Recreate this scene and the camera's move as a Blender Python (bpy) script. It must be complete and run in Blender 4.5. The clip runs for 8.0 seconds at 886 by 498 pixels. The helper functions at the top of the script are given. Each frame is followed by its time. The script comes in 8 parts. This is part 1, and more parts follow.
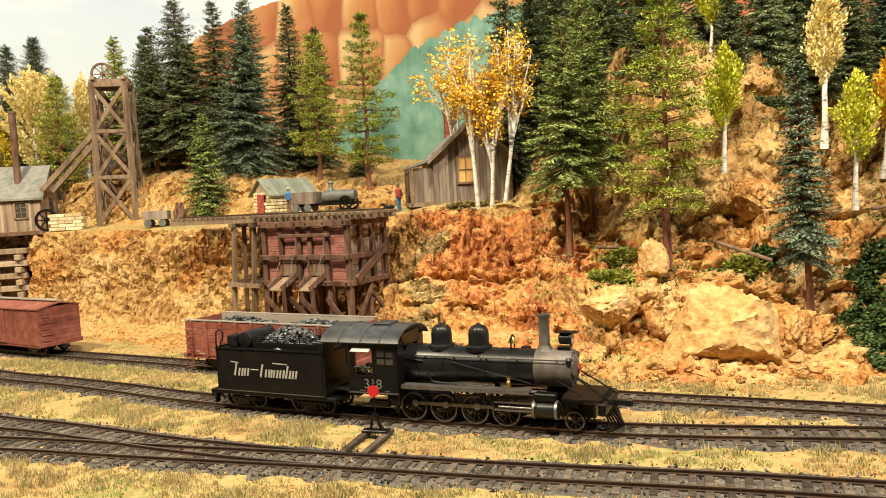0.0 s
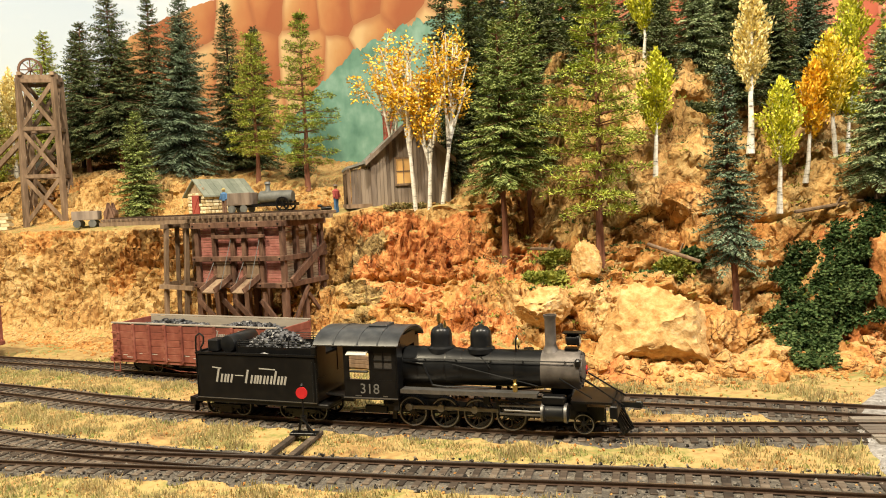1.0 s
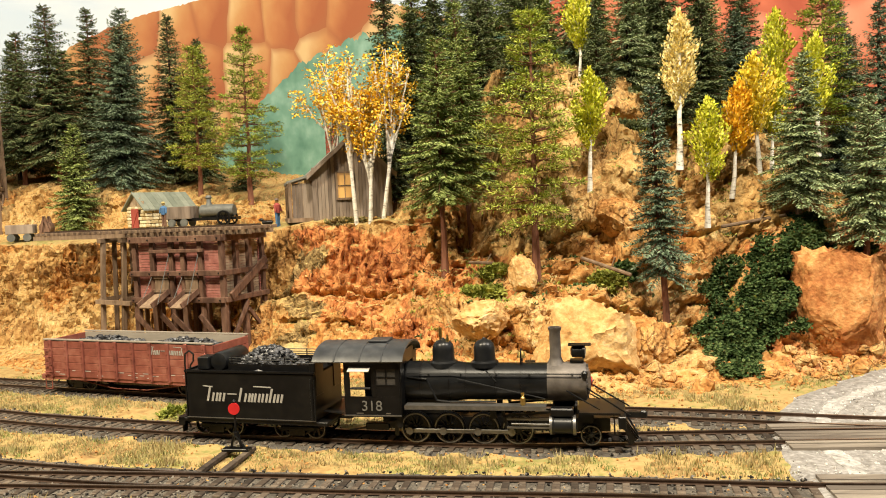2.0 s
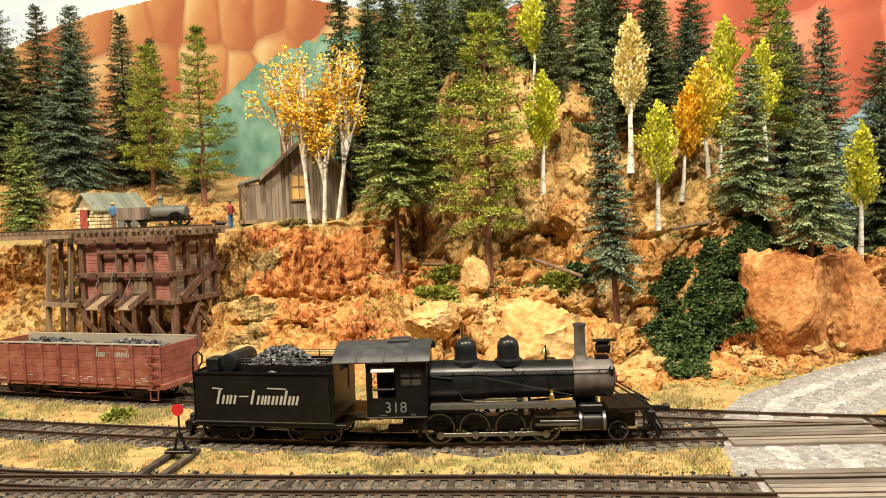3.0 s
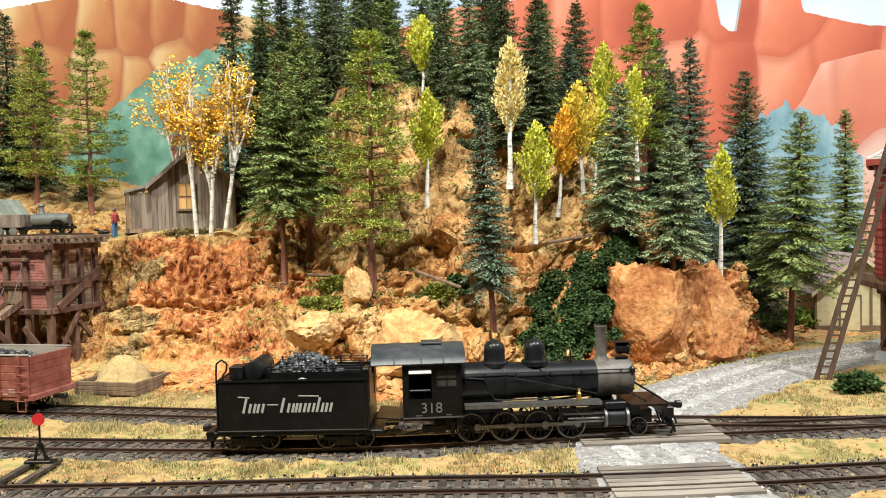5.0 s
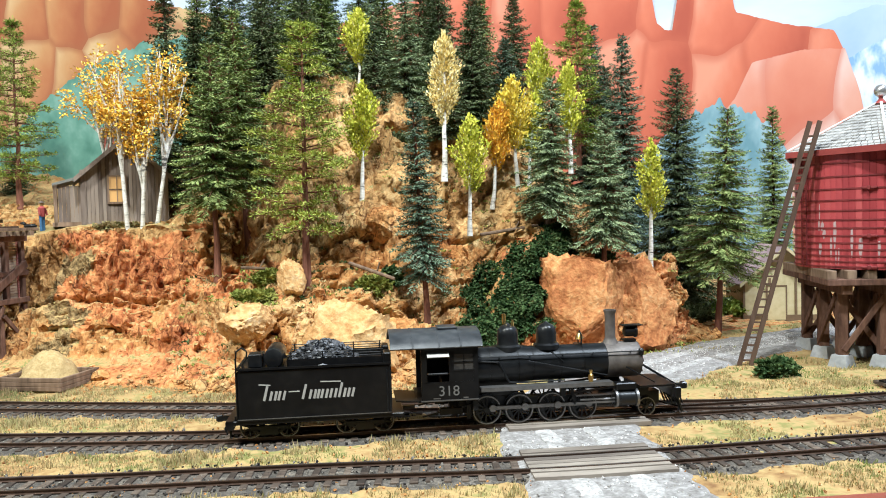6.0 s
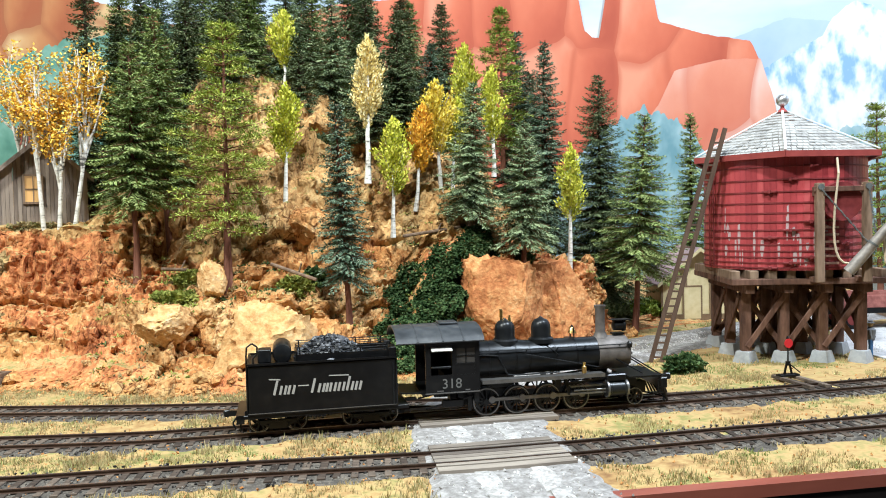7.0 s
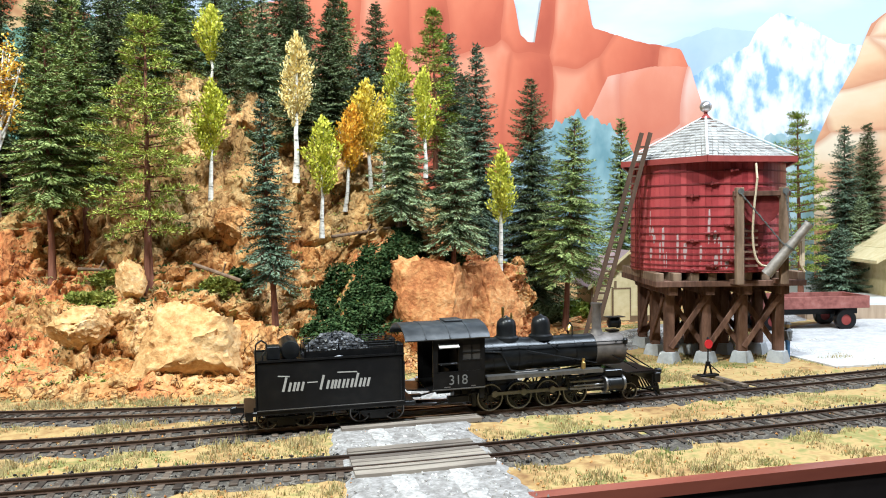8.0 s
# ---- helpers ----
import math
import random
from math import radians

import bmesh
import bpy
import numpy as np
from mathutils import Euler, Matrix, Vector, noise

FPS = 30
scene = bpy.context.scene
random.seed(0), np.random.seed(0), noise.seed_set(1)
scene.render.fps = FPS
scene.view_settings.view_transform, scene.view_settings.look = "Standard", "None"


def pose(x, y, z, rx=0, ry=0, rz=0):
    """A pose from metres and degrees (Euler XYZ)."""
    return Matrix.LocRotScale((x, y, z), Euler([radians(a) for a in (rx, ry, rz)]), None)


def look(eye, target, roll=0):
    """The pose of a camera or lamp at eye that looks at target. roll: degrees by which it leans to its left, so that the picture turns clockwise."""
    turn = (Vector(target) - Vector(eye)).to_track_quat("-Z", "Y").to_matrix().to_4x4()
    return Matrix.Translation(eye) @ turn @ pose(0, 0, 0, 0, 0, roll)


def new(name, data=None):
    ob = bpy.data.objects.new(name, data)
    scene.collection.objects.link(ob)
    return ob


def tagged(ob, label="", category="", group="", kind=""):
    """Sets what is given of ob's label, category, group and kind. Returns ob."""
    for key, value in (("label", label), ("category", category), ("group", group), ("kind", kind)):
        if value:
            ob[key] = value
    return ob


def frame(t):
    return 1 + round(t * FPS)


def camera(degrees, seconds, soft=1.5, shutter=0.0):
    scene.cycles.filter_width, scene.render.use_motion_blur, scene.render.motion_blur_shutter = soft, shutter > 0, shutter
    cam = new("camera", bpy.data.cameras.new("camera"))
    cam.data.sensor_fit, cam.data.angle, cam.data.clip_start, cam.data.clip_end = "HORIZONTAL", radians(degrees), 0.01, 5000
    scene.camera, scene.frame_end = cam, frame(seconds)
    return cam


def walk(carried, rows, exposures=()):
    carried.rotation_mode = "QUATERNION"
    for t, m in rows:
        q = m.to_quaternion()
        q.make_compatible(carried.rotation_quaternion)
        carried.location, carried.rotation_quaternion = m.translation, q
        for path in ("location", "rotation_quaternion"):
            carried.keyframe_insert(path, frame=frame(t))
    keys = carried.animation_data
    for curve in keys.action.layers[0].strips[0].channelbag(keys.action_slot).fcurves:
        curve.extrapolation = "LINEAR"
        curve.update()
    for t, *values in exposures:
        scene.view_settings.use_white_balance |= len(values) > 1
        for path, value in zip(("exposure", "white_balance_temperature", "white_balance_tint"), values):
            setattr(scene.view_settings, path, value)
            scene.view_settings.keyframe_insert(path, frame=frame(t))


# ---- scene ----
# All lengths below are in centimetres of the model (about 1:45); U turns them into metres.
U = 0.01
cam = camera(59.6, 8.0, soft=1.0)
PATH = [
    (0, (0.192, 0.135, 0.17), (0.023, 2.123, 0.03), -3.0),
    (0.5, (0.195, 0.138, 0.167), (0.093, 2.131, 0.028), -2.8),
    (1, (0.204, 0.138, 0.166), (0.17, 2.133, 0.031), -2.6),
    (1.5, (0.213, 0.129, 0.17), (0.245, 2.125, 0.048), -2.5),
    (3, (0.229, 0.129, 0.163), (0.412, 2.118, 0.065), -2.2),
    (3.5, (0.236, 0.121, 0.162), (0.471, 2.105, 0.068), -1.7),
    (4, (0.243, 0.115, 0.162), (0.53, 2.092, 0.072), -1.7),
    (4.5, (0.251, 0.108, 0.164), (0.595, 2.077, 0.088), -1.5),
    (6, (0.276, 0.095, 0.154), (0.796, 2.025, 0.076), -1.5),
    (6.5, (0.284, 0.086, 0.155), (0.878, 1.994, 0.073), -1.5),
    (7, (0.293, 0.077, 0.153), (0.955, 1.963, 0.077), -1.3),
    (7.5, (0.301, 0.074, 0.154), (1.035, 1.933, 0.081), -1.0),
    (8, (0.308, 0.077, 0.151), (1.109, 1.909, 0.079), -0.8),
]
EXPOSURE = [(0, 0.0, 6700, 8), (3.5, 0.0, 6600, 8), (4.5, -0.04, 5950, 7), (6.0, 0.02, 5000, 5), (6.5, 0.03, 4980, 5), (8, 0.05, 5000, 5)]
walk(cam, [(t, look(eye, target, roll)) for t, eye, target, roll in PATH], EXPOSURE)

# ---- light: ceiling lamps of the room over the aisle ----
world = bpy.data.worlds.new("room_world")
scene.world = world
world.use_nodes = True
world.node_tree.nodes["Background"].inputs[0].default_value = (0.02, 0.02, 0.02, 1)
LAMPS = [(-70, 14, 148, 44, (1.0, 0.86, 0.62)), (25, 6, 148, 33.5, (1.0, 0.88, 0.69)), (120, 14, 148, 31, (1.0, 0.93, 0.83))]
for lx, ly, lz, power, tint in LAMPS:
    lamp = bpy.data.lights.new("ceiling_lamp_light", "AREA")
    lamp.shape, lamp.size, lamp.energy, lamp.color = "DISK", 0.12, power, tint
    ob = new("ceiling_lamp_light", lamp)
    ob.matrix_world = look((lx * U, ly * U, lz * U - 0.03), (lx * U * 0.8 + 0.05, 0.9, 0.12))
random.seed(5)


# ---- builders ----
class Geo:
    """A mesh in centimetres, grown from simple solids."""

    def __init__(self):
        self.v, self.f = [], []

    def add(self, vs, fs):
        n = len(self.v)
        self.v.extend(tuple(p) for p in vs)
        self.f.extend(tuple(i + n for i in f) for f in fs)
        return self

    def box(self, c, s, rot=(0, 0, 0), bev=0.0):
        m = Euler([radians(a) for a in rot]).to_matrix()
        hx, hy, hz = s[0] / 2, s[1] / 2, s[2] / 2
        c = Vector(c)
        if bev <= 0:
            vs = [c + m @ Vector((x * hx, y * hy, z * hz)) for x in (-1, 1) for y in (-1, 1) for z in (-1, 1)]
            return self.add(vs, [(0, 1, 3, 2), (4, 6, 7, 5), (0, 4, 5, 1), (2, 3, 7, 6), (0, 2, 6, 4), (1, 5, 7, 3)])
        b = min(bev, hx * 0.9, hy * 0.9, hz * 0.9)
        vs, fs, idx = [], [], {}
        for x in (-1, 1):
            for y in (-1, 1):
                for z in (-1, 1):
                    for a in range(3):
                        p = Vector((x * (hx - (a != 0) * b), y * (hy - (a != 1) * b), z * (hz - (a != 2) * b)))
                        idx[x, y, z, a] = len(vs)
                        vs.append(c + m @ p)
        for a in range(3):
            o = [i for i in range(3) if i != a]
            for s1 in (-1, 1):
                q = []
                for p0, p1 in ((-1, -1), (1, -1), (1, 1), (-1, 1)):
                    k = [0, 0, 0]
                    k[a], k[o[0]], k[o[1]] = s1, p0, p1
                    q.append(idx[k[0], k[1], k[2], a])
                fs.append(q)
            for p0 in (-1, 1):
                for p1 in (-1, 1):
                    q = []
                    for s1, face in ((-1, o[0]), (1, o[0]), (1, o[1]), (-1, o[1])):
                        k = [0, 0, 0]
                        k[a], k[o[0]], k[o[1]] = s1, p0, p1
                        q.append(idx[k[0], k[1], k[2], face])
                    fs.append(q)
        for x in (-1, 1):
            for y in (-1, 1):
                for z in (-1, 1):
                    fs.append([idx[x, y, z, a] for a in range(3)])
        return self.add(vs, fs)

    def beam(self, a, b, w, h, bev=0.0):
        """A squared timber from a to b."""
        a, b = Vector(a), Vector(b)
        d = b - a
        q = d.to_track_quat("X", "Z").to_euler()
        return self.box((a + b) / 2, (d.length, w, h), [math.degrees(t) for t in q], bev)

    def cyl(self, a, b, r, r2=None, n=14, caps=True):
        a, b = Vector(a), Vector(b)
        r2 = r if r2 is None else r2
        q = (b - a).to_track_quat("Z", "Y").to_matrix()
        vs = []
        for p, rr in ((a, r), (b, r2)):
            for i in range(n):
                t = 2 * math.pi * i / n
                vs.append(p + q @ Vector((rr * math.cos(t), rr * math.sin(t), 0)))
        fs = [(i, (i + 1) % n, n + (i + 1) % n, n + i) for i in range(n)]
        if caps:
            fs += [tuple(range(n))[::-1], tuple(range(n, 2 * n))]
        return self.add(vs, fs)

    def lathe(self, c, prof, n=20, axis="z"):
        """prof: (radius, height) from bottom to top, turned round an axis through c."""
        c = Vector(c)
        vs, fs = [], []
        for r, h in prof:
            for i in range(n):
                t = 2 * math.pi * i / n
                p = (r * math.cos(t), r * math.sin(t), h)
                if axis == "x":
                    p = (h, r * math.cos(t), r * math.sin(t))
                elif axis == "y":
                    p = (r * math.sin(t), h, r * math.cos(t))
                vs.append(c + Vector(p))
        for k in range(len(prof) - 1):
            for i in range(n):
                fs.append((k * n + i, k * n + (i + 1) % n, (k + 1) * n + (i + 1) % n, (k + 1) * n + i))
        fs.append(tuple(range(n))[::-1])
        fs.append(tuple(range((len(prof) - 1) * n, len(prof) * n)))
        return self.add(vs, fs)

    def prism(self, pts, lo, hi, axis="y"):
        """A flat outline pushed along an axis. pts: the other two coordinates, in order."""
        put = {"x": lambda u, w, d: (d, u, w), "y": lambda u, w, d: (u, d, w), "z": lambda u, w, d: (u, w, d)}[axis]
        n = len(pts)
        vs = [put(u, w, lo) for u, w in pts] + [put(u, w, hi) for u, w in pts]
        fs = [tuple(range(n))[::-1], tuple(range(n, 2 * n))] + [(i, (i + 1) % n, n + (i + 1) % n, n + i) for i in range(n)]
        return self.add(vs, fs)

    def tube(self, pts, r, n=6):
        for a, b in zip(pts, pts[1:]):
            self.cyl(a, b, r, r, n)
        return self

    def lump(self, c, s, seed=0, n=1, rough=0.25):
        """An angular stone."""
        rnd = random.Random(seed)
        bm = bmesh.new()
        bmesh.ops.create_icosphere(bm, subdivisions=n, radius=1)
        turn = Euler((rnd.random() * 6, rnd.random() * 6, rnd.random() * 6)).to_matrix()
        off = Vector((rnd.random() * 50, rnd.random() * 50, 0))
        vs = []
        for v in bm.verts:
            p = v.co * (1 + rough * 2 * noise.noise(v.co * 1.3 + off))
            p = turn @ p
            vs.append((c[0] + p.x * s[0], c[1] + p.y * s[1], c[2] + p.z * s[2]))
        fs = [tuple(v.index for v in f.verts) for f in bm.faces]
        bm.free()
        return self.add(vs, fs)


def mesh_of(name, g, material, smooth=35):
    me = bpy.data.meshes.new(name)
    me.from_pydata([(x * U, y * U, z * U) for x, y, z in g.v], [], g.f)
    fix = bmesh.new()
    fix.from_mesh(me)
    bmesh.ops.recalc_face_normals(fix, faces=fix.faces)
    fix.to_mesh(me)
    fix.free()
    for m in material if isinstance(material, (list, tuple)) else [material]:
        me.materials.append(m)
    if smooth:
        me.polygons.foreach_set("use_smooth", [True] * len(me.polygons))
        me.set_sharp_from_angle(angle=radians(smooth))
    return me


def part(name, g, material, parent=None, label="", smooth=35, at=None):
    ob = new(name, mesh_of(name, g, material, smooth))
    if parent is not None:
        ob.parent = parent
    if at is not None:
        ob.location = [c * U for c in at]
    if label:
        ob["label"] = label
    return ob


def thing(name, label, category, x=0, y=0, z=0, rz=0, group="", kind=""):
    ob = new(name)
    ob.empty_display_size = 0.01
    ob.matrix_basis = pose(x * U, y * U, z * U, 0, 0, rz)
    return tagged(ob, label, category, group, kind)


def solid(name, g, material, label, category="", group="", kind="", at=(0, 0, 0), rz=0, smooth=35):
    ob = new(name, mesh_of(name, g, material, smooth))
    ob.matrix_basis = pose(at[0] * U, at[1] * U, at[2] * U, 0, 0, rz)
    return tagged(ob, label, category, group, kind)


# ---- materials ----
def mat(name, cols, scale=60, rough=0.8, bump=0.3, metal=0.0, fine=4.0, stretch=(1, 1, 1), island=0.0, obj=0.0, dist=0.0006, spec=0.3, detail=5, lo=0.3, hi=0.7, share=0.4, detail2=4, bshare=0.0):
    """A node material: cols are spread over a coarse and a fine noise; island and obj vary the value from piece to piece."""
    m = bpy.data.materials.new(name)
    m.use_nodes = True
    nt = m.node_tree
    b = nt.nodes["Principled BSDF"]
    link = nt.links.new
    tc = nt.nodes.new("ShaderNodeTexCoord")
    mp = nt.nodes.new("ShaderNodeMapping")
    mp.inputs["Scale"].default_value = stretch
    link(tc.outputs["Object"], mp.inputs["Vector"])
    n1 = nt.nodes.new("ShaderNodeTexNoise")
    n1.inputs["Scale"].default_value, n1.inputs["Detail"].default_value = scale, detail
    n1.inputs["Roughness"].default_value = 0.6
    n2 = nt.nodes.new("ShaderNodeTexNoise")
    n2.inputs["Scale"].default_value, n2.inputs["Detail"].default_value = scale * fine, detail2
    for n in (n1, n2):
        link(mp.outputs[0], n.inputs["Vector"])
    mix = nt.nodes.new("ShaderNodeMix")
    mix.inputs[0].default_value = share
    link(n1.outputs[0], mix.inputs[2])
    link(n2.outputs[0], mix.inputs[3])
    fac = mix.outputs[0]
    if island or obj:
        src = nt.nodes.new("ShaderNodeNewGeometry").outputs["Random Per Island"] if island else nt.nodes.new("ShaderNodeObjectInfo").outputs["Random"]
        ma = nt.nodes.new("ShaderNodeMath")
        ma.operation = "MULTIPLY_ADD"
        link(src, ma.inputs[0])
        ma.inputs[1].default_value = island or obj
        ad = nt.nodes.new("ShaderNodeMath")
        ad.operation = "SUBTRACT"
        link(fac, ad.inputs[0])
        ad.inputs[1].default_value = (island or obj) / 2
        link(ad.outputs[0], ma.inputs[2])
        fac = ma.outputs[0]
    ramp = nt.nodes.new("ShaderNodeValToRGB")
    el = ramp.color_ramp.elements
    while len(el) < len(cols):
        el.new(0.5)
    for i, c in enumerate(cols):
        el[i].position = lo + (hi - lo) * i / max(1, len(cols) - 1)
        el[i].color = (*c, 1)
    link(fac, ramp.inputs[0])
    link(ramp.outputs[0], b.inputs["Base Color"])
    b.inputs["Roughness"].default_value, b.inputs["Metallic"].default_value = rough, metal
    b.inputs["Specular IOR Level"].default_value = spec
    if bump:
        bp = nt.nodes.new("ShaderNodeBump")
        bp.inputs["Strength"].default_value, bp.inputs["Distance"].default_value = bump, dist
        high = mix
        if bshare:
            high = nt.nodes.new("ShaderNodeMix")
            high.inputs[0].default_value = bshare
            link(n1.outputs[0], high.inputs[2])
            link(n2.outputs[0], high.inputs[3])
        link(high.outputs[0], bp.inputs["Height"])
        link(bp.outputs[0], b.inputs["Normal"])
    return m


M = {}
# the dark first colour of these rock ramps paints crevice shade by noise
M["rock"] = mat("tan_rock_plaster", [(0.14, 0.065, 0.02), (0.33, 0.175, 0.058), (0.46, 0.275, 0.10), (0.55, 0.375, 0.16), (0.62, 0.47, 0.25)], 20, 0.93, 1.0, fine=10, dist=0.003, lo=0.32, hi=0.68, share=0.4, detail2=8, bshare=0.6, stretch=(1, 1, 0.6))
M["rock_orange"] = mat("ochre_rock_plaster", [(0.13, 0.0493, 0.0148), (0.4, 0.177, 0.0493), (0.579, 0.316, 0.108), (0.699, 0.493, 0.246)], 20, 0.93, 1.0, fine=10, dist=0.003, lo=0.32, hi=0.68, share=0.4, detail2=8, bshare=0.6, stretch=(1, 1, 0.6))
M["rock_red"] = mat("red_brown_rock_plaster", [(0.134, 0.0407, 0.0147), (0.412, 0.146, 0.0476), (0.618, 0.276, 0.0961), (0.721, 0.464, 0.229)], 20, 0.93, 1.0, fine=10, dist=0.003, lo=0.32, hi=0.68, share=0.4, detail2=8, bshare=0.6, stretch=(1, 1, 0.6))
M["rock_pale"] = mat("cream_rock_plaster", [(0.242, 0.0995, 0.0296), (0.455, 0.234, 0.0768), (0.585, 0.368, 0.152), (0.707, 0.537, 0.306)], 20, 0.93, 1.0, fine=10, dist=0.003, lo=0.32, hi=0.68, share=0.4, detail2=8, bshare=0.6, stretch=(1, 1, 0.6))
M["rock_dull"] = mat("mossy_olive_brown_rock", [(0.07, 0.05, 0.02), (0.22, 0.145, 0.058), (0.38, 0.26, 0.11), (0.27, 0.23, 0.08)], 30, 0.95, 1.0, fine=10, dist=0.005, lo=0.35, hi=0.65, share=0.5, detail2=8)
M["soil"] = mat("orange_scatter_soil", [(0.16, 0.10, 0.03), (0.36, 0.21, 0.075), (0.50, 0.32, 0.13), (0.20, 0.21, 0.06), (0.52, 0.40, 0.2)], 60, 0.95, 0.9, fine=6, dist=0.0014, lo=0.34, hi=0.68)
M["turf"] = mat("straw_turf", [(0.182, 0.0981, 0.0389), (0.31, 0.196, 0.0756), (0.407, 0.289, 0.119), (0.214, 0.207, 0.0648), (0.385, 0.196, 0.0756)], 12, 0.95, 0.8, fine=10, dist=0.001, lo=0.33, hi=0.68)
M["blade"] = mat("dry_grass_blade", [(0.307, 0.232, 0.106), (0.456, 0.367, 0.175), (0.286, 0.275, 0.106)], 30, 0.9, 0, island=0.5)
M["green_blade"] = mat("green_grass_blade", [(0.15, 0.19, 0.05), (0.25, 0.29, 0.085)], 30, 0.9, 0, island=0.6)
M["ballast"] = mat("cinder_ballast", [(0.026, 0.0234, 0.0208), (0.0845, 0.0741, 0.0624), (0.221, 0.189, 0.15)], 120, 0.95, 0.9, fine=5, dist=0.0012)
M["grit"] = mat("cinder_grit", [(0.018, 0.016, 0.015), (0.06, 0.053, 0.047), (0.20, 0.18, 0.155)], 100, 0.95, 0.2, island=0.7)
M["tie"] = mat("weathered_tie_wood", [(0.0253, 0.0184, 0.0138), (0.069, 0.0506, 0.0379), (0.155, 0.121, 0.092)], 80, 0.9, 0.5, stretch=(0.2, 1, 1), obj=0.35)
M["rail"] = mat("rusty_rail_steel", [(0.07, 0.045, 0.035), (0.13, 0.085, 0.06)], 90, 0.45, 0.2, metal=0.6)
M["railhead"] = mat("polished_rail_head", [(0.30, 0.26, 0.23), (0.45, 0.40, 0.36)], 90, 0.3, 0.1, metal=0.9)
M["gravel"] = mat("pale_road_gravel", [(0.12, 0.11, 0.10), (0.25, 0.235, 0.225), (0.43, 0.415, 0.40)], 150, 0.95, 0.9, fine=3, dist=0.001)
M["packed"] = mat("packed_white_gravel", [(0.36, 0.35, 0.34), (0.52, 0.51, 0.50), (0.68, 0.67, 0.66)], 60, 0.9, 0.7, fine=6, dist=0.0008)
M["wheel_glare"] = mat("worn_gravel_with_glare", [(0.18, 0.17, 0.16), (0.35, 0.335, 0.32), (0.56, 0.545, 0.53)], 90, 0.95, 0.8, fine=4, dist=0.0008)
M["chips"] = mat("pale_gravel_chips", [(0.26, 0.24, 0.22), (0.46, 0.44, 0.42), (0.62, 0.60, 0.58)], 100, 0.95, 0, island=0.7)
M["plank"] = mat("grey_crossing_plank", [(0.11, 0.09, 0.075), (0.20, 0.17, 0.14), (0.30, 0.26, 0.215)], 40, 0.85, 0.4, stretch=(0.15, 1, 1), obj=0.3)
M["timber"] = mat("brown_stained_timber", [(0.06, 0.03, 0.02), (0.14, 0.075, 0.05), (0.24, 0.145, 0.10)], 50, 0.85, 0.4, stretch=(1, 1, 0.3), island=0.25)
M["oldwood"] = mat("silvered_old_timber", [(0.10, 0.065, 0.04), (0.22, 0.15, 0.10), (0.32, 0.23, 0.15)], 50, 0.85, 0.4, stretch=(1, 1, 0.2), island=0.3)
M["redboard"] = mat("faded_red_brown_board", [(0.20, 0.07, 0.057), (0.34, 0.13, 0.107), (0.44, 0.21, 0.175)], 40, 0.8, 0.3, obj=0.25, island=0.25)
M["greyboard"] = mat("weathered_grey_board", [(0.13, 0.10, 0.08), (0.24, 0.19, 0.155), (0.33, 0.27, 0.22)], 40, 0.85, 0.4, stretch=(1, 1, 0.12), obj=0.3)
M["minewood"] = mat("tan_grey_board", [(0.20, 0.14, 0.09), (0.34, 0.25, 0.17), (0.44, 0.34, 0.24)], 40, 0.85, 0.4, stretch=(1, 1, 0.12), obj=0.3)
M["tar"] = mat("grey_tar_roof", [(0.12, 0.12, 0.11), (0.22, 0.22, 0.20), (0.30, 0.30, 0.27)], 30, 0.8, 0.3)
M["black"] = mat("satin_black_paint", [(0.0025, 0.0025, 0.003), (0.005, 0.005, 0.0055), (0.011, 0.0105, 0.010)], 40, 0.34, 0.08, spec=0.32)
M["loco_grey"] = mat("dusty_black_paint", [(0.004, 0.0045, 0.005), (0.009, 0.0095, 0.0105), (0.02, 0.02, 0.02)], 30, 0.33, 0.08, spec=0.32)
M["graphite"] = mat("graphite_smokebox", [(0.07, 0.06, 0.055), (0.13, 0.115, 0.105), (0.19, 0.165, 0.15)], 40, 0.5, 0.15, metal=0.35)
M["roofgrey"] = mat("dusty_grey_cab_roof", [(0.022, 0.024, 0.027), (0.04, 0.043, 0.048), (0.07, 0.073, 0.077)], 40, 0.38, 0.1)
M["steel"] = mat("worn_steel", [(0.16, 0.155, 0.15), (0.28, 0.27, 0.26)], 80, 0.4, 0.1, metal=0.8)
M["faint"] = mat("pale_mark_paint", [(0.30, 0.29, 0.27), (0.40, 0.39, 0.36)], 80, 0.7, 0)
M["brass"] = mat("polished_brass", [(0.55, 0.36, 0.10), (0.75, 0.54, 0.20)], 80, 0.28, 0.05, metal=1.0)
M["letter"] = mat("aged_white_lettering", [(0.40, 0.39, 0.36), (0.54, 0.53, 0.49)], 80, 0.7, 0)
M["dimletter"] = mat("dim_grey_numerals", [(0.10, 0.10, 0.095), (0.17, 0.165, 0.155)], 80, 0.7, 0)
M["coal"] = mat("coal", [(0.012, 0.012, 0.014), (0.035, 0.036, 0.04), (0.10, 0.10, 0.11)], 80, 0.4, 0.2, island=0.6, spec=0.6)
M["carred"] = mat("oxide_red_car_paint", [(0.127, 0.0368, 0.0253), (0.23, 0.069, 0.0483), (0.31, 0.121, 0.0862)], 30, 0.75, 0.2, obj=0.12)
M["carinside"] = mat("bare_grey_planks", [(0.22, 0.19, 0.16), (0.36, 0.32, 0.27)], 40, 0.9, 0.3, stretch=(0.2, 1, 1))
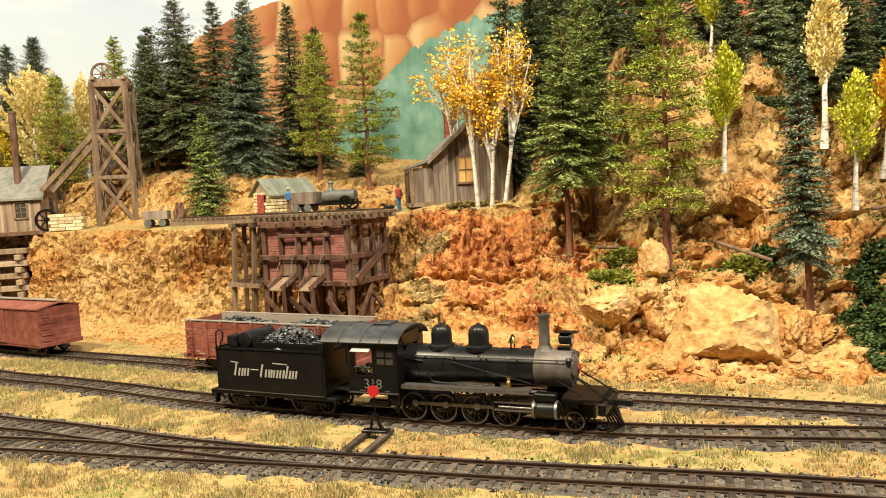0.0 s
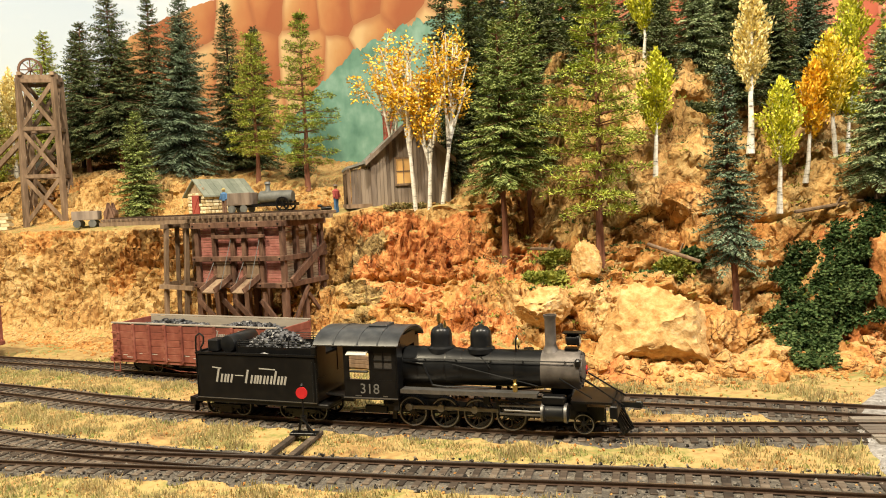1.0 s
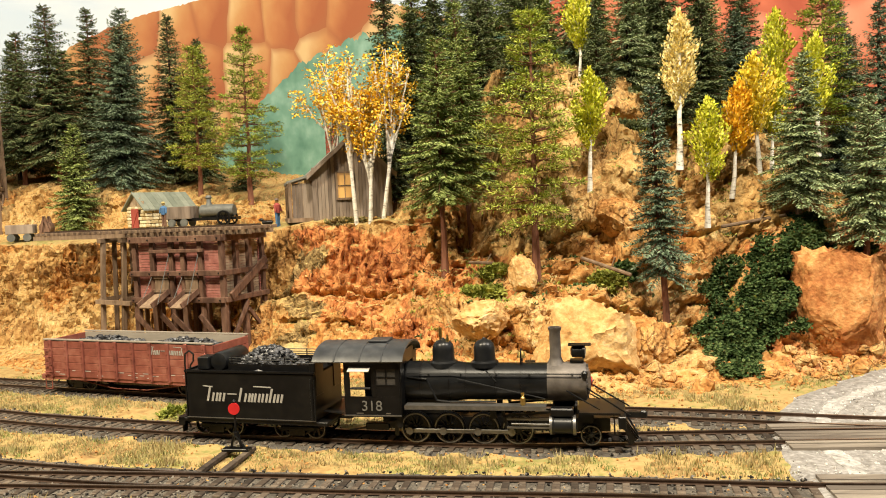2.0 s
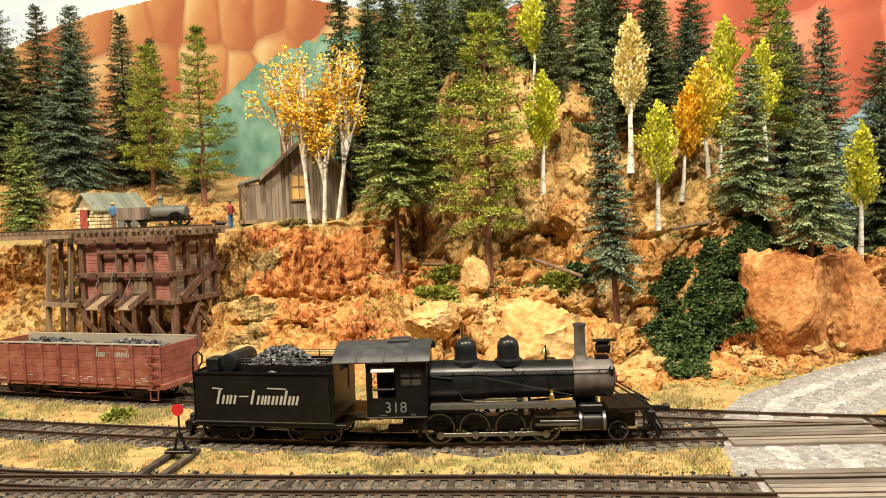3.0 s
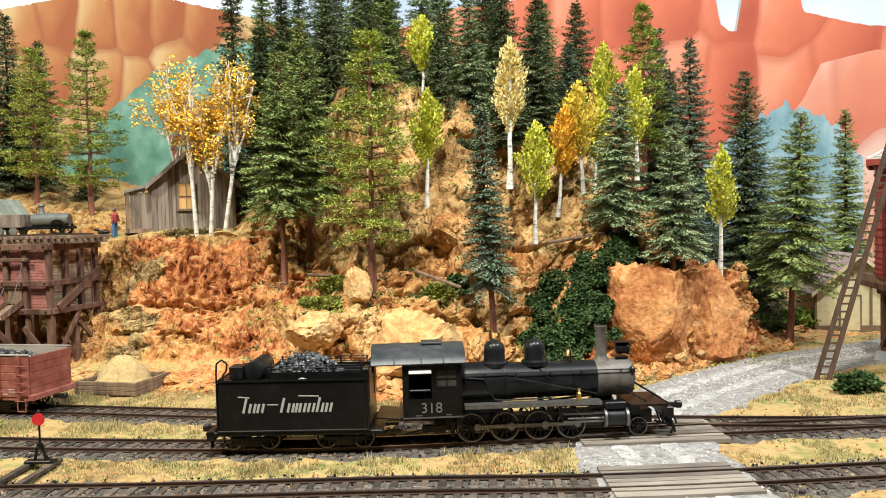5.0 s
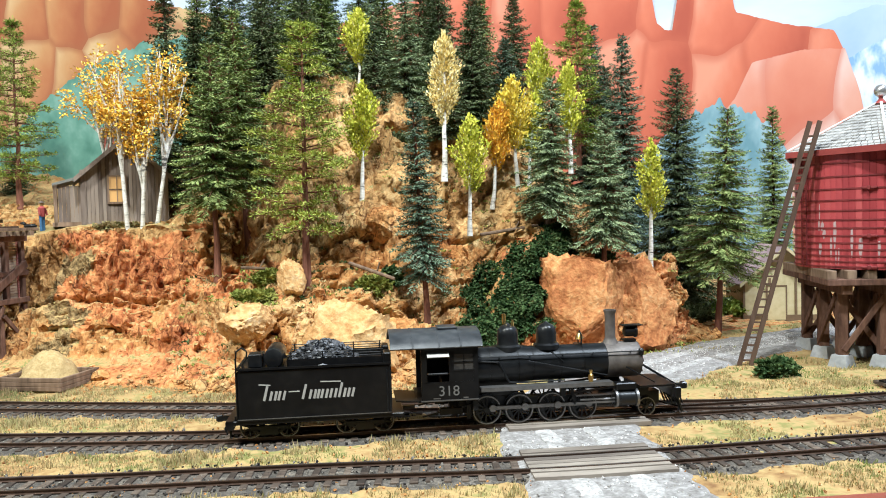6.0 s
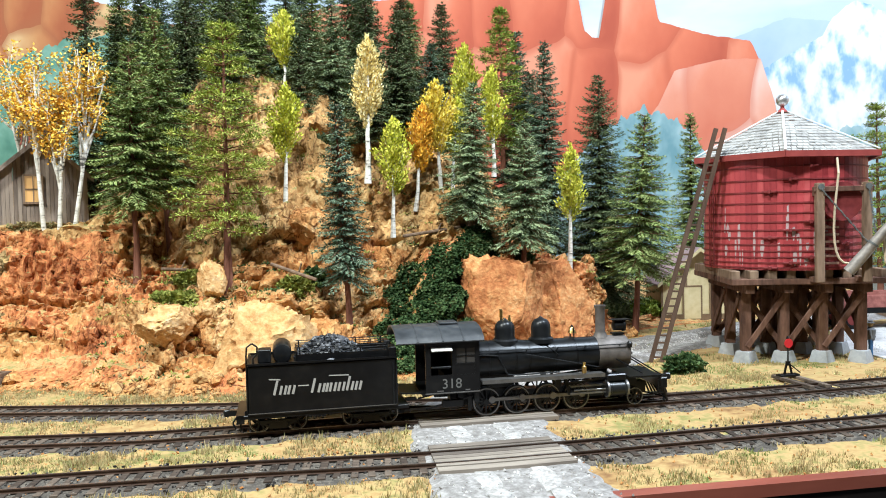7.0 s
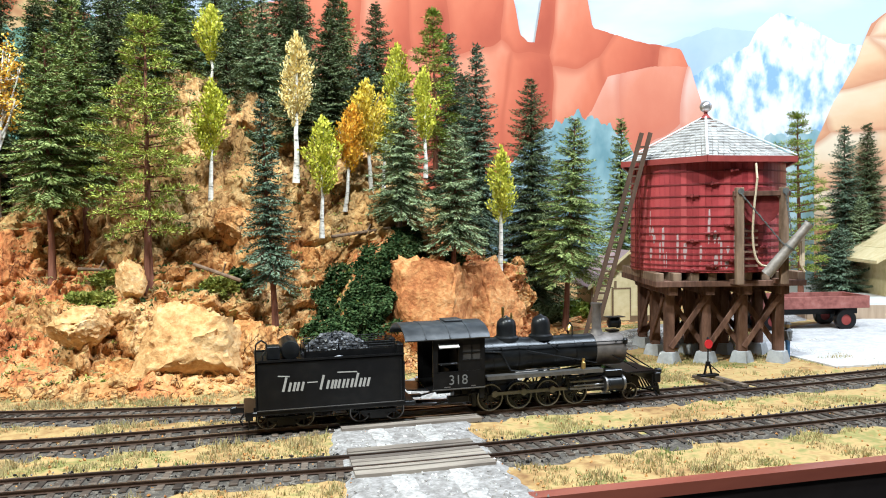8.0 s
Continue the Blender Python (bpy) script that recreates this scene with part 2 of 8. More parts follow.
M["tankred"] = mat("streaked_red_tank_stave", [(0.25, 0.035, 0.04), (0.42, 0.07, 0.075), (0.48, 0.13, 0.125)], 30, 0.38, 0.25, stretch=(1, 1, 0.12), obj=0.3)
M["trimred"] = mat("brick_red_trim", [(0.20, 0.035, 0.03), (0.30, 0.06, 0.05)], 30, 0.6, 0.1)
M["hoop"] = mat("painted_iron_hoop", [(0.15, 0.028, 0.03), (0.26, 0.052, 0.052)], 60, 0.5, 0.1, metal=0.3)
M["shake"] = mat("pale_grey_shingle", [(0.20, 0.19, 0.18), (0.33, 0.32, 0.305), (0.43, 0.42, 0.40)], 60, 0.85, 0.5, stretch=(1, 1, 0.3), obj=0.14)
M["whitetrim"] = mat("pale_painted_batten", [(0.55, 0.55, 0.55), (0.72, 0.72, 0.71)], 30, 0.7, 0.1)
M["lime_stain"] = mat("pinkish_lime_stain", [(0.30, 0.16, 0.16), (0.48, 0.38, 0.38), (0.60, 0.54, 0.54)], 60, 0.7, 0.1, stretch=(1, 1, 0.3))
M["concrete"] = mat("grey_footing_concrete", [(0.28, 0.29, 0.30), (0.42, 0.43, 0.44)], 60, 0.9, 0.4)
M["cream"] = mat("cream_yellow_siding", [(0.46, 0.38, 0.19), (0.58, 0.49, 0.27), (0.64, 0.56, 0.34)], 30, 0.75, 0.2)
M["olive_trim"] = mat("brown_trim_paint", [(0.13, 0.085, 0.045), (0.2, 0.135, 0.075)], 30, 0.7, 0.1)
M["mauve"] = mat("faded_mauve_roof", [(0.30, 0.22, 0.22), (0.42, 0.33, 0.33)], 30, 0.8, 0.2)
M["rope"] = mat("pale_rope", [(0.45, 0.36, 0.24), (0.6, 0.5, 0.36)], 200, 0.9, 0.3)
M["red"] = mat("signal_red_paint", [(0.45, 0.015, 0.02), (0.6, 0.03, 0.03)], 40, 0.45, 0.05)
M["brickred"] = mat("chimney_brick", [(0.20, 0.05, 0.03), (0.32, 0.09, 0.06)], 90, 0.85, 0.3, obj=0.4)
M["limestone"] = mat("cream_stone_block", [(0.46, 0.36, 0.20), (0.62, 0.52, 0.33), (0.72, 0.65, 0.46)], 60, 0.9, 0.5, obj=0.5)
M["mortar"] = mat("dark_mortar", [(0.16, 0.12, 0.07), (0.24, 0.18, 0.11)], 60, 0.95, 0.3)
M["greenroof"] = mat("grey_green_roof_board", [(0.15, 0.17, 0.14), (0.24, 0.26, 0.22)], 40, 0.8, 0.3, obj=0.4)
M["reddoor"] = mat("old_red_door", [(0.28, 0.05, 0.04), (0.4, 0.09, 0.07)], 40, 0.7, 0.2, stretch=(1, 1, 0.2))
M["greyiron"] = mat("flat_grey_iron", [(0.10, 0.105, 0.10), (0.18, 0.185, 0.18)], 60, 0.6, 0.2, metal=0.3)
M["sand"] = mat("yellow_sand", [(0.30, 0.21, 0.09), (0.44, 0.32, 0.14), (0.54, 0.42, 0.22)], 200, 0.95, 0.9, fine=3, dist=0.0015)
M["bark"] = mat("red_brown_bark", [(0.09, 0.035, 0.02), (0.19, 0.08, 0.05), (0.28, 0.13, 0.085)], 60, 0.9, 0.7, stretch=(1, 1, 0.15))
M["darkbark"] = mat("dark_bark", [(0.05, 0.03, 0.02), (0.12, 0.075, 0.05)], 60, 0.9, 0.7, stretch=(1, 1, 0.15))
M["whitebark"] = mat("white_aspen_bark", [(0.10, 0.09, 0.08), (0.60, 0.57, 0.50), (0.74, 0.71, 0.64), (0.78, 0.76, 0.70)], 60, 0.8, 0.3, stretch=(0.5, 0.5, 1.6), lo=0.36, hi=0.6)


def chisel(m, crack_shade, scale, amount):
    """Broken facets at two sizes, and thin cracks between the larger ones with their shade painted in."""
    nt = m.node_tree
    b = nt.nodes["Principled BSDF"]
    link = nt.links.new
    tc = nt.nodes.new("ShaderNodeTexCoord")
    bend = nt.nodes.new("ShaderNodeTexNoise")
    bend.inputs["Scale"].default_value, bend.inputs["Detail"].default_value = 30, 4
    link(tc.outputs["Object"], bend.inputs["Vector"])
    warp = nt.nodes.new("ShaderNodeVectorMath")
    warp.operation = "MULTIPLY_ADD"
    link(bend.outputs["Color"], warp.inputs[0])
    warp.inputs[1].default_value = (0.035, 0.035, 0.035)
    link(tc.outputs["Object"], warp.inputs[2])
    flat = nt.nodes.new("ShaderNodeMapping")
    flat.inputs["Scale"].default_value = (1, 1, 0.7)
    link(warp.outputs[0], flat.inputs[0])
    normal = b.inputs["Normal"].links[0].from_socket
    for k, (sc, dist) in enumerate(((scale, 0.006), (scale * 2.7, 0.0025))):
        v = nt.nodes.new("ShaderNodeTexVoronoi")
        v.inputs["Scale"].default_value = sc
        link(flat.outputs[0], v.inputs["Vector"])
        bp = nt.nodes.new("ShaderNodeBump")
        bp.invert = True
        bp.inputs["Strength"].default_value, bp.inputs["Distance"].default_value = amount, dist
        link(v.outputs["Distance"], bp.inputs["Height"])
        link(normal, bp.inputs["Normal"])
        normal = bp.outputs[0]
    link(normal, b.inputs["Normal"])
    # shade inside the cracks, put into the base colour along facet edges
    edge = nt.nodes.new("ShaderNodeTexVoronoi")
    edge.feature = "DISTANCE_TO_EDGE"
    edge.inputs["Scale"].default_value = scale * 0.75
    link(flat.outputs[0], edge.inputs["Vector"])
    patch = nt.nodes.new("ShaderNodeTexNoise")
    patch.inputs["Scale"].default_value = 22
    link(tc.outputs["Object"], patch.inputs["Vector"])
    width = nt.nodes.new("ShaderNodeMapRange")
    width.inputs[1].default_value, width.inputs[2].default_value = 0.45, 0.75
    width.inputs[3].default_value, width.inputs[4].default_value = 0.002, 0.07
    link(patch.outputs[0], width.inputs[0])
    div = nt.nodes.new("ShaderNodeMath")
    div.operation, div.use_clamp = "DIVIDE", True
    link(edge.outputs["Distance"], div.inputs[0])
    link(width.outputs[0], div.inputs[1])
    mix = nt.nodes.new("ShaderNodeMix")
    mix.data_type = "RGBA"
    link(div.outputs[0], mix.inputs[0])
    mix.inputs[6].default_value = (*crack_shade, 1)
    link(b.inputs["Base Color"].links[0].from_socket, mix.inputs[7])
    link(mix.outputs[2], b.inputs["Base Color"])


M["block_red"] = mat("orange_red_split_rock", [(0.227, 0.0789, 0.0258), (0.433, 0.167, 0.0536), (0.577, 0.276, 0.097), (0.68, 0.414, 0.185)], 24, 0.93, 1.0, fine=9, dist=0.003, lo=0.32, hi=0.68, share=0.45, detail2=8, bshare=0.6)
M["block_pale"] = mat("cream_split_rock", [(0.343, 0.166, 0.0532), (0.505, 0.284, 0.102), (0.626, 0.411, 0.179), (0.716, 0.547, 0.319)], 24, 0.93, 1.0, fine=9, dist=0.003, lo=0.32, hi=0.68, share=0.45, detail2=8, bshare=0.6)
for key, crack_shade in (("rock", (0.16, 0.075, 0.025)), ("rock_orange", (0.15, 0.055, 0.016)), ("rock_red", (0.12, 0.035, 0.014)), ("rock_pale", (0.24, 0.10, 0.032)), ("rock_dull", (0.06, 0.04, 0.016))):
    chisel(M[key], crack_shade, 70, 0.8)
FOL = {
    "spruce": [(0.085, 0.12, 0.034), (0.22, 0.28, 0.085), (0.39, 0.44, 0.165)],
    "blue": [(0.055, 0.085, 0.05), (0.135, 0.185, 0.118), (0.23, 0.285, 0.19)],
    "dark": [(0.045, 0.062, 0.027), (0.115, 0.145, 0.066), (0.22, 0.25, 0.12)],
    "sage": [(0.11, 0.15, 0.075), (0.25, 0.31, 0.16), (0.39, 0.445, 0.24)],
    "pine": [(0.14, 0.19, 0.035), (0.36, 0.42, 0.08), (0.54, 0.55, 0.125)],
    "bright": [(0.10, 0.15, 0.026), (0.27, 0.35, 0.062), (0.46, 0.50, 0.11)],
    "gold": [(0.58, 0.30, 0.025), (0.83, 0.53, 0.055), (0.92, 0.70, 0.15)],
    "yellow": [(0.52, 0.38, 0.03), (0.80, 0.63, 0.06), (0.90, 0.78, 0.19)],
    "lime": [(0.30, 0.34, 0.03), (0.62, 0.62, 0.06), (0.86, 0.80, 0.14)],
    "pale": [(0.66, 0.49, 0.14), (0.84, 0.70, 0.30), (0.90, 0.82, 0.48)],
    "orange": [(0.52, 0.25, 0.018), (0.80, 0.46, 0.036), (0.90, 0.63, 0.09)],
    "ivy": [(0.028, 0.056, 0.02), (0.075, 0.125, 0.045), (0.16, 0.22, 0.085)],
    "moss": [(0.14, 0.17, 0.03), (0.31, 0.34, 0.075), (0.50, 0.50, 0.14)],
}
for key, cols in FOL.items():
    M[key] = mat(key + "_foliage", cols, 40, 1.0, 0, island=0.36, spec=0.05)


def glass(name, tint):
    m = bpy.data.materials.new(name)
    m.use_nodes = True
    b = m.node_tree.nodes["Principled BSDF"]
    b.inputs["Base Color"].default_value, b.inputs["Roughness"].default_value = (*tint, 1), 0.08
    return m


# brownish reflections of the cab panes are put into this base colour
M["pane"] = glass("dark_glass_brown_reflection", (0.06, 0.055, 0.05))
M["litpane"] = glass("amber_lit_window", (0.62, 0.36, 0.12))
M["litpane"].node_tree.nodes["Principled BSDF"].inputs["Emission Color"].default_value = (1.0, 0.55, 0.2, 1)
M["litpane"].node_tree.nodes["Principled BSDF"].inputs["Emission Strength"].default_value = 0.25
# ---- the land ----
STATIONS = {
    -95: [(136, 0), (137, 1), (138, 5), (138.5, 9), (139, 14.3), (142, 15), (150, 22), (175, 30)],
    -60: [(134, 0), (135, 1), (136, 5), (136.5, 9), (137, 14.3), (140, 15), (146, 22), (175, 31)],
    -56: [(127, 0), (128, 1), (129, 5), (129.5, 9), (130, 14.3), (136, 15), (143, 22), (175, 30)],
    -54: [(120, 0), (124, 1), (125.5, 5), (126.2, 10), (127, 14.3), (133, 15), (140, 22), (175, 30)],
    -38: [(115, 0), (119, 1.2), (122, 6), (123.4, 10), (125, 14.2), (131, 15), (137, 22.5), (175, 30)],
    -24: [(106, 0), (111, 1.5), (114.6, 7), (116.2, 10.5), (118, 14), (128, 15.2), (134, 21.5), (175, 30)],
    -10: [(101, 0), (108.6, 1), (111, 6), (112, 10), (113, 14.3), (124, 15.5), (133, 19.5), (175, 27)],
    4: [(96, 0), (102, 1.5), (106, 6), (107.5, 10), (109, 14.6), (116, 15.6), (132, 18.5), (175, 24)],
    10: [(93, 0), (99, 1.5), (102.5, 6), (104, 11), (105.5, 15.6), (112, 16), (128, 18), (175, 24)],
    19: [(88.5, 0), (96, 2), (100, 6.5), (101.5, 11), (102.6, 15.4), (108, 16.3), (122, 20), (175, 30)],
    24: [(84, 0), (90, 3), (94, 8), (97, 10), (100, 14.5), (106, 17), (120, 26), (175, 38)],
    28: [(81, 0), (85, 2), (88, 7.6), (96, 10.2), (101, 12.6), (106, 18), (120, 29), (175, 42)],
    34: [(79, 0), (82, 2.5), (85, 7), (91, 9.4), (94.5, 14.5), (98, 20), (106, 33), (175, 46)],
    40: [(79, 0), (81.5, 2), (84.5, 6.3), (88.5, 8.5), (93, 15), (96, 19), (106, 34), (175, 48)],
    46: [(79.5, 0), (83, 1.5), (86, 2.8), (88.5, 5), (91, 13), (93, 19.5), (105, 32), (175, 48)],
    53: [(80, 0), (84, 2), (86.5, 5), (89, 9), (91, 13.8), (94, 18), (106, 29), (175, 46)],
    58: [(81, 0), (84.5, 1.5), (85.5, 6), (86.4, 11.3), (88.5, 15.2), (94, 19.5), (106, 28), (175, 44)],
    66: [(84, 0), (85, 1.5), (85.7, 5), (86.2, 10.3), (90, 13), (97, 21), (106, 26), (175, 40)],
    72: [(87, 0), (88, 1.5), (89, 5.5), (90, 10), (92, 11.5), (100, 16), (108, 21), (175, 34)],
    77: [(89.5, 0), (90, 1), (90.5, 5), (91, 9.8), (94, 9.5), (102, 9.5), (112, 11), (175, 24)],
    82: [(92, 0), (93, 0.8), (94, 2.5), (95.5, 3.5), (98, 3.5), (104, 3.5), (114, 5), (175, 16)],
    88: [(96, 0), (97, 0.3), (98, 0.6), (100, 0.9), (103, 1), (108, 1.2), (118, 3), (175, 10)],
    104: [(99, 0), (100, 0), (101, 0.1), (103, 0.2), (105, 0.3), (110, 0.4), (120, 1), (175, 5)],
    185: [(99, 0), (100, 0), (101, 0), (103, 0), (105, 0), (110, 0), (120, 0.5), (175, 3)],
}


def edge_y(x):
    return 53.4 - 0.172 * x


SX = np.array(sorted(STATIONS))
SP = np.array([STATIONS[k] for k in sorted(STATIONS)], float)


def profile(x):
    return [(np.interp(x, SX, SP[:, i, 0]), np.interp(x, SX, SP[:, i, 1])) for i in range(SP.shape[1])]


def blocks(p, seed):
    """Broken rock: a random height for each block, with a groove along its joints."""
    d, pts = noise.voronoi(p)
    h = noise.cell(pts[0] * 7.3 + Vector((seed, 0, 0)))
    return h, min(1.0, (d[1] - d[0]) * 5.0)


def land_mesh():
    rows = [70, 14, 28, 28, 28, 18, 34, 12]
    xs = np.concatenate([np.arange(-95, -62, 1.2), np.arange(-62, 84, 0.27), np.arange(84, 185.1, 1.2)])
    vs, steep = [], []
    for x in xs:
        pr = profile(x)
        pts = [(edge_y(x), 0.0)] + [(float(a), float(b)) for a, b in pr]
        col = []
        for i, n in enumerate(rows):
            (y0, z0), (y1, z1) = pts[i], pts[i + 1]
            for k in range(n):
                t = k / n
                col.append((y0 + (y1 - y0) * t, z0 + (z1 - z0) * t, i + t))
        col.append((*pts[-1], len(rows)))
        flat = 1.0 if x < 8 else max(0.0, 1 - (x - 8) / 12)
        for y, z, s in col:
            p = Vector((x, y, z))
            if s < 1:
                h = 0.14 * noise.fractal(p * 0.5, 1.0, 2.0, 3)
                vs.append((x, y, h * min(1, (1 - s) * 20) - 0.05))
                continue
            a = min(1.0, (s - 1) * 1.1) * (0.35 + 0.65 * min(1, z / 4))
            if s > 5:
                a *= 1 - 0.85 * flat * max(0.0, min(1, (s - 5) * 5, (6.15 - s) * 6))
                a *= 0.85
            edge = max(0.0, 1 - abs(s - 5) * 2.2) if x < 22 else 0.0
            a *= 1 - 0.55 * edge
            left = max(0.0, min(1.0, (12 - x) / 10))
            wob = Vector((noise.noise(p * 0.15), noise.noise(p * 0.15 + Vector((9, 0, 0))), noise.noise(p * 0.15 + Vector((0, 9, 0)))))
            q = p + wob * 3.0
            big = noise.fractal(p * 0.11, 1.0, 2.0, 3)
            b1, e1 = blocks(Vector((q.x * 0.20, q.y * 0.17, q.z * 0.26)), 1)
            b2, e2 = blocks(Vector((q.x * 0.55, q.y * 0.45, q.z * 0.50)), 2)
            fin = noise.fractal(p * 1.1, 0.8, 2.0, 3)
            gully = noise.noise(Vector((x * 0.55, y * 0.1, z * 0.06)))
            flute = noise.fractal(Vector((x * 1.3, y * 0.3, z * 0.16)), 0.9, 2.0, 2)
            grain = noise.fractal(Vector((x * 0.8, y * 0.5, z * 0.55)), 0.7, 2.1, 4)
            d = a * (1.3 * big + (1.5 - 1.0 * left) * b1 - (0.7 - 0.35 * left) * (1 - e1) + 0.5 * b2 - 0.26 * (1 - e2) + 0.6 * fin + 0.5 * gully + 0.35 * flute - 0.6)
            rough = noise.fractal(p * 2.1, 0.9, 2.0, 2)
            if left > 0 and s < 5.4:
                # dripping, fluted plaster
                drip = -1 + 3.2 * abs(noise.noise(Vector((x * 0.62 + 0.4 * wob.x, y * 0.2, z * 0.13))))
                rib = -1 + 3.0 * abs(noise.fractal(Vector((x * 1.25, y * 0.4, z * 0.42)), 0.8, 2.0, 2))
                pit = noise.fractal(Vector((x * 1.5, y * 1.1, z * 1.25)), 0.7, 2.0, 3)
                d = d * (1 - 0.75 * left) + a * left * (0.9 * big + 0.7 * min(drip, 0.5) + 0.6 * min(rib, 0.6) + 0.45 * pit + 0.2)
            else:
                d += a * 0.3 * rough
            if 4 < x < 25 and s < 5:
                k = min(1.0, (x - 4) / 3, (25 - x) / 3)
                line = z - 7.4 - 1.1 * noise.noise(Vector((x * 0.25, 4, 0)))
                col = -1 + 3.2 * abs(noise.fractal(Vector((x * 0.95, y * 0.2, z * 0.16)), 0.8, 2.0, 2))
                crag = noise.fractal(Vector((x * 1.2, y * 0.3, z * 0.65)), 0.7, 2.0, 4)
                slab = noise.cell(Vector((x * 0.55 + 0.6 * noise.noise(p * 0.5), 3.3, z * 0.9)))
                seam = max(0.0, 1 - abs(line) / 0.55) * min(1.0, max(0.0, 0.8 + 2 * noise.noise(Vector((x * 0.3, 9, 1)))))
                top_part = 0.75 * min(col, 0.6) + 0.5 * crag
                low_part = 0.6 * crag + 0.7 * slab + 0.9
                d = d * (1 - 0.7 * k) + a * k * ((top_part if line > 0 else low_part) - 1.7 * seam - 0.3 * (1 - e2))
            vs.append((x + 0.35 * a * fin, y - 0.9 * d, z + 0.4 * d + 0.2 * a * fin))
    n = sum(rows) + 1
    fs, mi = [], []
    zone = SP[:, 4, 0]
    for i in range(len(xs) - 1):
        for j in range(n - 1):
            f = (i * n + j, (i + 1) * n + j, (i + 1) * n + j + 1, i * n + j + 1)
            fs.append(f)
            if j < rows[0]:
                mi.append(0)
                continue
            A, B, C, D = (Vector(vs[k]) for k in f)
            nz = (C - A).cross(D - B).normalized().z
            x, y, z = vs[f[0]]
            u = x + 5 * noise.noise(A * 0.2)
            w = noise.noise(A * 0.16 + Vector((40, 0, 0)))
            if abs(nz) > 0.84 and j > rows[0] + 8:
                k = 0 if (x < 23 and z > 12 and y < 127 + 5 * w) else 5
            elif u < 7:
                k = 1 if w < 0.18 else 2
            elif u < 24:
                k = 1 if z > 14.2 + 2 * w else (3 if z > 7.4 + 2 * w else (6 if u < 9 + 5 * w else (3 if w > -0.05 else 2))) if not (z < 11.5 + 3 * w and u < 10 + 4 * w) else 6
            elif u < 47:
                k = 4 if (w > -0.12 and z < 9) else (1 if z > 13 + 6 * w else (2 if w > -0.3 else 3))
            else:
                k = 3 if (u > 56 and z < 13 and w > -0.25) else (1 if z > 14 + 6 * w else (2 if w < 0.2 else 4))
            mi.append(k)
    me = bpy.data.meshes.new("ground")
    me.from_pydata([(x * U, y * U, z * U) for x, y, z in vs], [], fs)
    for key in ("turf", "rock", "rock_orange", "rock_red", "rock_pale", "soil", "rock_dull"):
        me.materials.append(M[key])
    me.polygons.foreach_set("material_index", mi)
    me.polygons.foreach_set("use_smooth", [True] * len(fs))
    me.set_sharp_from_angle(angle=radians(65))
    return me


ground = tagged(new("ground", land_mesh()), "straw turf and ochre rock cliffs of the model landscape", "ground", kind="structure")

from mathutils.bvhtree import BVHTree

LAND = BVHTree.FromPolygons([v.co for v in ground.data.vertices], [tuple(p.vertices) for p in ground.data.polygons])


def land_z(x, y, default=0.0):
    hit = LAND.ray_cast(Vector((x * U, y * U, 1.5)), Vector((0, 0, -1)))
    return hit[0].z / U if hit[0] is not None else default


# ---- layout front, room ----
def edge_strip(y0, y1, z0, z1):
    g = Geo()
    xs = [-95 + 10 * i for i in range(29)]
    for x in xs:
        e = edge_y(x)
        g.v.extend(((x, e + y0, z0), (x, e + y0, z1), (x, e + y1, z1), (x, e + y1, z0)))
    for i in range(len(xs) - 1):
        for k in range(4):
            g.f.append((i * 4 + k, i * 4 + (k + 1) % 4, i * 4 + 4 + (k + 1) % 4, i * 4 + 4 + k))
    return g


M["fascia"] = mat("red_brown_varnished_wood", [(0.16, 0.045, 0.03), (0.26, 0.08, 0.05)], 20, 0.3, 0.05, stretch=(0.1, 1, 1), spec=0.5)
M["valance"] = mat("black_fascia_board", [(0.008, 0.006, 0.006), (0.016, 0.012, 0.012)], 20, 0.5, 0.05)
solid("trim", edge_strip(-1.0, 0.0, -0.6, 0.12), M["fascia"], "red-brown varnished top trim along the layout edge", "trim", kind="structure")
solid("fascia", edge_strip(-0.9, -0.1, -60, -0.62), M["valance"], "black fascia board below the layout edge", "fascia", kind="structure")
M["wallpaint"] = mat("dim_grey_room_paint", [(0.11, 0.105, 0.10), (0.15, 0.145, 0.14)], 5, 0.9, 0.05)
M["carpet"] = mat("grey_carpet", [(0.05, 0.05, 0.055), (0.09, 0.09, 0.095)], 150, 0.95, 0.4)
for nm, c, s in (("wall_south", (45, -161, 45), (420, 2, 290)), ("wall_west", (-151, 20, 45), (2, 380, 290)), ("wall_east", (241, 20, 45), (2, 380, 290)), ("wall_north", (45, 211, 45), (420, 2, 290))):
    solid(nm, Geo().box(c, s), M["wallpaint"], "plain dim grey wall of the layout room", "wall", kind="structure")
solid("floor", Geo().box((45, 20, -101), (420, 400, 2)), M["carpet"], "grey carpet floor of the layout room", "floor", kind="structure")
solid("ceiling", Geo().box((45, 20, 181), (420, 400, 2)), M["wallpaint"], "plain dim grey ceiling of the layout room", "ceiling", kind="structure")
M["lampglow"] = glass("lamp_diffuser", (0.9, 0.9, 0.85))
M["lampglow"].node_tree.nodes["Principled BSDF"].inputs["Emission Color"].default_value = (1, 0.88, 0.7, 1)
M["lampglow"].node_tree.nodes["Principled BSDF"].inputs["Emission Strength"].default_value = 4
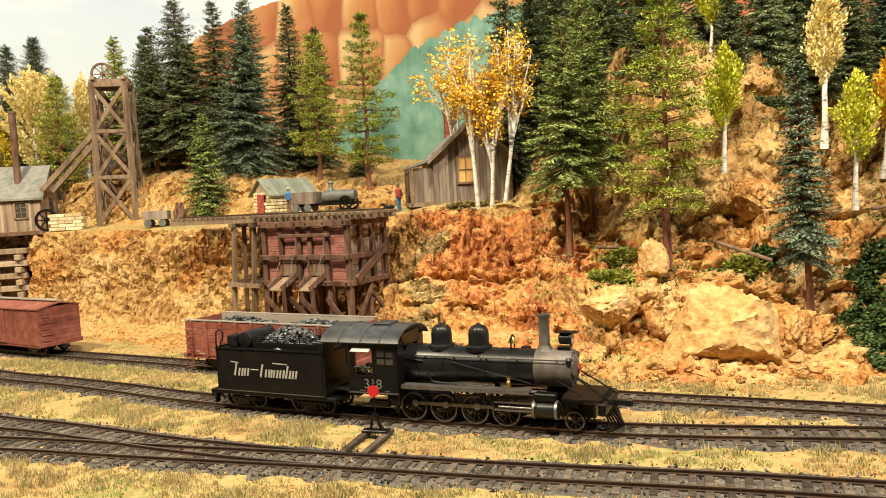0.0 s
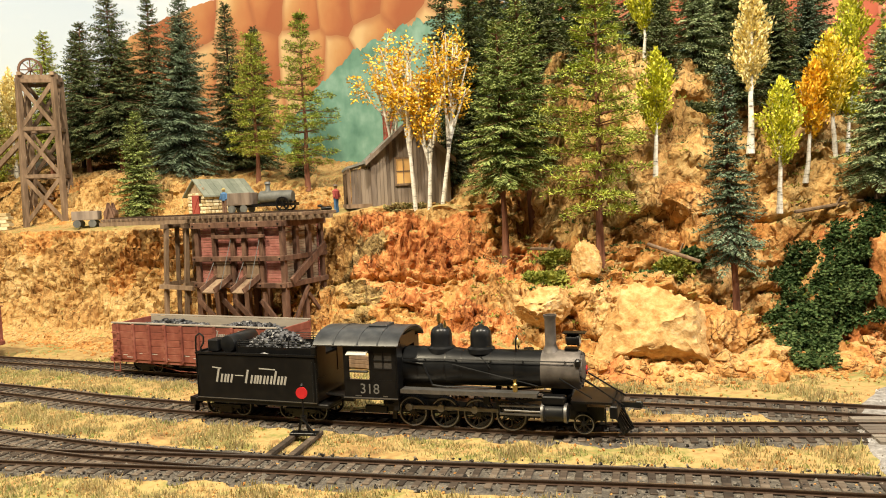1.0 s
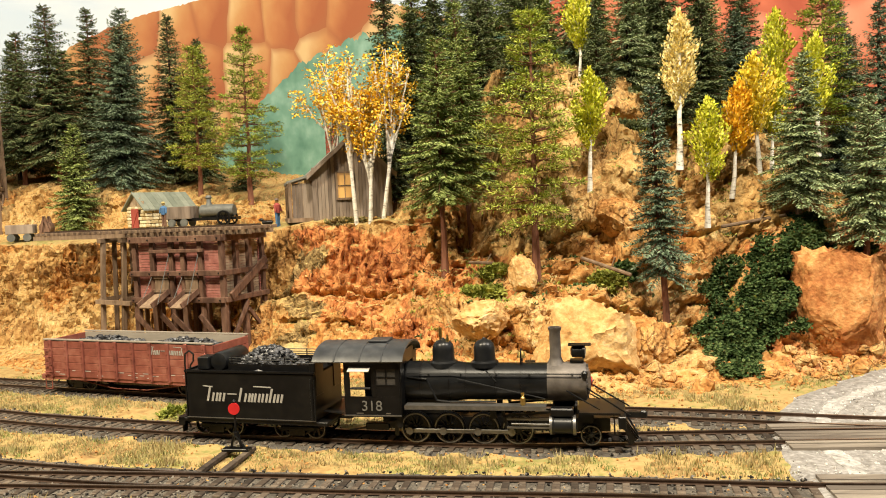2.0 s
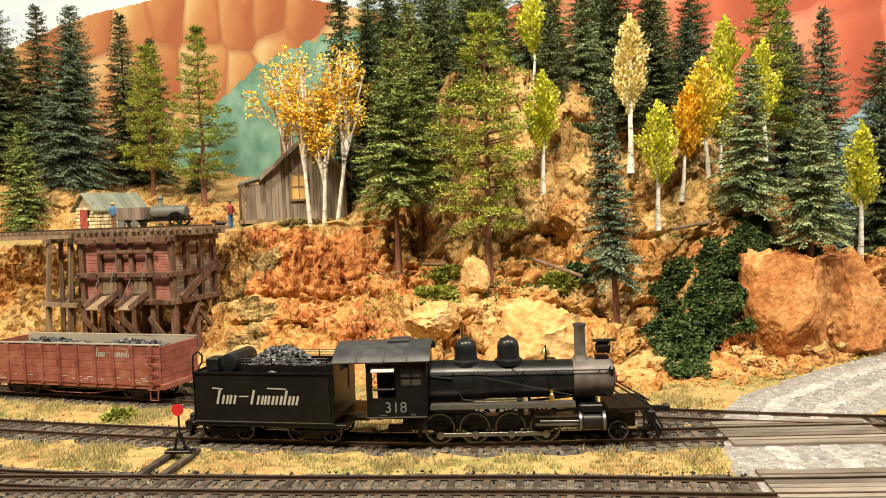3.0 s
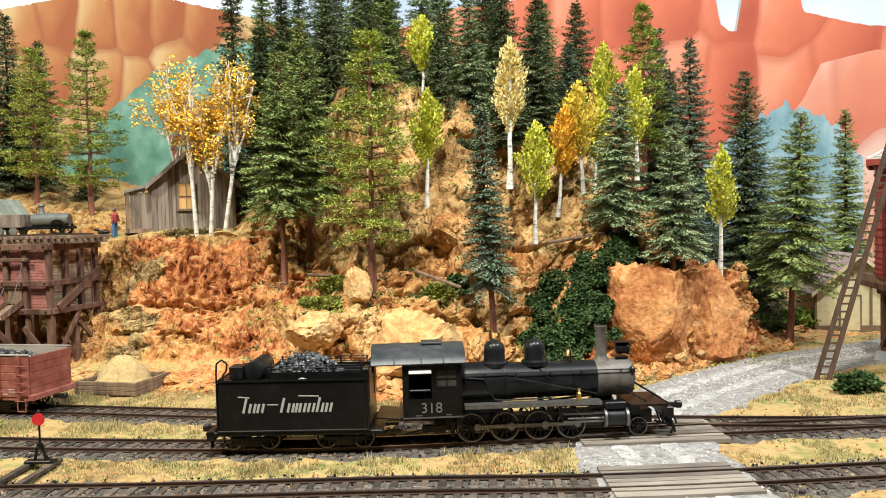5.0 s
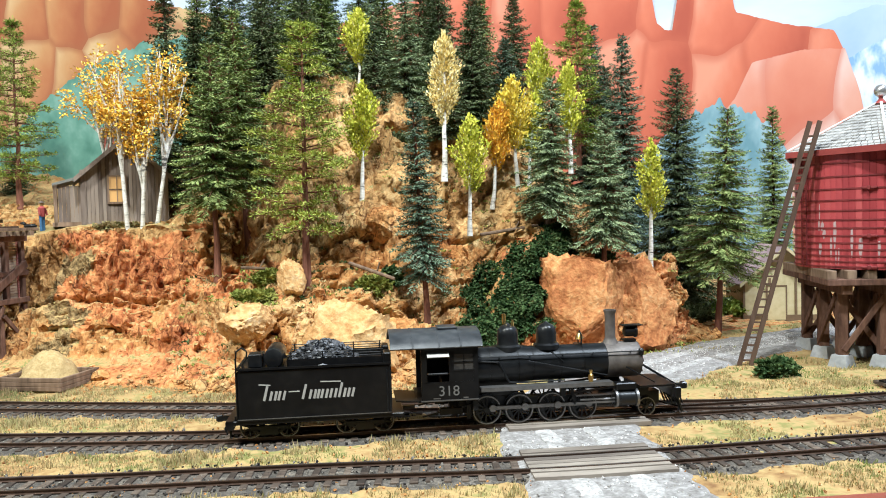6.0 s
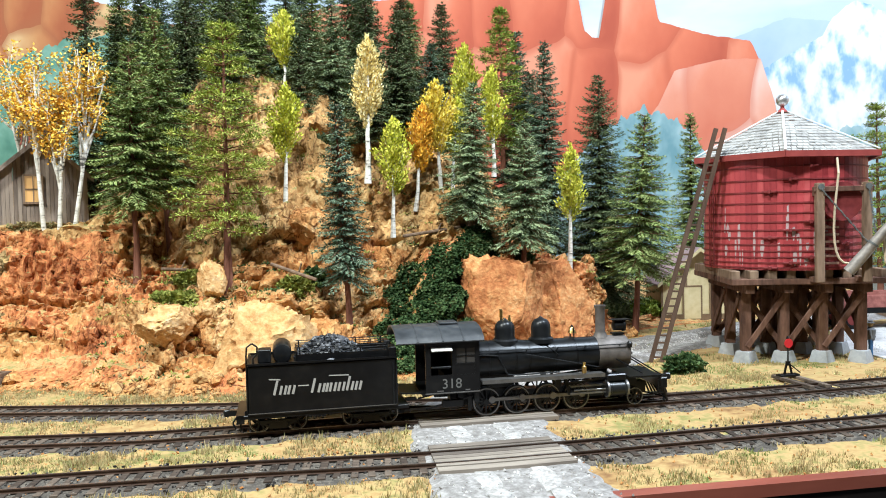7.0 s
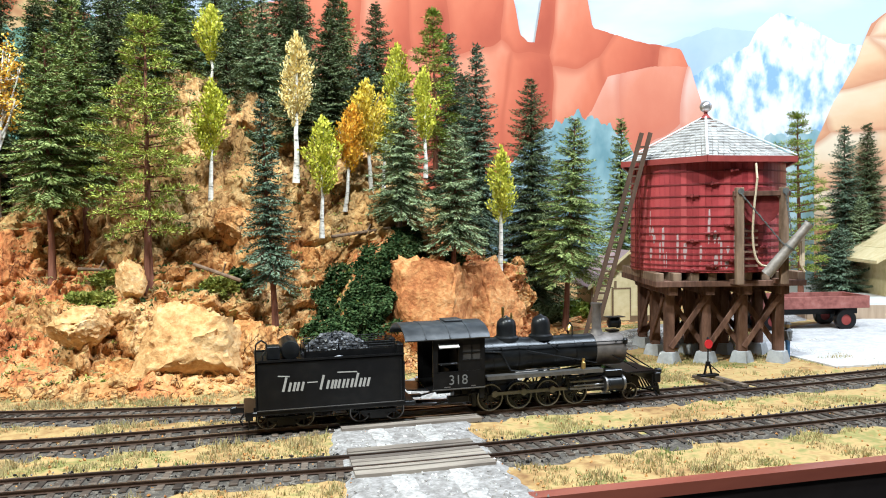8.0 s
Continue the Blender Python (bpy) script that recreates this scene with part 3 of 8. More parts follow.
for lx, ly, lz, power, tint in LAMPS:
    t = thing("ceiling_lamp", "round white ceiling lamp on a stem over the aisle", "lamp", lx, ly, 180, group="ceiling lamps")
    part("stem", Geo().cyl((0, 0, lz - 176), (0, 0, 0), 0.8), M["steel"], t)
    part("shade", Geo().lathe((0, 0, lz - 180), [(7.5, 0), (8, 0.5), (6, 4), (2, 6), (0.5, 6.4)], 24), M["steel"], t)
    part("diffuser", Geo().lathe((0, 0, lz - 180), [(7, -0.5), (7, 0.2)], 24), M["lampglow"], t)


# ---- painted backdrop ----
BX, BY, BR = 22.0, 5.0, 172.0


def on_wall(theta, z, out=0.0):
    z = 16 + (z - 16) * BR / 152.0
    a = radians(theta)
    return (BX + (BR - out) * math.sin(a), BY + (BR - out) * math.cos(a), z)


def sky_material():
    m = bpy.data.materials.new("painted_sky")
    m.use_nodes = True
    nt = m.node_tree
    b = nt.nodes["Principled BSDF"]
    b.inputs["Roughness"].default_value = 0.9
    link = nt.links.new
    tc = nt.nodes.new("ShaderNodeTexCoord")
    sep = nt.nodes.new("ShaderNodeSeparateXYZ")
    link(tc.outputs["Object"], sep.inputs[0])
    mr = nt.nodes.new("ShaderNodeMapRange")
    mr.inputs[1].default_value, mr.inputs[2].default_value = 0.15, 0.75
    link(sep.outputs["Z"], mr.inputs[0])
    ramp = nt.nodes.new("ShaderNodeValToRGB")
    el = ramp.color_ramp.elements
    el[0].position, el[0].color = 0.0, (0.56, 0.62, 0.66, 1)
    el[1].position, el[1].color = 1.0, (0.33, 0.43, 0.60, 1)
    e = el.new(0.4)
    e.color = (0.53, 0.60, 0.68, 1)
    link(mr.outputs[0], ramp.inputs[0])
    mp = nt.nodes.new("ShaderNodeMapping")
    mp.inputs["Scale"].default_value = (1, 1, 3)
    link(tc.outputs["Object"], mp.inputs[0])
    n = nt.nodes.new("ShaderNodeTexNoise")
    n.inputs["Scale"].default_value, n.inputs["Detail"].default_value = 2.5, 5
    link(mp.outputs[0], n.inputs["Vector"])
    cr = nt.nodes.new("ShaderNodeValToRGB")
    cr.color_ramp.elements[0].position, cr.color_ramp.elements[1].position = 0.45, 0.68
    link(n.outputs[0], cr.inputs[0])
    mix = nt.nodes.new("ShaderNodeMix")
    mix.data_type = "RGBA"
    link(cr.outputs[0], mix.inputs[0])
    link(ramp.outputs[0], mix.inputs[6])
    mix.inputs[7].default_value = (0.64, 0.67, 0.70, 1)
    link(mix.outputs[2], b.inputs["Base Color"])
    return m


g = Geo()
th = [-62 + 3 * i for i in range(53)]
for a in th:
    g.v.extend((on_wall(a, -3), on_wall(a, 95), on_wall(a, 95, -2), on_wall(a, -3, -2)))
for i in range(len(th) - 1):
    for k in range(4):
        g.f.append((i * 4 + k, i * 4 + (k + 1) % 4, i * 4 + 4 + (k + 1) % 4, i * 4 + 4 + k))
backdrop = solid("backdrop", g, sky_material(), "curved wall painted with a pale blue cloudy sky", "backdrop", kind="structure")


def painted(name, tops, foot, out, material, label, jag=0.0, seed=0):
    """A flat painted shape on the curved wall: tops are (angle, height) along its skyline."""
    rnd = random.Random(seed)
    g = Geo()
    ang = np.arange(tops[0][0], tops[-1][0] + 0.01, 0.12)
    hs = np.interp(ang, [t[0] for t in tops], [t[1] for t in tops])
    if jag > 0.5:
        # pointed tree tips
        hs = [h + jag * (noise.noise(Vector((a * 1.7, seed, 0))) + 1.6 * abs((a * 0.85 + 0.4 * noise.noise(Vector((a, seed, 3)))) % 1 - 0.5) + 0.5 * (rnd.random() - 0.5)) for a, h in zip(ang, hs)]
    else:
        hs = [h + jag * (noise.noise(Vector((a * 1.7, seed, 0))) + 0.6 * noise.noise(Vector((a * 6, seed, 1)))) for a, h in zip(ang, hs)]
    for a, h in zip(ang, hs):
        g.v.extend(on_wall(a, foot + (h - foot) * u, out) for u in (0, 0.5, 1))
    for i in range(len(ang) - 1):
        for k in range(2):
            g.f.append((i * 3 + k, i * 3 + 3 + k, i * 3 + 4 + k, i * 3 + k + 1))
    ob = solid(name, g, material, label, "mural", kind="structure")
    return ob


M["mesa"] = mat("painted_orange_mesa", [(0.42, 0.14, 0.06), (0.50, 0.22, 0.085), (0.55, 0.31, 0.125), (0.58, 0.40, 0.22)], 5, 0.9, 0, stretch=(1, 1, 2.2), fine=3, lo=0.35, hi=0.68)
M["mesa_red"] = mat("painted_red_mesa", [(0.38, 0.085, 0.05), (0.50, 0.145, 0.085), (0.58, 0.24, 0.16)], 5, 0.9, 0, stretch=(1, 1, 1.6), fine=3, lo=0.35, hi=0.68)
M["mesa_pink"] = mat("painted_hazy_pink_mesa", [(0.54, 0.18, 0.11), (0.61, 0.27, 0.18), (0.64, 0.44, 0.37)], 5, 0.9, 0, stretch=(1, 1, 0.6), lo=0.35, hi=0.65)
M["mesa_tan"] = mat("painted_tan_cliff", [(0.44, 0.22, 0.12), (0.56, 0.34, 0.20), (0.62, 0.47, 0.33)], 5, 0.9, 0, stretch=(1, 1, 4), lo=0.35, hi=0.65)


def painted_columns(m, cols, width, height, joint, seed, lean=0.5):
    """Brushed sandstone: rounded columns between bedding lines, light on one flank, soft dark joints."""
    nt = m.node_tree
    b = nt.nodes["Principled BSDF"]
    link = nt.links.new

    def math_node(op, x, y, z=None):
        n = nt.nodes.new("ShaderNodeMath")
        n.operation = op
        for sock, v in zip(n.inputs, (x, y, z)):
            if v is None:
                continue
            if isinstance(v, (int, float)):
                sock.default_value = v
            else:
                link(v, sock)
        return n.outputs[0]

    tc = nt.nodes.new("ShaderNodeTexCoord")
    sep = nt.nodes.new("ShaderNodeSeparateXYZ")
    link(tc.outputs["Object"], sep.inputs[0])
    angle = math_node("ARCTAN2", math_node("SUBTRACT", sep.outputs["X"], BX * U), math_node("SUBTRACT", sep.outputs["Y"], BY * U))
    along = math_node("MULTIPLY", angle, BR * U)
    flat = nt.nodes.new("ShaderNodeCombineXYZ")
    link(math_node("DIVIDE", along, width), flat.inputs[0])
    link(math_node("DIVIDE", sep.outputs["Z"], height), flat.inputs[1])
    flat.inputs[2].default_value = seed
    bend = nt.nodes.new("ShaderNodeTexNoise")
    bend.inputs["Scale"].default_value, bend.inputs["Detail"].default_value = 0.7, 2
    link(flat.outputs[0], bend.inputs["Vector"])
    warp = nt.nodes.new("ShaderNodeVectorMath")
    warp.operation = "MULTIPLY_ADD"
    link(bend.outputs["Color"], warp.inputs[0])
    warp.inputs[1].default_value = (0.9, 0.7, 0)
    link(flat.outputs[0], warp.inputs[2])
    cell = nt.nodes.new("ShaderNodeTexVoronoi")
    edge = nt.nodes.new("ShaderNodeTexVoronoi")
    edge.feature = "DISTANCE_TO_EDGE"
    for v in (cell, edge):
        v.voronoi_dimensions = "2D"
        v.inputs["Scale"].default_value, v.inputs["Randomness"].default_value = 1.0, 0.55
        link(warp.outputs[0], v.inputs["Vector"])
    rel = nt.nodes.new("ShaderNodeVectorMath")
    rel.operation = "SUBTRACT"
    link(warp.outputs[0], rel.inputs[0])
    link(cell.outputs["Position"], rel.inputs[1])
    rs = nt.nodes.new("ShaderNodeSeparateXYZ")
    link(rel.outputs[0], rs.inputs[0])
    cs = nt.nodes.new("ShaderNodeSeparateColor")
    link(cell.outputs["Color"], cs.inputs[0])
    brush = nt.nodes.new("ShaderNodeTexNoise")
    brush.inputs["Scale"].default_value, brush.inputs["Detail"].default_value = 1.6, 5
    link(flat.outputs[0], brush.inputs["Vector"])
    v = math_node("MULTIPLY_ADD", rs.outputs["X"], -lean, 0.1)
    v = math_node("MULTIPLY_ADD", rs.outputs["Y"], 0.35, v)
    v = math_node("MULTIPLY_ADD", cs.outputs[0], 0.3, v)
    v = math_node("MULTIPLY_ADD", brush.outputs[0], 0.55, v)
    ramp = nt.nodes.new("ShaderNodeValToRGB")
    el = ramp.color_ramp.elements
    while len(el) < len(cols):
        el.new(0.5)
    for k, c in enumerate(cols):
        el[k].position = 0.18 + 0.64 * k / (len(cols) - 1)
        el[k].color = (*c, 1)
    link(v, ramp.inputs[0])
    mr = nt.nodes.new("ShaderNodeMapRange")
    mr.interpolation_type = "SMOOTHSTEP"
    mr.inputs[2].default_value, mr.inputs[3].default_value = 0.11, 0.35
    link(edge.outputs["Distance"], mr.inputs[0])
    mix = nt.nodes.new("ShaderNodeMix")
    mix.data_type = "RGBA"
    link(mr.outputs[0], mix.inputs[0])
    mix.inputs[6].default_value = (*joint, 1)
    link(ramp.outputs[0], mix.inputs[7])
    link(mix.outputs[2], b.inputs["Base Color"])


painted_columns(M["mesa"], [(0.29, 0.095, 0.042), (0.37, 0.15, 0.062), (0.43, 0.23, 0.095), (0.52, 0.36, 0.18)], 0.075, 0.15, (0.28, 0.105, 0.048), 1)
painted_columns(M["mesa_red"], [(0.36, 0.085, 0.05), (0.47, 0.125, 0.07), (0.55, 0.17, 0.095), (0.62, 0.27, 0.17)], 0.11, 0.21, (0.42, 0.11, 0.062), 2, 0.42)
painted_columns(M["mesa_pink"], [(0.50, 0.16, 0.10), (0.57, 0.22, 0.14), (0.61, 0.32, 0.24), (0.64, 0.46, 0.40)], 0.14, 0.22, (0.50, 0.18, 0.12), 3, 0.2)
painted_columns(M["mesa_tan"], [(0.48, 0.22, 0.12), (0.58, 0.33, 0.19), (0.64, 0.45, 0.28), (0.68, 0.58, 0.44)], 0.16, 0.09, (0.46, 0.22, 0.13), 4, 0.3)
M["mural_wood"] = mat("painted_misty_forest", [(0.07, 0.165, 0.125), (0.125, 0.25, 0.195), (0.23, 0.37, 0.31)], 8, 0.9, 0, stretch=(1, 1, 0.7), lo=0.35, hi=0.66)
M["mural_haze"] = mat("painted_blue_forest_haze", [(0.15, 0.27, 0.32), (0.25, 0.38, 0.43), (0.42, 0.50, 0.54)], 10, 0.9, 0, stretch=(1, 1, 0.5))
M["mountain"] = mat("painted_blue_mountain", [(0.24, 0.38, 0.62), (0.40, 0.52, 0.69), (0.62, 0.66, 0.72), (0.68, 0.70, 0.74)], 11, 0.9, 0, stretch=(1, 1, 0.55), lo=0.40, hi=0.56)
M["farridge"] = mat("painted_pale_ridge", [(0.34, 0.44, 0.58), (0.42, 0.51, 0.63)], 6, 0.9, 0)
painted("mural_ridge", [(36, 42), (40, 45), (44.6, 48.4), (47.5, 46.6), (52, 43), (56, 40)], 18, 0.3, M["farridge"], "painted pale blue far ridge", 0.3, 1)
painted("mural_mountain", [(40, 35.5), (43.9, 41.2), (46.6, 44.6), (47.2, 47.6), (48.4, 49.7), (49.4, 48.6), (51.7, 43.7), (57, 40)], 18, 0.5, M["mountain"], "painted snow-capped blue mountain", 0.35, 2)
painted("mural_forest_haze", [(38, 27), (43, 30), (47, 28.5), (51, 29), (57, 27)], 4, 0.7, M["mural_haze"], "painted misty blue tree line", 0.9, 3)
painted("mural_mesa", [(-25, 30), (-21.5, 46), (-19.5, 49), (-17, 52), (-12, 56), (-6, 57), (0, 54), (5, 50), (9, 44)], 6, 0.5, M["mesa"], "painted orange sandstone mesa with ledges", 0.4, 4)
painted("mural_mesa", [(5, 48), (14, 56), (24, 58), (29.2, 58), (31.2, 56), (31.6, 49.5), (32.2, 48), (32.6, 48), (33.2, 57), (36.2, 56), (36.6, 50), (39.5, 47), (42.4, 45), (43.0, 41), (43.6, 33)], 6, 0.9, M["mesa_red"], "painted red sandstone mesa with a split", 0.25, 5)
painted("mural_mesa", [(33.5, 22), (35, 30), (36.5, 35), (37.6, 41.0), (40.5, 42.3), (43.0, 41.8), (43.8, 34.5), (44.3, 27)], 4, 1.1, M["mesa_pink"], "painted hazy pink lower mesa", 0.2, 6)
painted("mural_mesa", [(50.5, 27), (51.6, 34), (52.8, 40), (53.6, 46), (54.4, 47.5), (62, 48.5), (75, 50)], 4, 1.1, M["mesa_tan"], "painted tan orange layered cliff", 0.25, 7)
painted("mural_forest_haze", [(29, 20), (31, 26), (33, 31), (35, 34), (37, 33), (38.5, 30), (40, 24)], 4, 1.25, M["mural_haze"], "painted blue misty trees below the mesa", 1.2, 9)
painted("mural_forest", [(-16, 20), (-13, 27), (-9.5, 37), (-7, 43), (-4, 47), (2, 51), (9, 46), (16, 40)], 4, 1.3, M["mural_wood"], "painted dark green misty conifer slope", 1.0, 8)
# ---- tracks ----
def spline(pts, step=0.6):
    P = [Vector((*p, 0)) for p in pts]
    P = [2 * P[0] - P[1]] + P + [2 * P[-1] - P[-2]]
    out = []
    for i in range(1, len(P) - 2):
        p0, p1, p2, p3 = P[i - 1:i + 3]
        n = max(2, int((p2 - p1).length / step))
        for k in range(n):
            t = k / n
            out.append(0.5 * (2 * p1 + (p2 - p0) * t + (2 * p0 - 5 * p1 + 4 * p2 - p3) * t * t + (3 * p1 - p0 - 3 * p2 + p3) * t ** 3))
    out.append(P[-2])
    return out


GAUGE = 2.25
FRONT = spline([(-95, 84), (-60, 75.5), (-40, 71.0), (-17.5, 66.8), (-8.5, 64.8), (0.3, 63.0), (8.2, 61.4), (18.9, 59.0), (32.4, 56.3), (43.7, 53.6), (52.3, 52.2), (65.4, 50.5), (81.5, 48.3), (110, 44.9), (185, 36.5)])
BRANCH = spline([(-95, 103), (-60, 88.5), (-40, 80), (-24.1, 73.1), (-18.6, 71.2), (-12.5, 68.8), (-6.9, 66.4), (-2, 64.6), (2.6, 63.1), (8.2, 61.4)])
MAIN = spline([(-95, 121), (-60, 103), (-34.5, 90.4), (-27.0, 87.3), (-19.2, 83.8), (-8.7, 78.7), (7.2, 72.6), (24.3, 67.1), (31.0, 65.7), (35.5, 65.05), (42.2, 64.2), (58, 61.9), (74, 59.8), (86.9, 58.3), (97.2, 57.3), (130, 55), (185, 52)])
BACK = spline([(-95, 133), (-60, 114.5), (-38.7, 103.5), (-22.6, 96.6), (-14.7, 93.2), (8, 83.2), (23.3, 76.8), (31.0, 73.9), (37.6, 71.7), (44.4, 69.3), (52, 66.2), (60, 63.4), (67, 61.2), (74, 59.8)])


def length_table(P):
    s = [0.0]
    for a, b in zip(P, P[1:]):
        s.append(s[-1] + (b - a).length)
    return s


def at_length(P, S, s):
    s = min(max(s, 0), S[-1] - 1e-4)
    i = int(np.searchsorted(S, s, "right")) - 1
    i = min(i, len(P) - 2)
    t = (s - S[i]) / (S[i + 1] - S[i])
    d = (P[i + 1] - P[i]).normalized()
    return P[i].lerp(P[i + 1], t), d


RAIL = [(-0.13, 0.0), (-0.13, 0.03), (-0.035, 0.06), (-0.035, 0.18), (-0.075, 0.2), (-0.075, 0.27), (0.075, 0.27), (0.075, 0.2), (0.035, 0.18), (0.035, 0.06), (0.13, 0.03), (0.13, 0.0)]


def sweep(P, prof, off, z0):
    g = Geo()
    n = len(prof)
    for i, p in enumerate(P):
        d = (P[min(i + 1, len(P) - 1)] - P[max(i - 1, 0)]).normalized()
        nr = Vector((-d.y, d.x, 0))
        for u, w in prof:
            q = p + nr * (off + u)
            g.v.append((q.x, q.y, z0 + w))
    for i in range(len(P) - 1):
        for k in range(n):
            g.f.append((i * n + k, i * n + (k + 1) % n, (i + 1) * n + (k + 1) % n, (i + 1) * n + k))
    g.f.append(tuple(range(n)))
    g.f.append(tuple(range(len(P) * n - n, len(P) * n)))
    return g


TIE_Z = 0.12
tie_meshes = []
for k in range(5):
    rnd = random.Random(k)
    g = Geo().box((0, 0, -0.14), (0.42 + 0.08 * rnd.random(), 4.0 + 0.4 * rnd.random(), 0.34), (0, rnd.uniform(-1, 1), rnd.uniform(-3, 3)), 0.03)
    tie_meshes.append(mesh_of("tie", g, M["tie"], 0))


def lay(name, P, label, ties_from, ties_to, pitch=1.02, rails_from=None, rails_to=None):
    t = thing(name, label, "railway track", group="model tracks", kind="structure")
    for s in (1, -1):
        cut = [p for p in P if (rails_from is None or p.x >= rails_from) and (rails_to is None or p.x <= rails_to)]
        r = part("rail", sweep(cut, RAIL, s * (GAUGE / 2 + 0.075), TIE_Z), M["rail"], t, smooth=0)
        part("rail_head", sweep(cut, [(-0.06, 0.262), (-0.06, 0.278), (0.06, 0.278), (0.06, 0.262)], s * (GAUGE / 2 + 0.075), TIE_Z), M["railhead"], r, "worn bright rail head", smooth=0)
    S = length_table(P)
    rnd = random.Random(name)
    s = 0.4
    n = 0
    while s < S[-1]:
        p, d = at_length(P, S, s)
        if ties_from <= p.x <= ties_to and n < 300 and not (skip_ties(p)):
            ob = new("tie", tie_meshes[rnd.randrange(5)])
            ob.parent = t
            ob.matrix_basis = pose(p.x * U + rnd.uniform(-0.0006, 0.0006), p.y * U + rnd.uniform(-0.0008, 0.0008), (TIE_Z - 0.01) * U, 0, 0, math.degrees(math.atan2(d.y, d.x)) + rnd.uniform(-2, 2))
            n += 1
        s += pitch + rnd.uniform(-0.08, 0.08)
    # cinder bed
    g = Geo()
    off = [-3.0, -2.4, -1.6, -0.8, 0, 0.8, 1.6, 2.4, 3.0]
    top = [-0.12, 0.0, 0.06, 0.04, 0.05, 0.04, 0.06, 0.0, -0.12]
    for i, p in enumerate(P):
        d = (P[min(i + 1, len(P) - 1)] - P[max(i - 1, 0)]).normalized()
        nr = Vector((-d.y, d.x, 0))
        for u, w in zip(off, top):
            e = 0.5 * noise.noise(Vector((p.x * 0.4, u, len(P)))) if abs(u) > 2.9 else 0
            q = p + nr * (u + e)
            g.v.append((q.x, q.y, w + 0.05 * noise.noise(Vector((q.x * 2, q.y * 2, 0)))))
    n = len(off)
    for i in range(len(P) - 1):
        for k in range(n - 1):
            g.f.append((i * n + k, (i + 1) * n + k, (i + 1) * n + k + 1, i * n + k + 1))
    part("ballast", g, M["ballast"], t, "dark cinder ballast")
    return t


# the gravel road and its plank crossings
ROAD = spline([(47, 43.0), (48.2, 50), (49.3, 56), (50.8, 62), (55.2, 69.2), (64, 75.5), (78, 83.2), (92, 87.5), (112, 92.5), (150, 98)], 1.0)


def near_road(x, y, half=4.8):
    return min((p.x - x) ** 2 + (p.y - y) ** 2 for p in ROAD) < half * half


def skip_ties(p):
    return near_road(p.x, p.y, 4.3)


lay("track_front", FRONT, "weathered narrow gauge track nearest the layout edge", -45, 130)
lay("track_branch", BRANCH, "branch track joining through a turnout", -62, 0)
lay("track_main", MAIN, "narrow gauge main track carrying the steam locomotive", -60, 140)
lay("track_back", BACK, "rusty siding track below the cliffs", -60, 70)
g = Geo()
off = [-5.2, -4.4, -3, -1.5, 0, 1.5, 3, 4.4, 5.2]
for i, p in enumerate(ROAD):
    d = (ROAD[min(i + 1, len(ROAD) - 1)] - ROAD[max(i - 1, 0)]).normalized()
    nr = Vector((-d.y, d.x, 0))
    for u in off:
        e = 0.9 * noise.noise(Vector((p.x * 0.5, u, p.y * 0.5))) if abs(u) > 4 else 0
        q = p + nr * (u + e)
        rut = 0.06 if 1 < abs(u) < 2 else 0
        g.v.append((q.x, q.y, (0.15 if abs(u) < 4.8 else -0.1) - rut + 0.04 * noise.noise(Vector((q.x, q.y, 0)))))
n = len(off)
for i in range(len(ROAD) - 1):
    for k in range(n - 1):
        g.f.append((i * n + k, (i + 1) * n + k, (i + 1) * n + k + 1, i * n + k + 1))
# worn wheel tracks; the lamps' glare on them is put into the pale colour
for sgn in (-1, 1):
    strip = Geo()
    for i, p in enumerate(ROAD):
        d = (ROAD[min(i + 1, len(ROAD) - 1)] - ROAD[max(i - 1, 0)]).normalized()
        nr = Vector((-d.y, d.x, 0))
        for u in (-0.75, -0.35, 0.35, 0.75):
            q = p + nr * (sgn * 1.75 + u + 0.7 * noise.noise(Vector((p.x * 0.9, p.y * 0.9, u * 3))))
            strip.v.append((q.x, q.y, 0.17 if abs(u) < 0.5 else 0.08))
    for i in range(len(ROAD) - 1):
        for k in range(3):
            strip.f.append((i * 4 + k, i * 4 + 4 + k, i * 4 + 5 + k, i * 4 + k + 1))
    solid("wheel_track", strip, M["wheel_glare"], "worn wheel track in the gravel road, whitened by painted lamp glare", "road", kind="structure")
road = solid("road", g, M["gravel"], "pale grey gravel road crossing the tracks", "road", kind="structure")


def crossing(P, x0, x1, label):
    t = thing("plank_crossing", label, "crossing", group="plank crossings")
    cut = [p for p in P if x0 <= p.x <= x1]
    for off, w in ((-2.35, 0.8), (-1.5, 0.5), (-0.66, 0.62), (0, 0.62), (0.66, 0.62), (1.5, 0.5), (2.35, 0.8)):
        h = w / 2 - 0.02
        part("plank", sweep(cut, [(-h, -0.1), (-h, 0.22), (h, 0.22), (h, -0.1)], off, TIE_Z), M["plank"], t, smooth=0)
    return t


crossing(FRONT, 43.8, 53.0, "grey plank crossing laid flush between rails of the front track")
crossing(MAIN, 45.8, 56.8, "grey plank crossing under the main track rails")
# ---- rolling stock ----
def ring(g, c, r0, r1, y0, y1, n=24):
    vs, fs = [], []
    for r, y in ((r0, y0), (r1, y0), (r1, y1), (r0, y1)):
        for i in range(n):
            t = 2 * math.pi * i / n
            vs.append((c[0] + r * math.sin(t), c[1] + y, c[2] + r * math.cos(t)))
    for k in range(4):
        for i in range(n):
            a, b = k * n, ((k + 1) % 4) * n
            fs.append((a + i, a + (i + 1) % n, b + (i + 1) % n, b + i))
    return g.add(vs, fs)


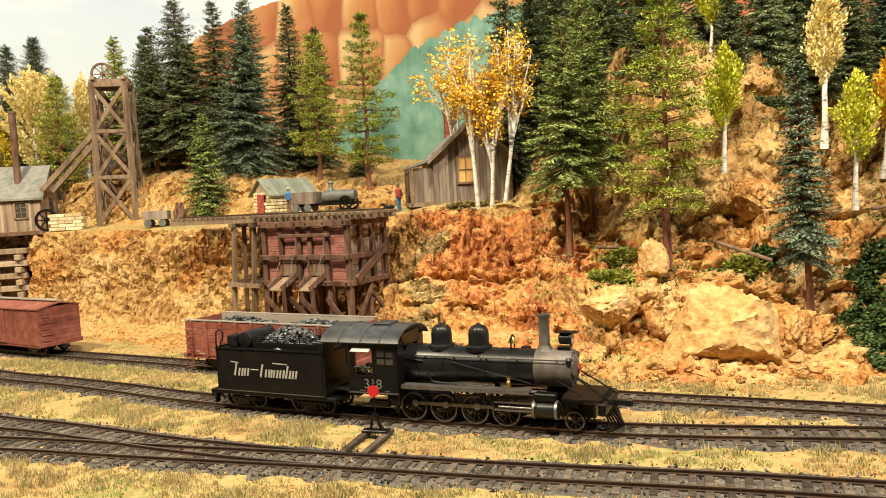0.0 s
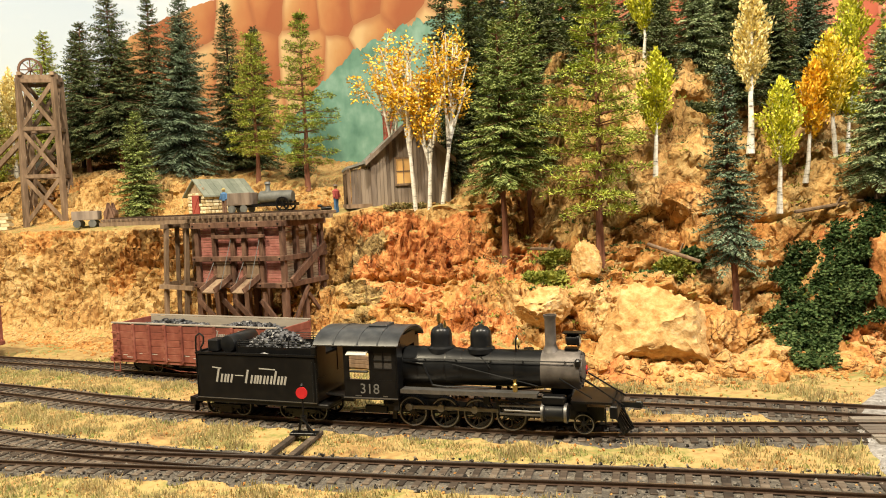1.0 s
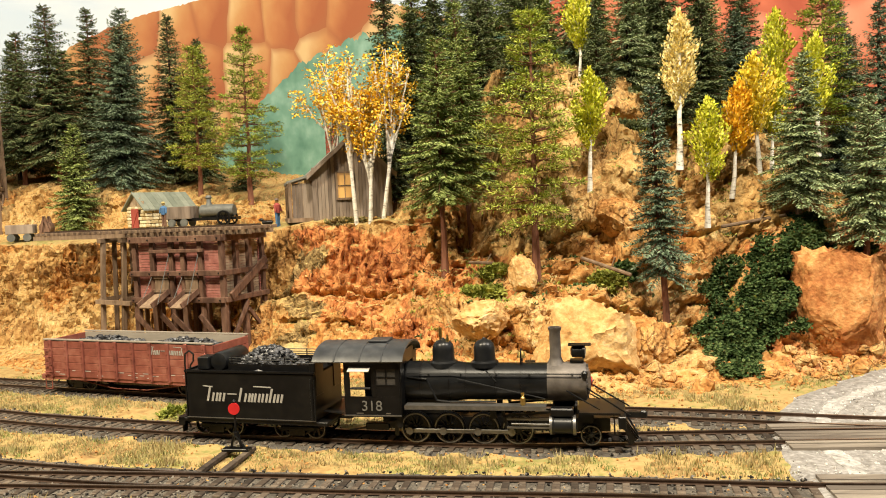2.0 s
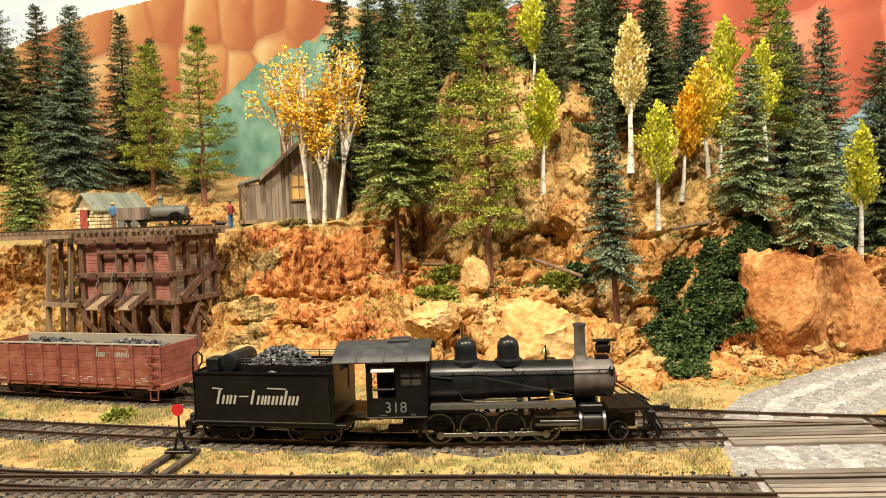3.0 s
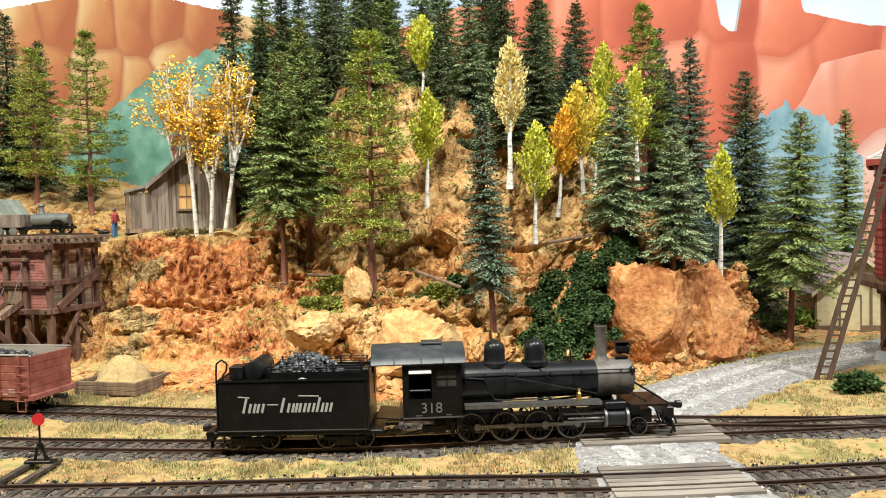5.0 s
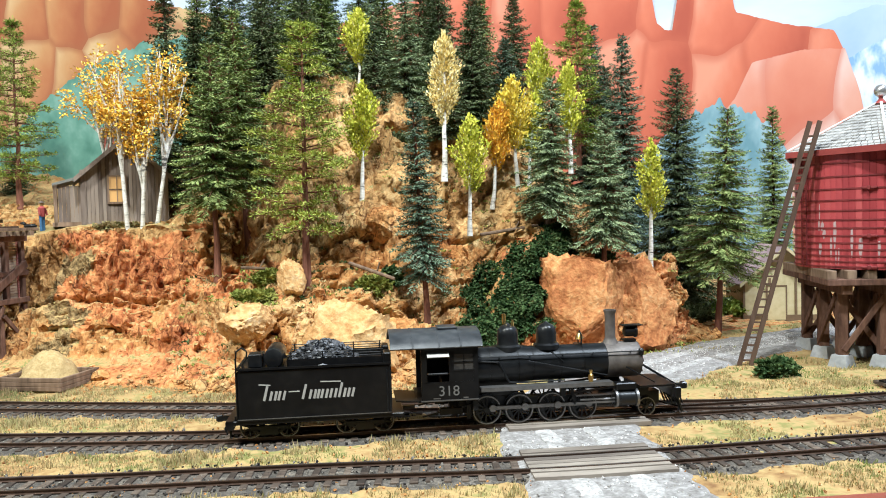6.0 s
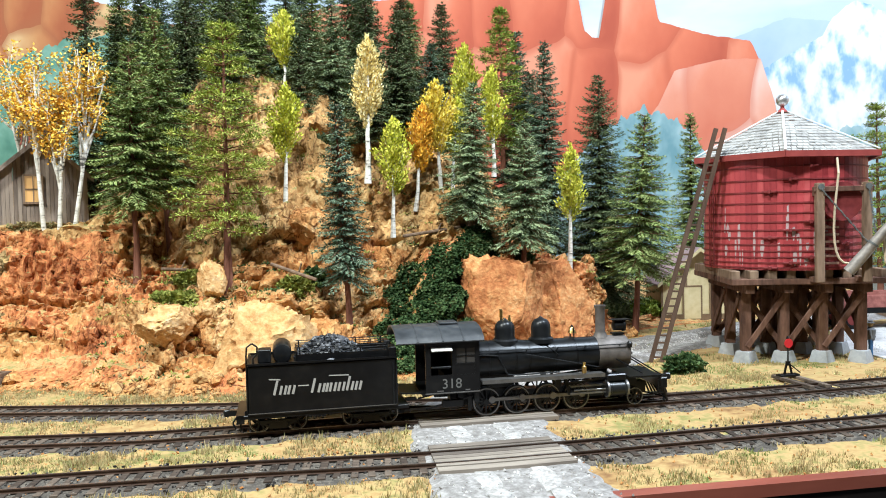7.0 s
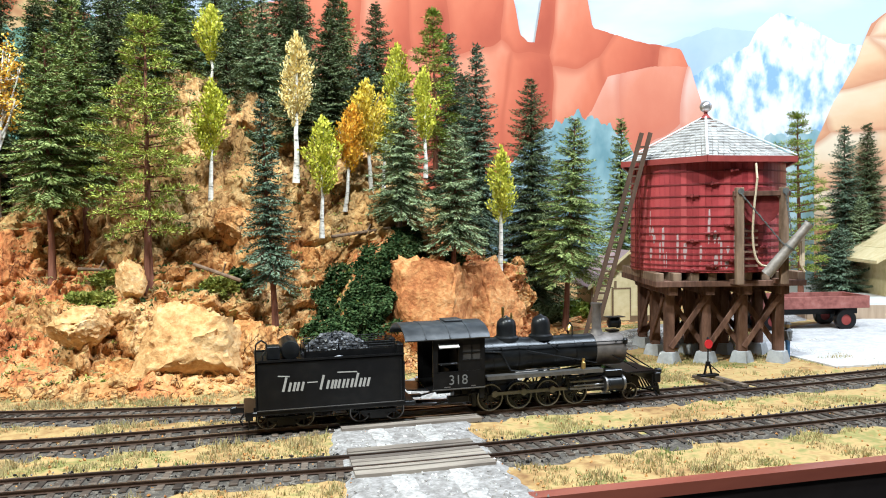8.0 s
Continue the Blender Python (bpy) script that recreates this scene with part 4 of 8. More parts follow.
def wheel(r, spokes, side, parent, at, name="wheel", weight=False, material=None):
    """A spoked wheel whose axle is its origin; side is +1 or -1."""
    g = Geo()
    ring(g, (0, 0, 0), r * 0.84, r, -0.13, 0.13)
    ring(g, (0, 0, 0), r * 0.9, r * 1.07, -side * 0.13 - 0.03, -side * 0.13 + 0.03)
    g.cyl((0, -0.16, 0), (0, 0.16, 0), r * 0.2, n=12)
    if weight:
        g.prism([(0.8 * r * math.sin(t), 0.8 * r * math.cos(t)) for t in (2.4, 2.8, 3.14, 3.5, 3.9)], -0.1, 0.1)
    w = part(name, g, material or M["loco_grey"], parent, at=at)
    for k in range(spokes):
        a = 2 * math.pi * k / spokes
        part("spoke", Geo().beam((0.15 * r * math.sin(a), 0, 0.15 * r * math.cos(a)), (0.87 * r * math.sin(a), 0, 0.87 * r * math.cos(a)), 0.1, 0.1), material or M["loco_grey"], w, smooth=0)
    tg = Geo()
    ring(tg, (0, 0, 0), r * 0.9, r * 0.985, side * 0.131, side * 0.15)
    part("tyre", tg, M["steel"], w, "worn bright tyre edge")
    return w


K = 1.03
RAILTOP = 0.40


def k3(*v):
    return tuple(K * c for c in v)


engine = thing("steam_locomotive", "black narrow gauge steam locomotive with grey smokebox and brass fittings", "locomotive", 0, 0, RAILTOP)
part("frame", Geo().box(k3(5.2, 0, 1.15), k3(15.5, 1.0, 0.9)).box(k3(0, 0, 1.6), k3(4, 1.6, 1.0)), M["black"], engine)
boiler = part("boiler", Geo().lathe(k3(0, 0, 3.95), [(K * r, K * h) for r, h in ((1.3, -0.8), (1.38, -0.7), (1.38, 2.6), (1.26, 3.4), (1.24, 8.95))], 32, "x"), M["loco_grey"], engine)
for bx in (0.4, 2.4, 3.5, 5.5, 7.2):
    rr = 1.40 if bx < 3 else 1.27
    part("boiler_band", Geo().lathe(k3(bx, 0, 3.95), [(K * rr, -0.05), (K * rr, 0.05)], 32, "x"), M["black"], boiler)
part("firebox", Geo().box(k3(0.6, 0, 2.6), k3(3.4, 1.7, 1.6), bev=0.1), M["black"], engine)
smoke = part("smokebox", Geo().lathe(k3(0, 0, 3.95), [(K * r, K * h) for r, h in ((1.27, 8.95), (1.29, 9.0), (1.29, 11.35), (1.22, 11.5))], 32, "x"), M["graphite"], engine, "grey graphite smokebox")
g = Geo().lathe(k3(11.5, 0, 3.95), [(K * r, K * h) for r, h in ((1.0, 0), (0.95, 0.12), (0.6, 0.25), (0.2, 0.3))], 24, "x")
for k in range(8):
    a = k * math.pi / 4
    g.box(k3(11.56, 1.08 * math.cos(a), 3.95 + 1.08 * math.sin(a)), (0.12, 0.16, 0.16))
g.tube([k3(11.85, -0.3, 3.95), k3(11.95, 0.3, 3.95)], 0.05)
part("smokebox_door", g, M["graphite"], smoke)
part("number_plate", Geo().lathe(k3(11.8, 0, 3.95), [(K * 0.3, 0), (K * 0.3, 0.08)], 16, "x"), M["red"], smoke, "small round red number plate")
part("smokestack", Geo().lathe(k3(9.5, 0, 5.1), [(K * r, K * h) for r, h in ((0.62, 0), (0.45, 0.3), (0.38, 0.5), (0.37, 2.2), (0.44, 2.35), (0.46, 2.5), (0.36, 2.5), (0.34, 1.8))], 20), M["graphite"], engine)
for nm, dx, r in (("steam_dome", 1.85, 0.76), ("sand_dome", 4.7, 0.74)):
    part(nm, Geo().lathe(k3(dx, 0, 5.0), [(K * a * r, K * h) for a, h in ((1.32, 0), (1.28, 0.3), (1.05, 0.42), (1.0, 0.55), (1.0, 1.15), (0.9, 1.5), (0.65, 1.72), (0.3, 1.82), (0.12, 1.92), (0.08, 1.96))], 24), M["loco_grey"], engine)
part("whistle", Geo().lathe(k3(1.65, 0.2, 6.7), [(0.08, 0), (0.1, 0.1), (0.1, 0.3), (0.14, 0.35), (0.14, 0.9), (0.06, 0.95)], 10).lathe(k3(2.2, -0.2, 6.6), [(0.12, 0), (0.12, 0.3), (0.06, 0.55), (0.1, 0.6)], 10), M["brass"], engine, "brass whistle and safety valve on the dome")
g = Geo().lathe(k3(7.2, 0, 5.55), [(0.1, 0), (0.34, 0.02), (0.3, 0.12), (0.2, 0.4), (0.1, 0.5)], 14)
part("bell", g, M["brass"], engine, "small brass bell")
part("bell_frame", Geo().tube([k3(7.2, -0.4, 5.2), k3(7.2, -0.4, 5.9), k3(7.2, 0, 6.15), k3(7.2, 0.4, 5.9), k3(7.2, 0.4, 5.2)], 0.06), M["black"], engine)
hl = part("headlight", Geo().lathe(k3(0, 0, 5.95), [(K * r, K * h) for r, h in ((0.2, 10.5), (0.38, 10.6), (0.38, 11.25), (0.46, 11.3), (0.46, 11.45), (0.36, 11.45))], 18, "x").box(k3(10.9, 0, 5.35), k3(0.9, 0.7, 0.14)).box(k3(11.1, 0, 6.42), k3(1.5, 0.85, 0.06)), M["black"], engine)
M["lens"] = glass("lamp_lens", (0.5, 0.5, 0.48))
part("lens", Geo().lathe(k3(0, 0, 5.95), [(K * 0.36, K * 11.44), (K * 0.2, K * 11.52)], 18, "x"), M["lens"], hl)
# cab
cab = part("cab", Geo().box(k3(-2.8, 0, 2.05), k3(4.2, 4.5, 0.15)), M["black"], engine)
for sy in (1, -1):
    for nm, c, sz in (("side_panel", (-2.7, sy * 2.25, 2.75), (3.9, 0.1, 1.25)), ("side_post", (-4.45, sy * 2.25, 4.4), (0.4, 0.1, 2.2)), ("side_post", (-2.55, sy * 2.25, 4.4), (0.35, 0.1, 2.2)), ("side_post", (-0.9, sy * 2.25, 4.4), (0.3, 0.1, 2.2)), ("top_panel", (-2.7, sy * 2.25, 5.55), (3.9, 0.1, 0.6)), ("front_panel", (-0.72, sy * 1.75, 4.0), (0.1, 1.0, 3.6))):
        part(nm, Geo().box(k3(*c), k3(*sz)), M["black"], cab)
# added panel that blocks light through the far opening and keeps the cab dark
part("window_shade", Geo().box(k3(-3.5, 2.2, 4.4), k3(1.6, 0.06, 2.4)), M["black"], cab)
part("backhead", Geo().lathe(k3(-2.4, 0, 3.7), [(K * 1.2, 0), (K * 1.35, 0.2), (K * 1.35, 1.8)], 20, "x").box(k3(-2.2, 0, 2.6), k3(1.8, 2.4, 1.4)), M["black"], cab)
part("front_header", Geo().box(k3(-0.72, 0, 5.8), k3(0.1, 3, 0.9)), M["black"], cab)
for sy in (1, -1):
    w = part("cab_window", Geo().box(k3(-1.7, sy * 2.25, 4.72), k3(1.35, 0.03, 1.05)), M["pane"], cab)
    part("window_frame", Geo().box(k3(-1.7, sy * 2.27, 4.72), k3(0.07, 0.09, 1.1)).box(k3(-1.7, sy * 2.27, 4.72), k3(1.35, 0.09, 0.07)).box(k3(-1.7, sy * 2.27, 4.14), k3(1.5, 0.09, 0.1)), M["black"], w)
    part("window_panel", Geo().box(k3(-1.7, sy * 2.25, 3.75), k3(1.35, 0.08, 0.8)), M["black"], cab)
    if sy > 0:
        continue
    part("awning", Geo().box(k3(-3.5, sy * 2.5, 5.3), k3(1.5, 0.6, 0.06), (-sy * 25, 0, 0)), M["letter"], cab, "pale cloth window awning")
    part("arm_rest", Geo().box(k3(-3.5, sy * 2.3, 3.95), k3(1.4, 0.25, 0.14), bev=0.04), M["loco_grey"], cab)
    part("cab_edge", Geo().box(k3(-2.7, sy * 2.32, 2.1), k3(4.0, 0.08, 0.08)), M["steel"], cab, "bright lower edge")
pts = [(K * 2.75 * math.sin(a), K * (5.55 + 1.25 * math.cos(a))) for a in np.linspace(-1.35, 1.35, 13)]
inner = [(K * 2.7 * math.sin(a), K * (5.48 + 1.2 * math.cos(a))) for a in np.linspace(1.35, -1.35, 13)]
roof = part("cab_roof", Geo().prism(pts + inner, K * -6.75, K * -0.4, "x"), M["roofgrey"], cab, "dusty grey curved cab roof")
g = Geo()
for rx in (-5.2, -3.4, -1.9):
    g.prism([(K * 2.8 * math.sin(a), K * (5.56 + 1.28 * math.cos(a))) for a in np.linspace(-1.3, 1.3, 9)] + [(K * 2.7 * math.sin(a), K * (5.5 + 1.2 * math.cos(a))) for a in np.linspace(1.3, -1.3, 9)], K * rx - 0.05, K * rx + 0.05, "x")
part("roof_rib", g, M["roofgrey"], roof)
part("roof_hatch", Geo().box(k3(-2.6, 0, 6.86), k3(1.4, 1.5, 0.14), bev=0.04), M["roofgrey"], roof)
for sy in (1, -1):
    txt = bpy.data.curves.new("cab_number", "FONT")
    txt.body, txt.size, txt.extrude, txt.align_x = "318", 0.0102, 0.0001, "CENTER"
    tob = new("cab_number", txt)
    dg = bpy.context.evaluated_depsgraph_get()
    me = bpy.data.meshes.new_from_object(tob.evaluated_get(dg))
    bpy.data.objects.remove(tob)
    me.materials.clear()
    me.materials.append(M["dimletter"])
    ob = new("cab_number", me)
    ob.parent = cab
    ob["label"] = "dim grey painted number 318"
    ob.matrix_basis = pose(-2.75 * K * U, sy * (2.31 * K) * U, 2.42 * K * U, 90, 0, 0 if sy < 0 else 180)
    part("builder_mark", Geo().box(k3(-3.6, sy * 2.315, 2.25), (0.5, 0.01, 0.08)).box(k3(-1.6, sy * 2.315, 2.25), (0.35, 0.01, 0.08)), M["steel"], cab)
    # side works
    # steel colour on the sy < 0 side, dark grey on the other
    part("running_board", Geo().box(k3(4.2, sy * 1.85, 2.72), k3(9.4, 0.85, 0.12)).box(k3(4.2, sy * 2.26, 2.66), k3(9.4, 0.06, 0.28)), M["steel"] if sy < 0 else M["loco_grey"], engine, "grey running board")
    cy = part("cylinder", Geo().lathe(k3(0, sy * 1.85, 1.5), [(K * r, K * h) for r, h in ((0.55, 9.1), (0.62, 9.15), (0.62, 9.35), (0.55, 9.4), (0.55, 10.5), (0.62, 10.55), (0.62, 10.75), (0.3, 10.85))], 20, "x"), M["loco_grey"], engine)
    part("cylinder_cap", Geo().lathe(k3(0, sy * 1.85, 1.5), [(K * 0.64, K * 9.1), (K * 0.64, K * 9.25)], 20, "x").lathe(k3(0, sy * 1.85, 1.5), [(K * 0.64, K * 10.6), (K * 0.64, K * 10.78)], 20, "x"), M["steel"], cy)
    part("valve_chest", Geo().box(k3(9.9, sy * 1.75, 2.35), k3(1.5, 0.8, 0.55), bev=0.08), M["black"], cy)
    part("crosshead_guide", Geo().box(k3(7.7, sy * 1.85, 1.85), k3(2.8, 0.18, 0.12)).box(k3(7.7, sy * 1.85, 1.3), k3(2.8, 0.18, 0.12)).cyl(k3(6.6, sy * 1.85, 1.52), k3(9.2, sy * 1.85, 1.5), 0.08), M["steel"], engine)
    part("valve_gear", Geo().beam(k3(6.0, sy * 1.7, 2.0), k3(9.2, sy * 1.7, 2.3), 0.12, 0.16).beam(k3(6.3, sy * 1.7, 1.2), k3(6.0, sy * 1.7, 2.5), 0.12, 0.2).box(k3(5.4, sy * 1.7, 2.2), k3(0.4, 0.3, 0.7)), M["loco_grey"], engine)
    part("handrail", Geo().tube([k3(-0.6, sy * 1.38, 4.75), k3(5, sy * 1.3, 4.72), k3(11.2, sy * 1.3, 4.7)], 0.045), M["loco_grey"], engine)
    for hx in (1.0, 3.2, 5.6, 7.8, 10.6):
        part("handrail_post", Geo().cyl(k3(hx, sy * 1.1, 4.6), k3(hx, sy * 1.35, 4.73), 0.05), M["loco_grey"], engine)
    part("steam_pipe", Geo().tube([k3(-0.5, sy * 1.3, 4.5), k3(0.9, sy * 1.42, 4.4), k3(1.6, sy * 1.6, 3.0), k3(2.4, sy * 1.62, 2.92), k3(5.6, sy * 1.62, 2.95)], 0.06).tube([k3(3.0, sy * 1.38, 4.4), k3(8.8, sy * 1.4, 3.1)], 0.035).tube([k3(4.7, sy * 0.8, 5.0), k3(5.6, sy * 1.3, 4.2)], 0.05), M["loco_grey"], engine)
    part("lubricator", Geo().lathe(k3(7.4, sy * 1.9, 2.8), [(0.14, 0), (0.18, 0.05), (0.18, 0.5), (0.08, 0.6), (0.13, 0.68), (0.13, 0.85)], 10), M["brass"], engine, "small brass oil lubricator")
    part("brake_hanger", Geo().beam(k3(-1.3, sy * 1.4, 0.5), k3(-1.3, sy * 1.4, 2.0), 0.2, 0.3).box(k3(-2.6, sy * 1.6, 1.2), k3(1.6, 0.4, 0.5), bev=0.05).box(k3(-0.9, sy * 2.0, 1.7), k3(0.35, 0.2, 0.9)).beam(k3(-4.6, sy * 1.7, 0.9), k3(-1.0, sy * 1.7, 1.6), 0.1, 0.12), M["loco_grey"], engine)
    part("pilot_brace", Geo().tube([k3(11.2, sy * 0.9, 3.9), k3(14.2, sy * 1.2, 2.0)], 0.06).tube([k3(10.2, sy * 1.25, 3.6), k3(12.3, sy * 1.4, 2.4)], 0.05), M["black"], engine)
    part("step_tread", Geo().box(k3(13.2, sy * 2.0, 1.0), k3(0.8, 0.4, 0.08)).box(k3(13.2, sy * 2.15, 1.5), k3(0.1, 0.08, 1.0)), M["black"], engine)
    part("marker_lamp", Geo().lathe(k3(11.4, sy * 1.15, 4.4), [(0.2, 0), (0.22, 0.35), (0.1, 0.5)], 10), M["black"], engine)
part("deck", Geo().box(k3(12.3, 0, 2.25), k3(2.6, 3.9, 0.14)).box(k3(13.7, 0, 1.75), k3(0.5, 4.4, 0.8), bev=0.06).box(k3(11.4, 0, 1.9), k3(1.0, 2.4, 0.8)), M["black"], engine)
pilot = part("pilot", Geo().beam(k3(13.9, -1.7, 0.22), k3(14.7, 0, 0.2), 0.14, 0.12).beam(k3(13.9, 1.7, 0.22), k3(14.7, 0, 0.2), 0.14, 0.12), M["black"], engine, "black slatted pilot")
for k in range(9):
    yk = -1.7 + 3.4 * k / 8
    part("pilot_slat", Geo().beam(k3(13.8, yk, 1.5), k3(14.75 - 0.5 * abs(yk) / 1.7, yk * 0.9, 0.2), 0.1, 0.14), M["black"], pilot, smooth=0)
part("coupler", Geo().box(k3(14.5, 0, 1.75), k3(1.3, 0.35, 0.35)).box(k3(15.1, 0.12, 1.75), k3(0.5, 0.5, 0.5), bev=0.1).tube([k3(14.1, -0.6, 1.7), k3(14.5, -0.7, 1.0), k3(14.7, -0.6, 0.6)], 0.07), M["loco_grey"], engine)
part("air_pump", Geo().lathe(k3(7.6, 1.9, 3.0), [(0.35, 0), (0.35, 1.0), (0.2, 1.05), (0.2, 1.2), (0.38, 1.25), (0.38, 2.0)], 14), M["black"], engine)
DRV = [0.0, 2.32, 4.68, 6.95]
RD, RP, RT = 1.03 * K, 0.66 * K, 0.74 * K
engine_wheels, rods = [], []
for side in (1, -1):
    for dx in DRV:
        engine_wheels.append((wheel(RD, 12, side, engine, (K * dx, side * 1.27, RD), "driving_wheel", True), RD, (K * dx, side * 1.27, RD)))
    engine_wheels.append((wheel(RP, 8, side, engine, (K * 11.7, side * 1.2, RP), "pilot_wheel"), RP, (K * 11.7, side * 1.2, RP)))
    sr = Geo().box((K * 3.48, side * 1.55, 0), (K * 7.2, 0.14, 0.3), bev=0.04)
    for dx in DRV:
        sr.cyl((K * dx, side * 1.45, 0), (K * dx, side * 1.7, 0), 0.26, n=12)
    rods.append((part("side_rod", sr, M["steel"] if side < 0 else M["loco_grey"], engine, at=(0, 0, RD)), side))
for dx in DRV + [11.7]:
    part("axle", Geo().cyl((K * dx, -1.2, RD if dx < 10 else RP), (K * dx, 1.2, RD if dx < 10 else RP), 0.2), M["black"], engine)

# tender; its origin is the middle between its trucks
TM = -11.75
tender = thing("locomotive_tender", "black coal tender with pale script lettering and a heap of coal", "tender", 0, 0, RAILTOP)


def t3(x, y, z):
    return (K * (x - TM), K * y, K * z)


part("underframe", Geo().box(t3(-11.85, 0, 1.32), k3(11.9, 4.6, 0.28), bev=0.05).box(t3(-11.7, 0, 1.0), k3(10.5, 1.2, 0.5)).box(t3(-17.5, 0, 1.2), k3(0.5, 4.6, 0.6)), M["black"], tender)
tank = part("tank", Geo().box(t3(-11.85, 0, 3.15), k3(10.2, 4.6, 3.4), bev=0.12), M["black"], tender, smooth=20)
g = Geo()
for sy in (1, -1):
    g.box(t3(-11.85, sy * 2.32, 4.9), k3(10.3, 0.12, 0.14)).box(t3(-11.85, sy * 2.32, 1.5), k3(10.3, 0.1, 0.12))
g.box(t3(-16.95, 0, 4.9), k3(0.12, 4.6, 0.14))
part("tank_rim", g, M["black"], tank)
part("bright_edge", Geo().box(t3(-11.85, -2.36, 1.55), k3(10.2, 0.04, 0.05)), M["steel"], tank)
bunker = part("coal_bunker", Geo().box(t3(-10.3, 1.75, 5.1), k3(6.8, 0.1, 0.5)).box(t3(-10.3, -1.75, 5.1), k3(6.8, 0.1, 0.5)).box(t3(-13.6, 0, 5.2), k3(0.1, 3.6, 0.7)).box(t3(-6.95, 1.5, 4.4), k3(0.5, 1.4, 2.4), bev=0.08).box(t3(-6.95, -1.5, 4.4), k3(0.5, 1.4, 2.4), bev=0.08), M["black"], tender)
for sy in (1, -1):
    for zz in (5.45, 5.62, 5.8):
        part("coal_rail", Geo().tube([t3(-13.6, sy * 1.75, zz), t3(-7.2, sy * 1.75, zz)], 0.035), M["black"], bunker)
    for xx in (-13.4, -11.3, -9.2, -7.3):
        part("rail_post", Geo().cyl(t3(xx, sy * 1.75, 5.2), t3(xx, sy * 1.75, 5.85), 0.05, n=6), M["black"], bunker)
g = Geo()
rnd = random.Random(4)
for k in range(330):
    u, v = rnd.uniform(-1, 1), rnd.uniform(-1, 1)
    hx = -11.3 + 2.3 * u
    hz = 4.9 + 1.35 * max(0, 1 - (u * u * 0.9 + v * v * 0.7)) + rnd.uniform(-0.12, 0.12)
    s = rnd.uniform(0.12, 0.26)
    g.lump(t3(hx, 1.55 * v, hz), (s, s, s * 0.8), k, 1, 0.3)
g.lathe(t3(-11.3, 0, 4.6), [(2.2, 0), (1.5, 0.8), (0.6, 1.3), (0.1, 1.4)], 12)
part("coal_load", g, M["coal"], tender, "heaped black coal", smooth=0)
part("air_tank", Geo().lathe(t3(-14.6, 0, 5.45), [(K * r, K * h) for r, h in ((0.3, -1.7), (0.62, -1.6), (0.66, -1.5), (0.66, 1.5), (0.62, 1.6), (0.3, 1.7))], 20, "y"), M["loco_grey"], tender, "cross-mounted grey air tank")
part("tool_box", Geo().box(t3(-15.8, -1.2, 5.35), k3(0.9, 1.2, 0.9), bev=0.06).box(t3(-15.8, 0.9, 5.2), k3(0.8, 1.0, 0.6), bev=0.06), M["loco_grey"], tender)
part("grab_iron", Geo().tube([t3(-17.0, -2.2, 1.6), t3(-17.0, -2.2, 5.5), t3(-16.95, -2.2, 6.1), t3(-16.6, -2.2, 6.35), t3(-16.25, -2.2, 6.1), t3(-16.3, -2.2, 5.6), t3(-16.55, -2.2, 5.3), t3(-16.55, -2.2, 4.9)], 0.065), M["black"], tender)
part("grab_iron", Geo().tube([t3(-7.0, -2.45, 1.6), t3(-7.0, -2.45, 4.5)], 0.05).tube([t3(-6.75, -2.4, 1.6), t3(-6.75, -2.4, 4.4)], 0.05), M["loco_grey"], tender)
part("rear_step", Geo().box(t3(-17.5, 0, 1.0), k3(0.5, 4.4, 0.12)).box(t3(-17.5, -1.9, 0.7), k3(0.1, 0.5, 0.7)).box(t3(-17.5, 1.9, 0.7), k3(0.1, 0.5, 0.7)).box(t3(-16.95, -1.9, 1.6), k3(0.5, 0.4, 0.3)), M["black"], tender)
part("coupler", Geo().box(t3(-18.0, 0, 1.2), k3(1.0, 0.35, 0.35)).box(t3(-18.5, 0.1, 1.2), k3(0.5, 0.5, 0.5), bev=0.1).tube([t3(-17.7, -0.6, 1.2), t3(-18.1, -0.6, 0.6), t3(-17.9, -0.6, 0.2)], 0.07), M["loco_grey"], tender)
part("drawbar", Geo().box(t3(-5.7, 0, 1.3), k3(1.4, 0.4, 0.2)).box(t3(-5.6, 0, 2.05), k3(1.6, 3.4, 0.1), (0, 4, 0)), M["loco_grey"], tender)


def script_mark(parent, put, size, sy):
    """The slanted company lettering as plain strokes of its size."""
    g = Geo()
    x = 0.0
    for w, h in ((0.62, 1.0), (0.16, 0.62), (0.5, 0.62), (0.9, 0), (0.72, 1.0), (0.36, 0.62), (0.5, 0.62), (0.5, 0.62), (0.52, 1.0), (0.46, 0.62)):
        if h:
            # two slanted bars for each sign, one for a narrow one
            for u in ((0.14, 0.78) if w > 0.3 else (0.5,)):
                hh = h if u < 0.6 else min(h, 0.62)
                g.beam(put((x + w * u) * size, 0), put((x + w * u + 0.25 * hh) * size, hh * size), 0.02, 0.17 * size)
        x += w + 0.1
    g.beam(put(-0.25 * size, 1.12 * size), put(0.55 * size, 1.05 * size), 0.02, 0.08 * size)
    g.beam(put(1.75 * size, 0.55 * size), put(2.5 * size, 0.55 * size), 0.02, 0.07 * size)
    g.beam(put(3.9 * size, 1.14 * size), put(5.3 * size, 1.1 * size), 0.02, 0.08 * size)
    return part("lettering", g, M["faint"], parent, "pale slanted company mark drawn as plain bars", smooth=0)


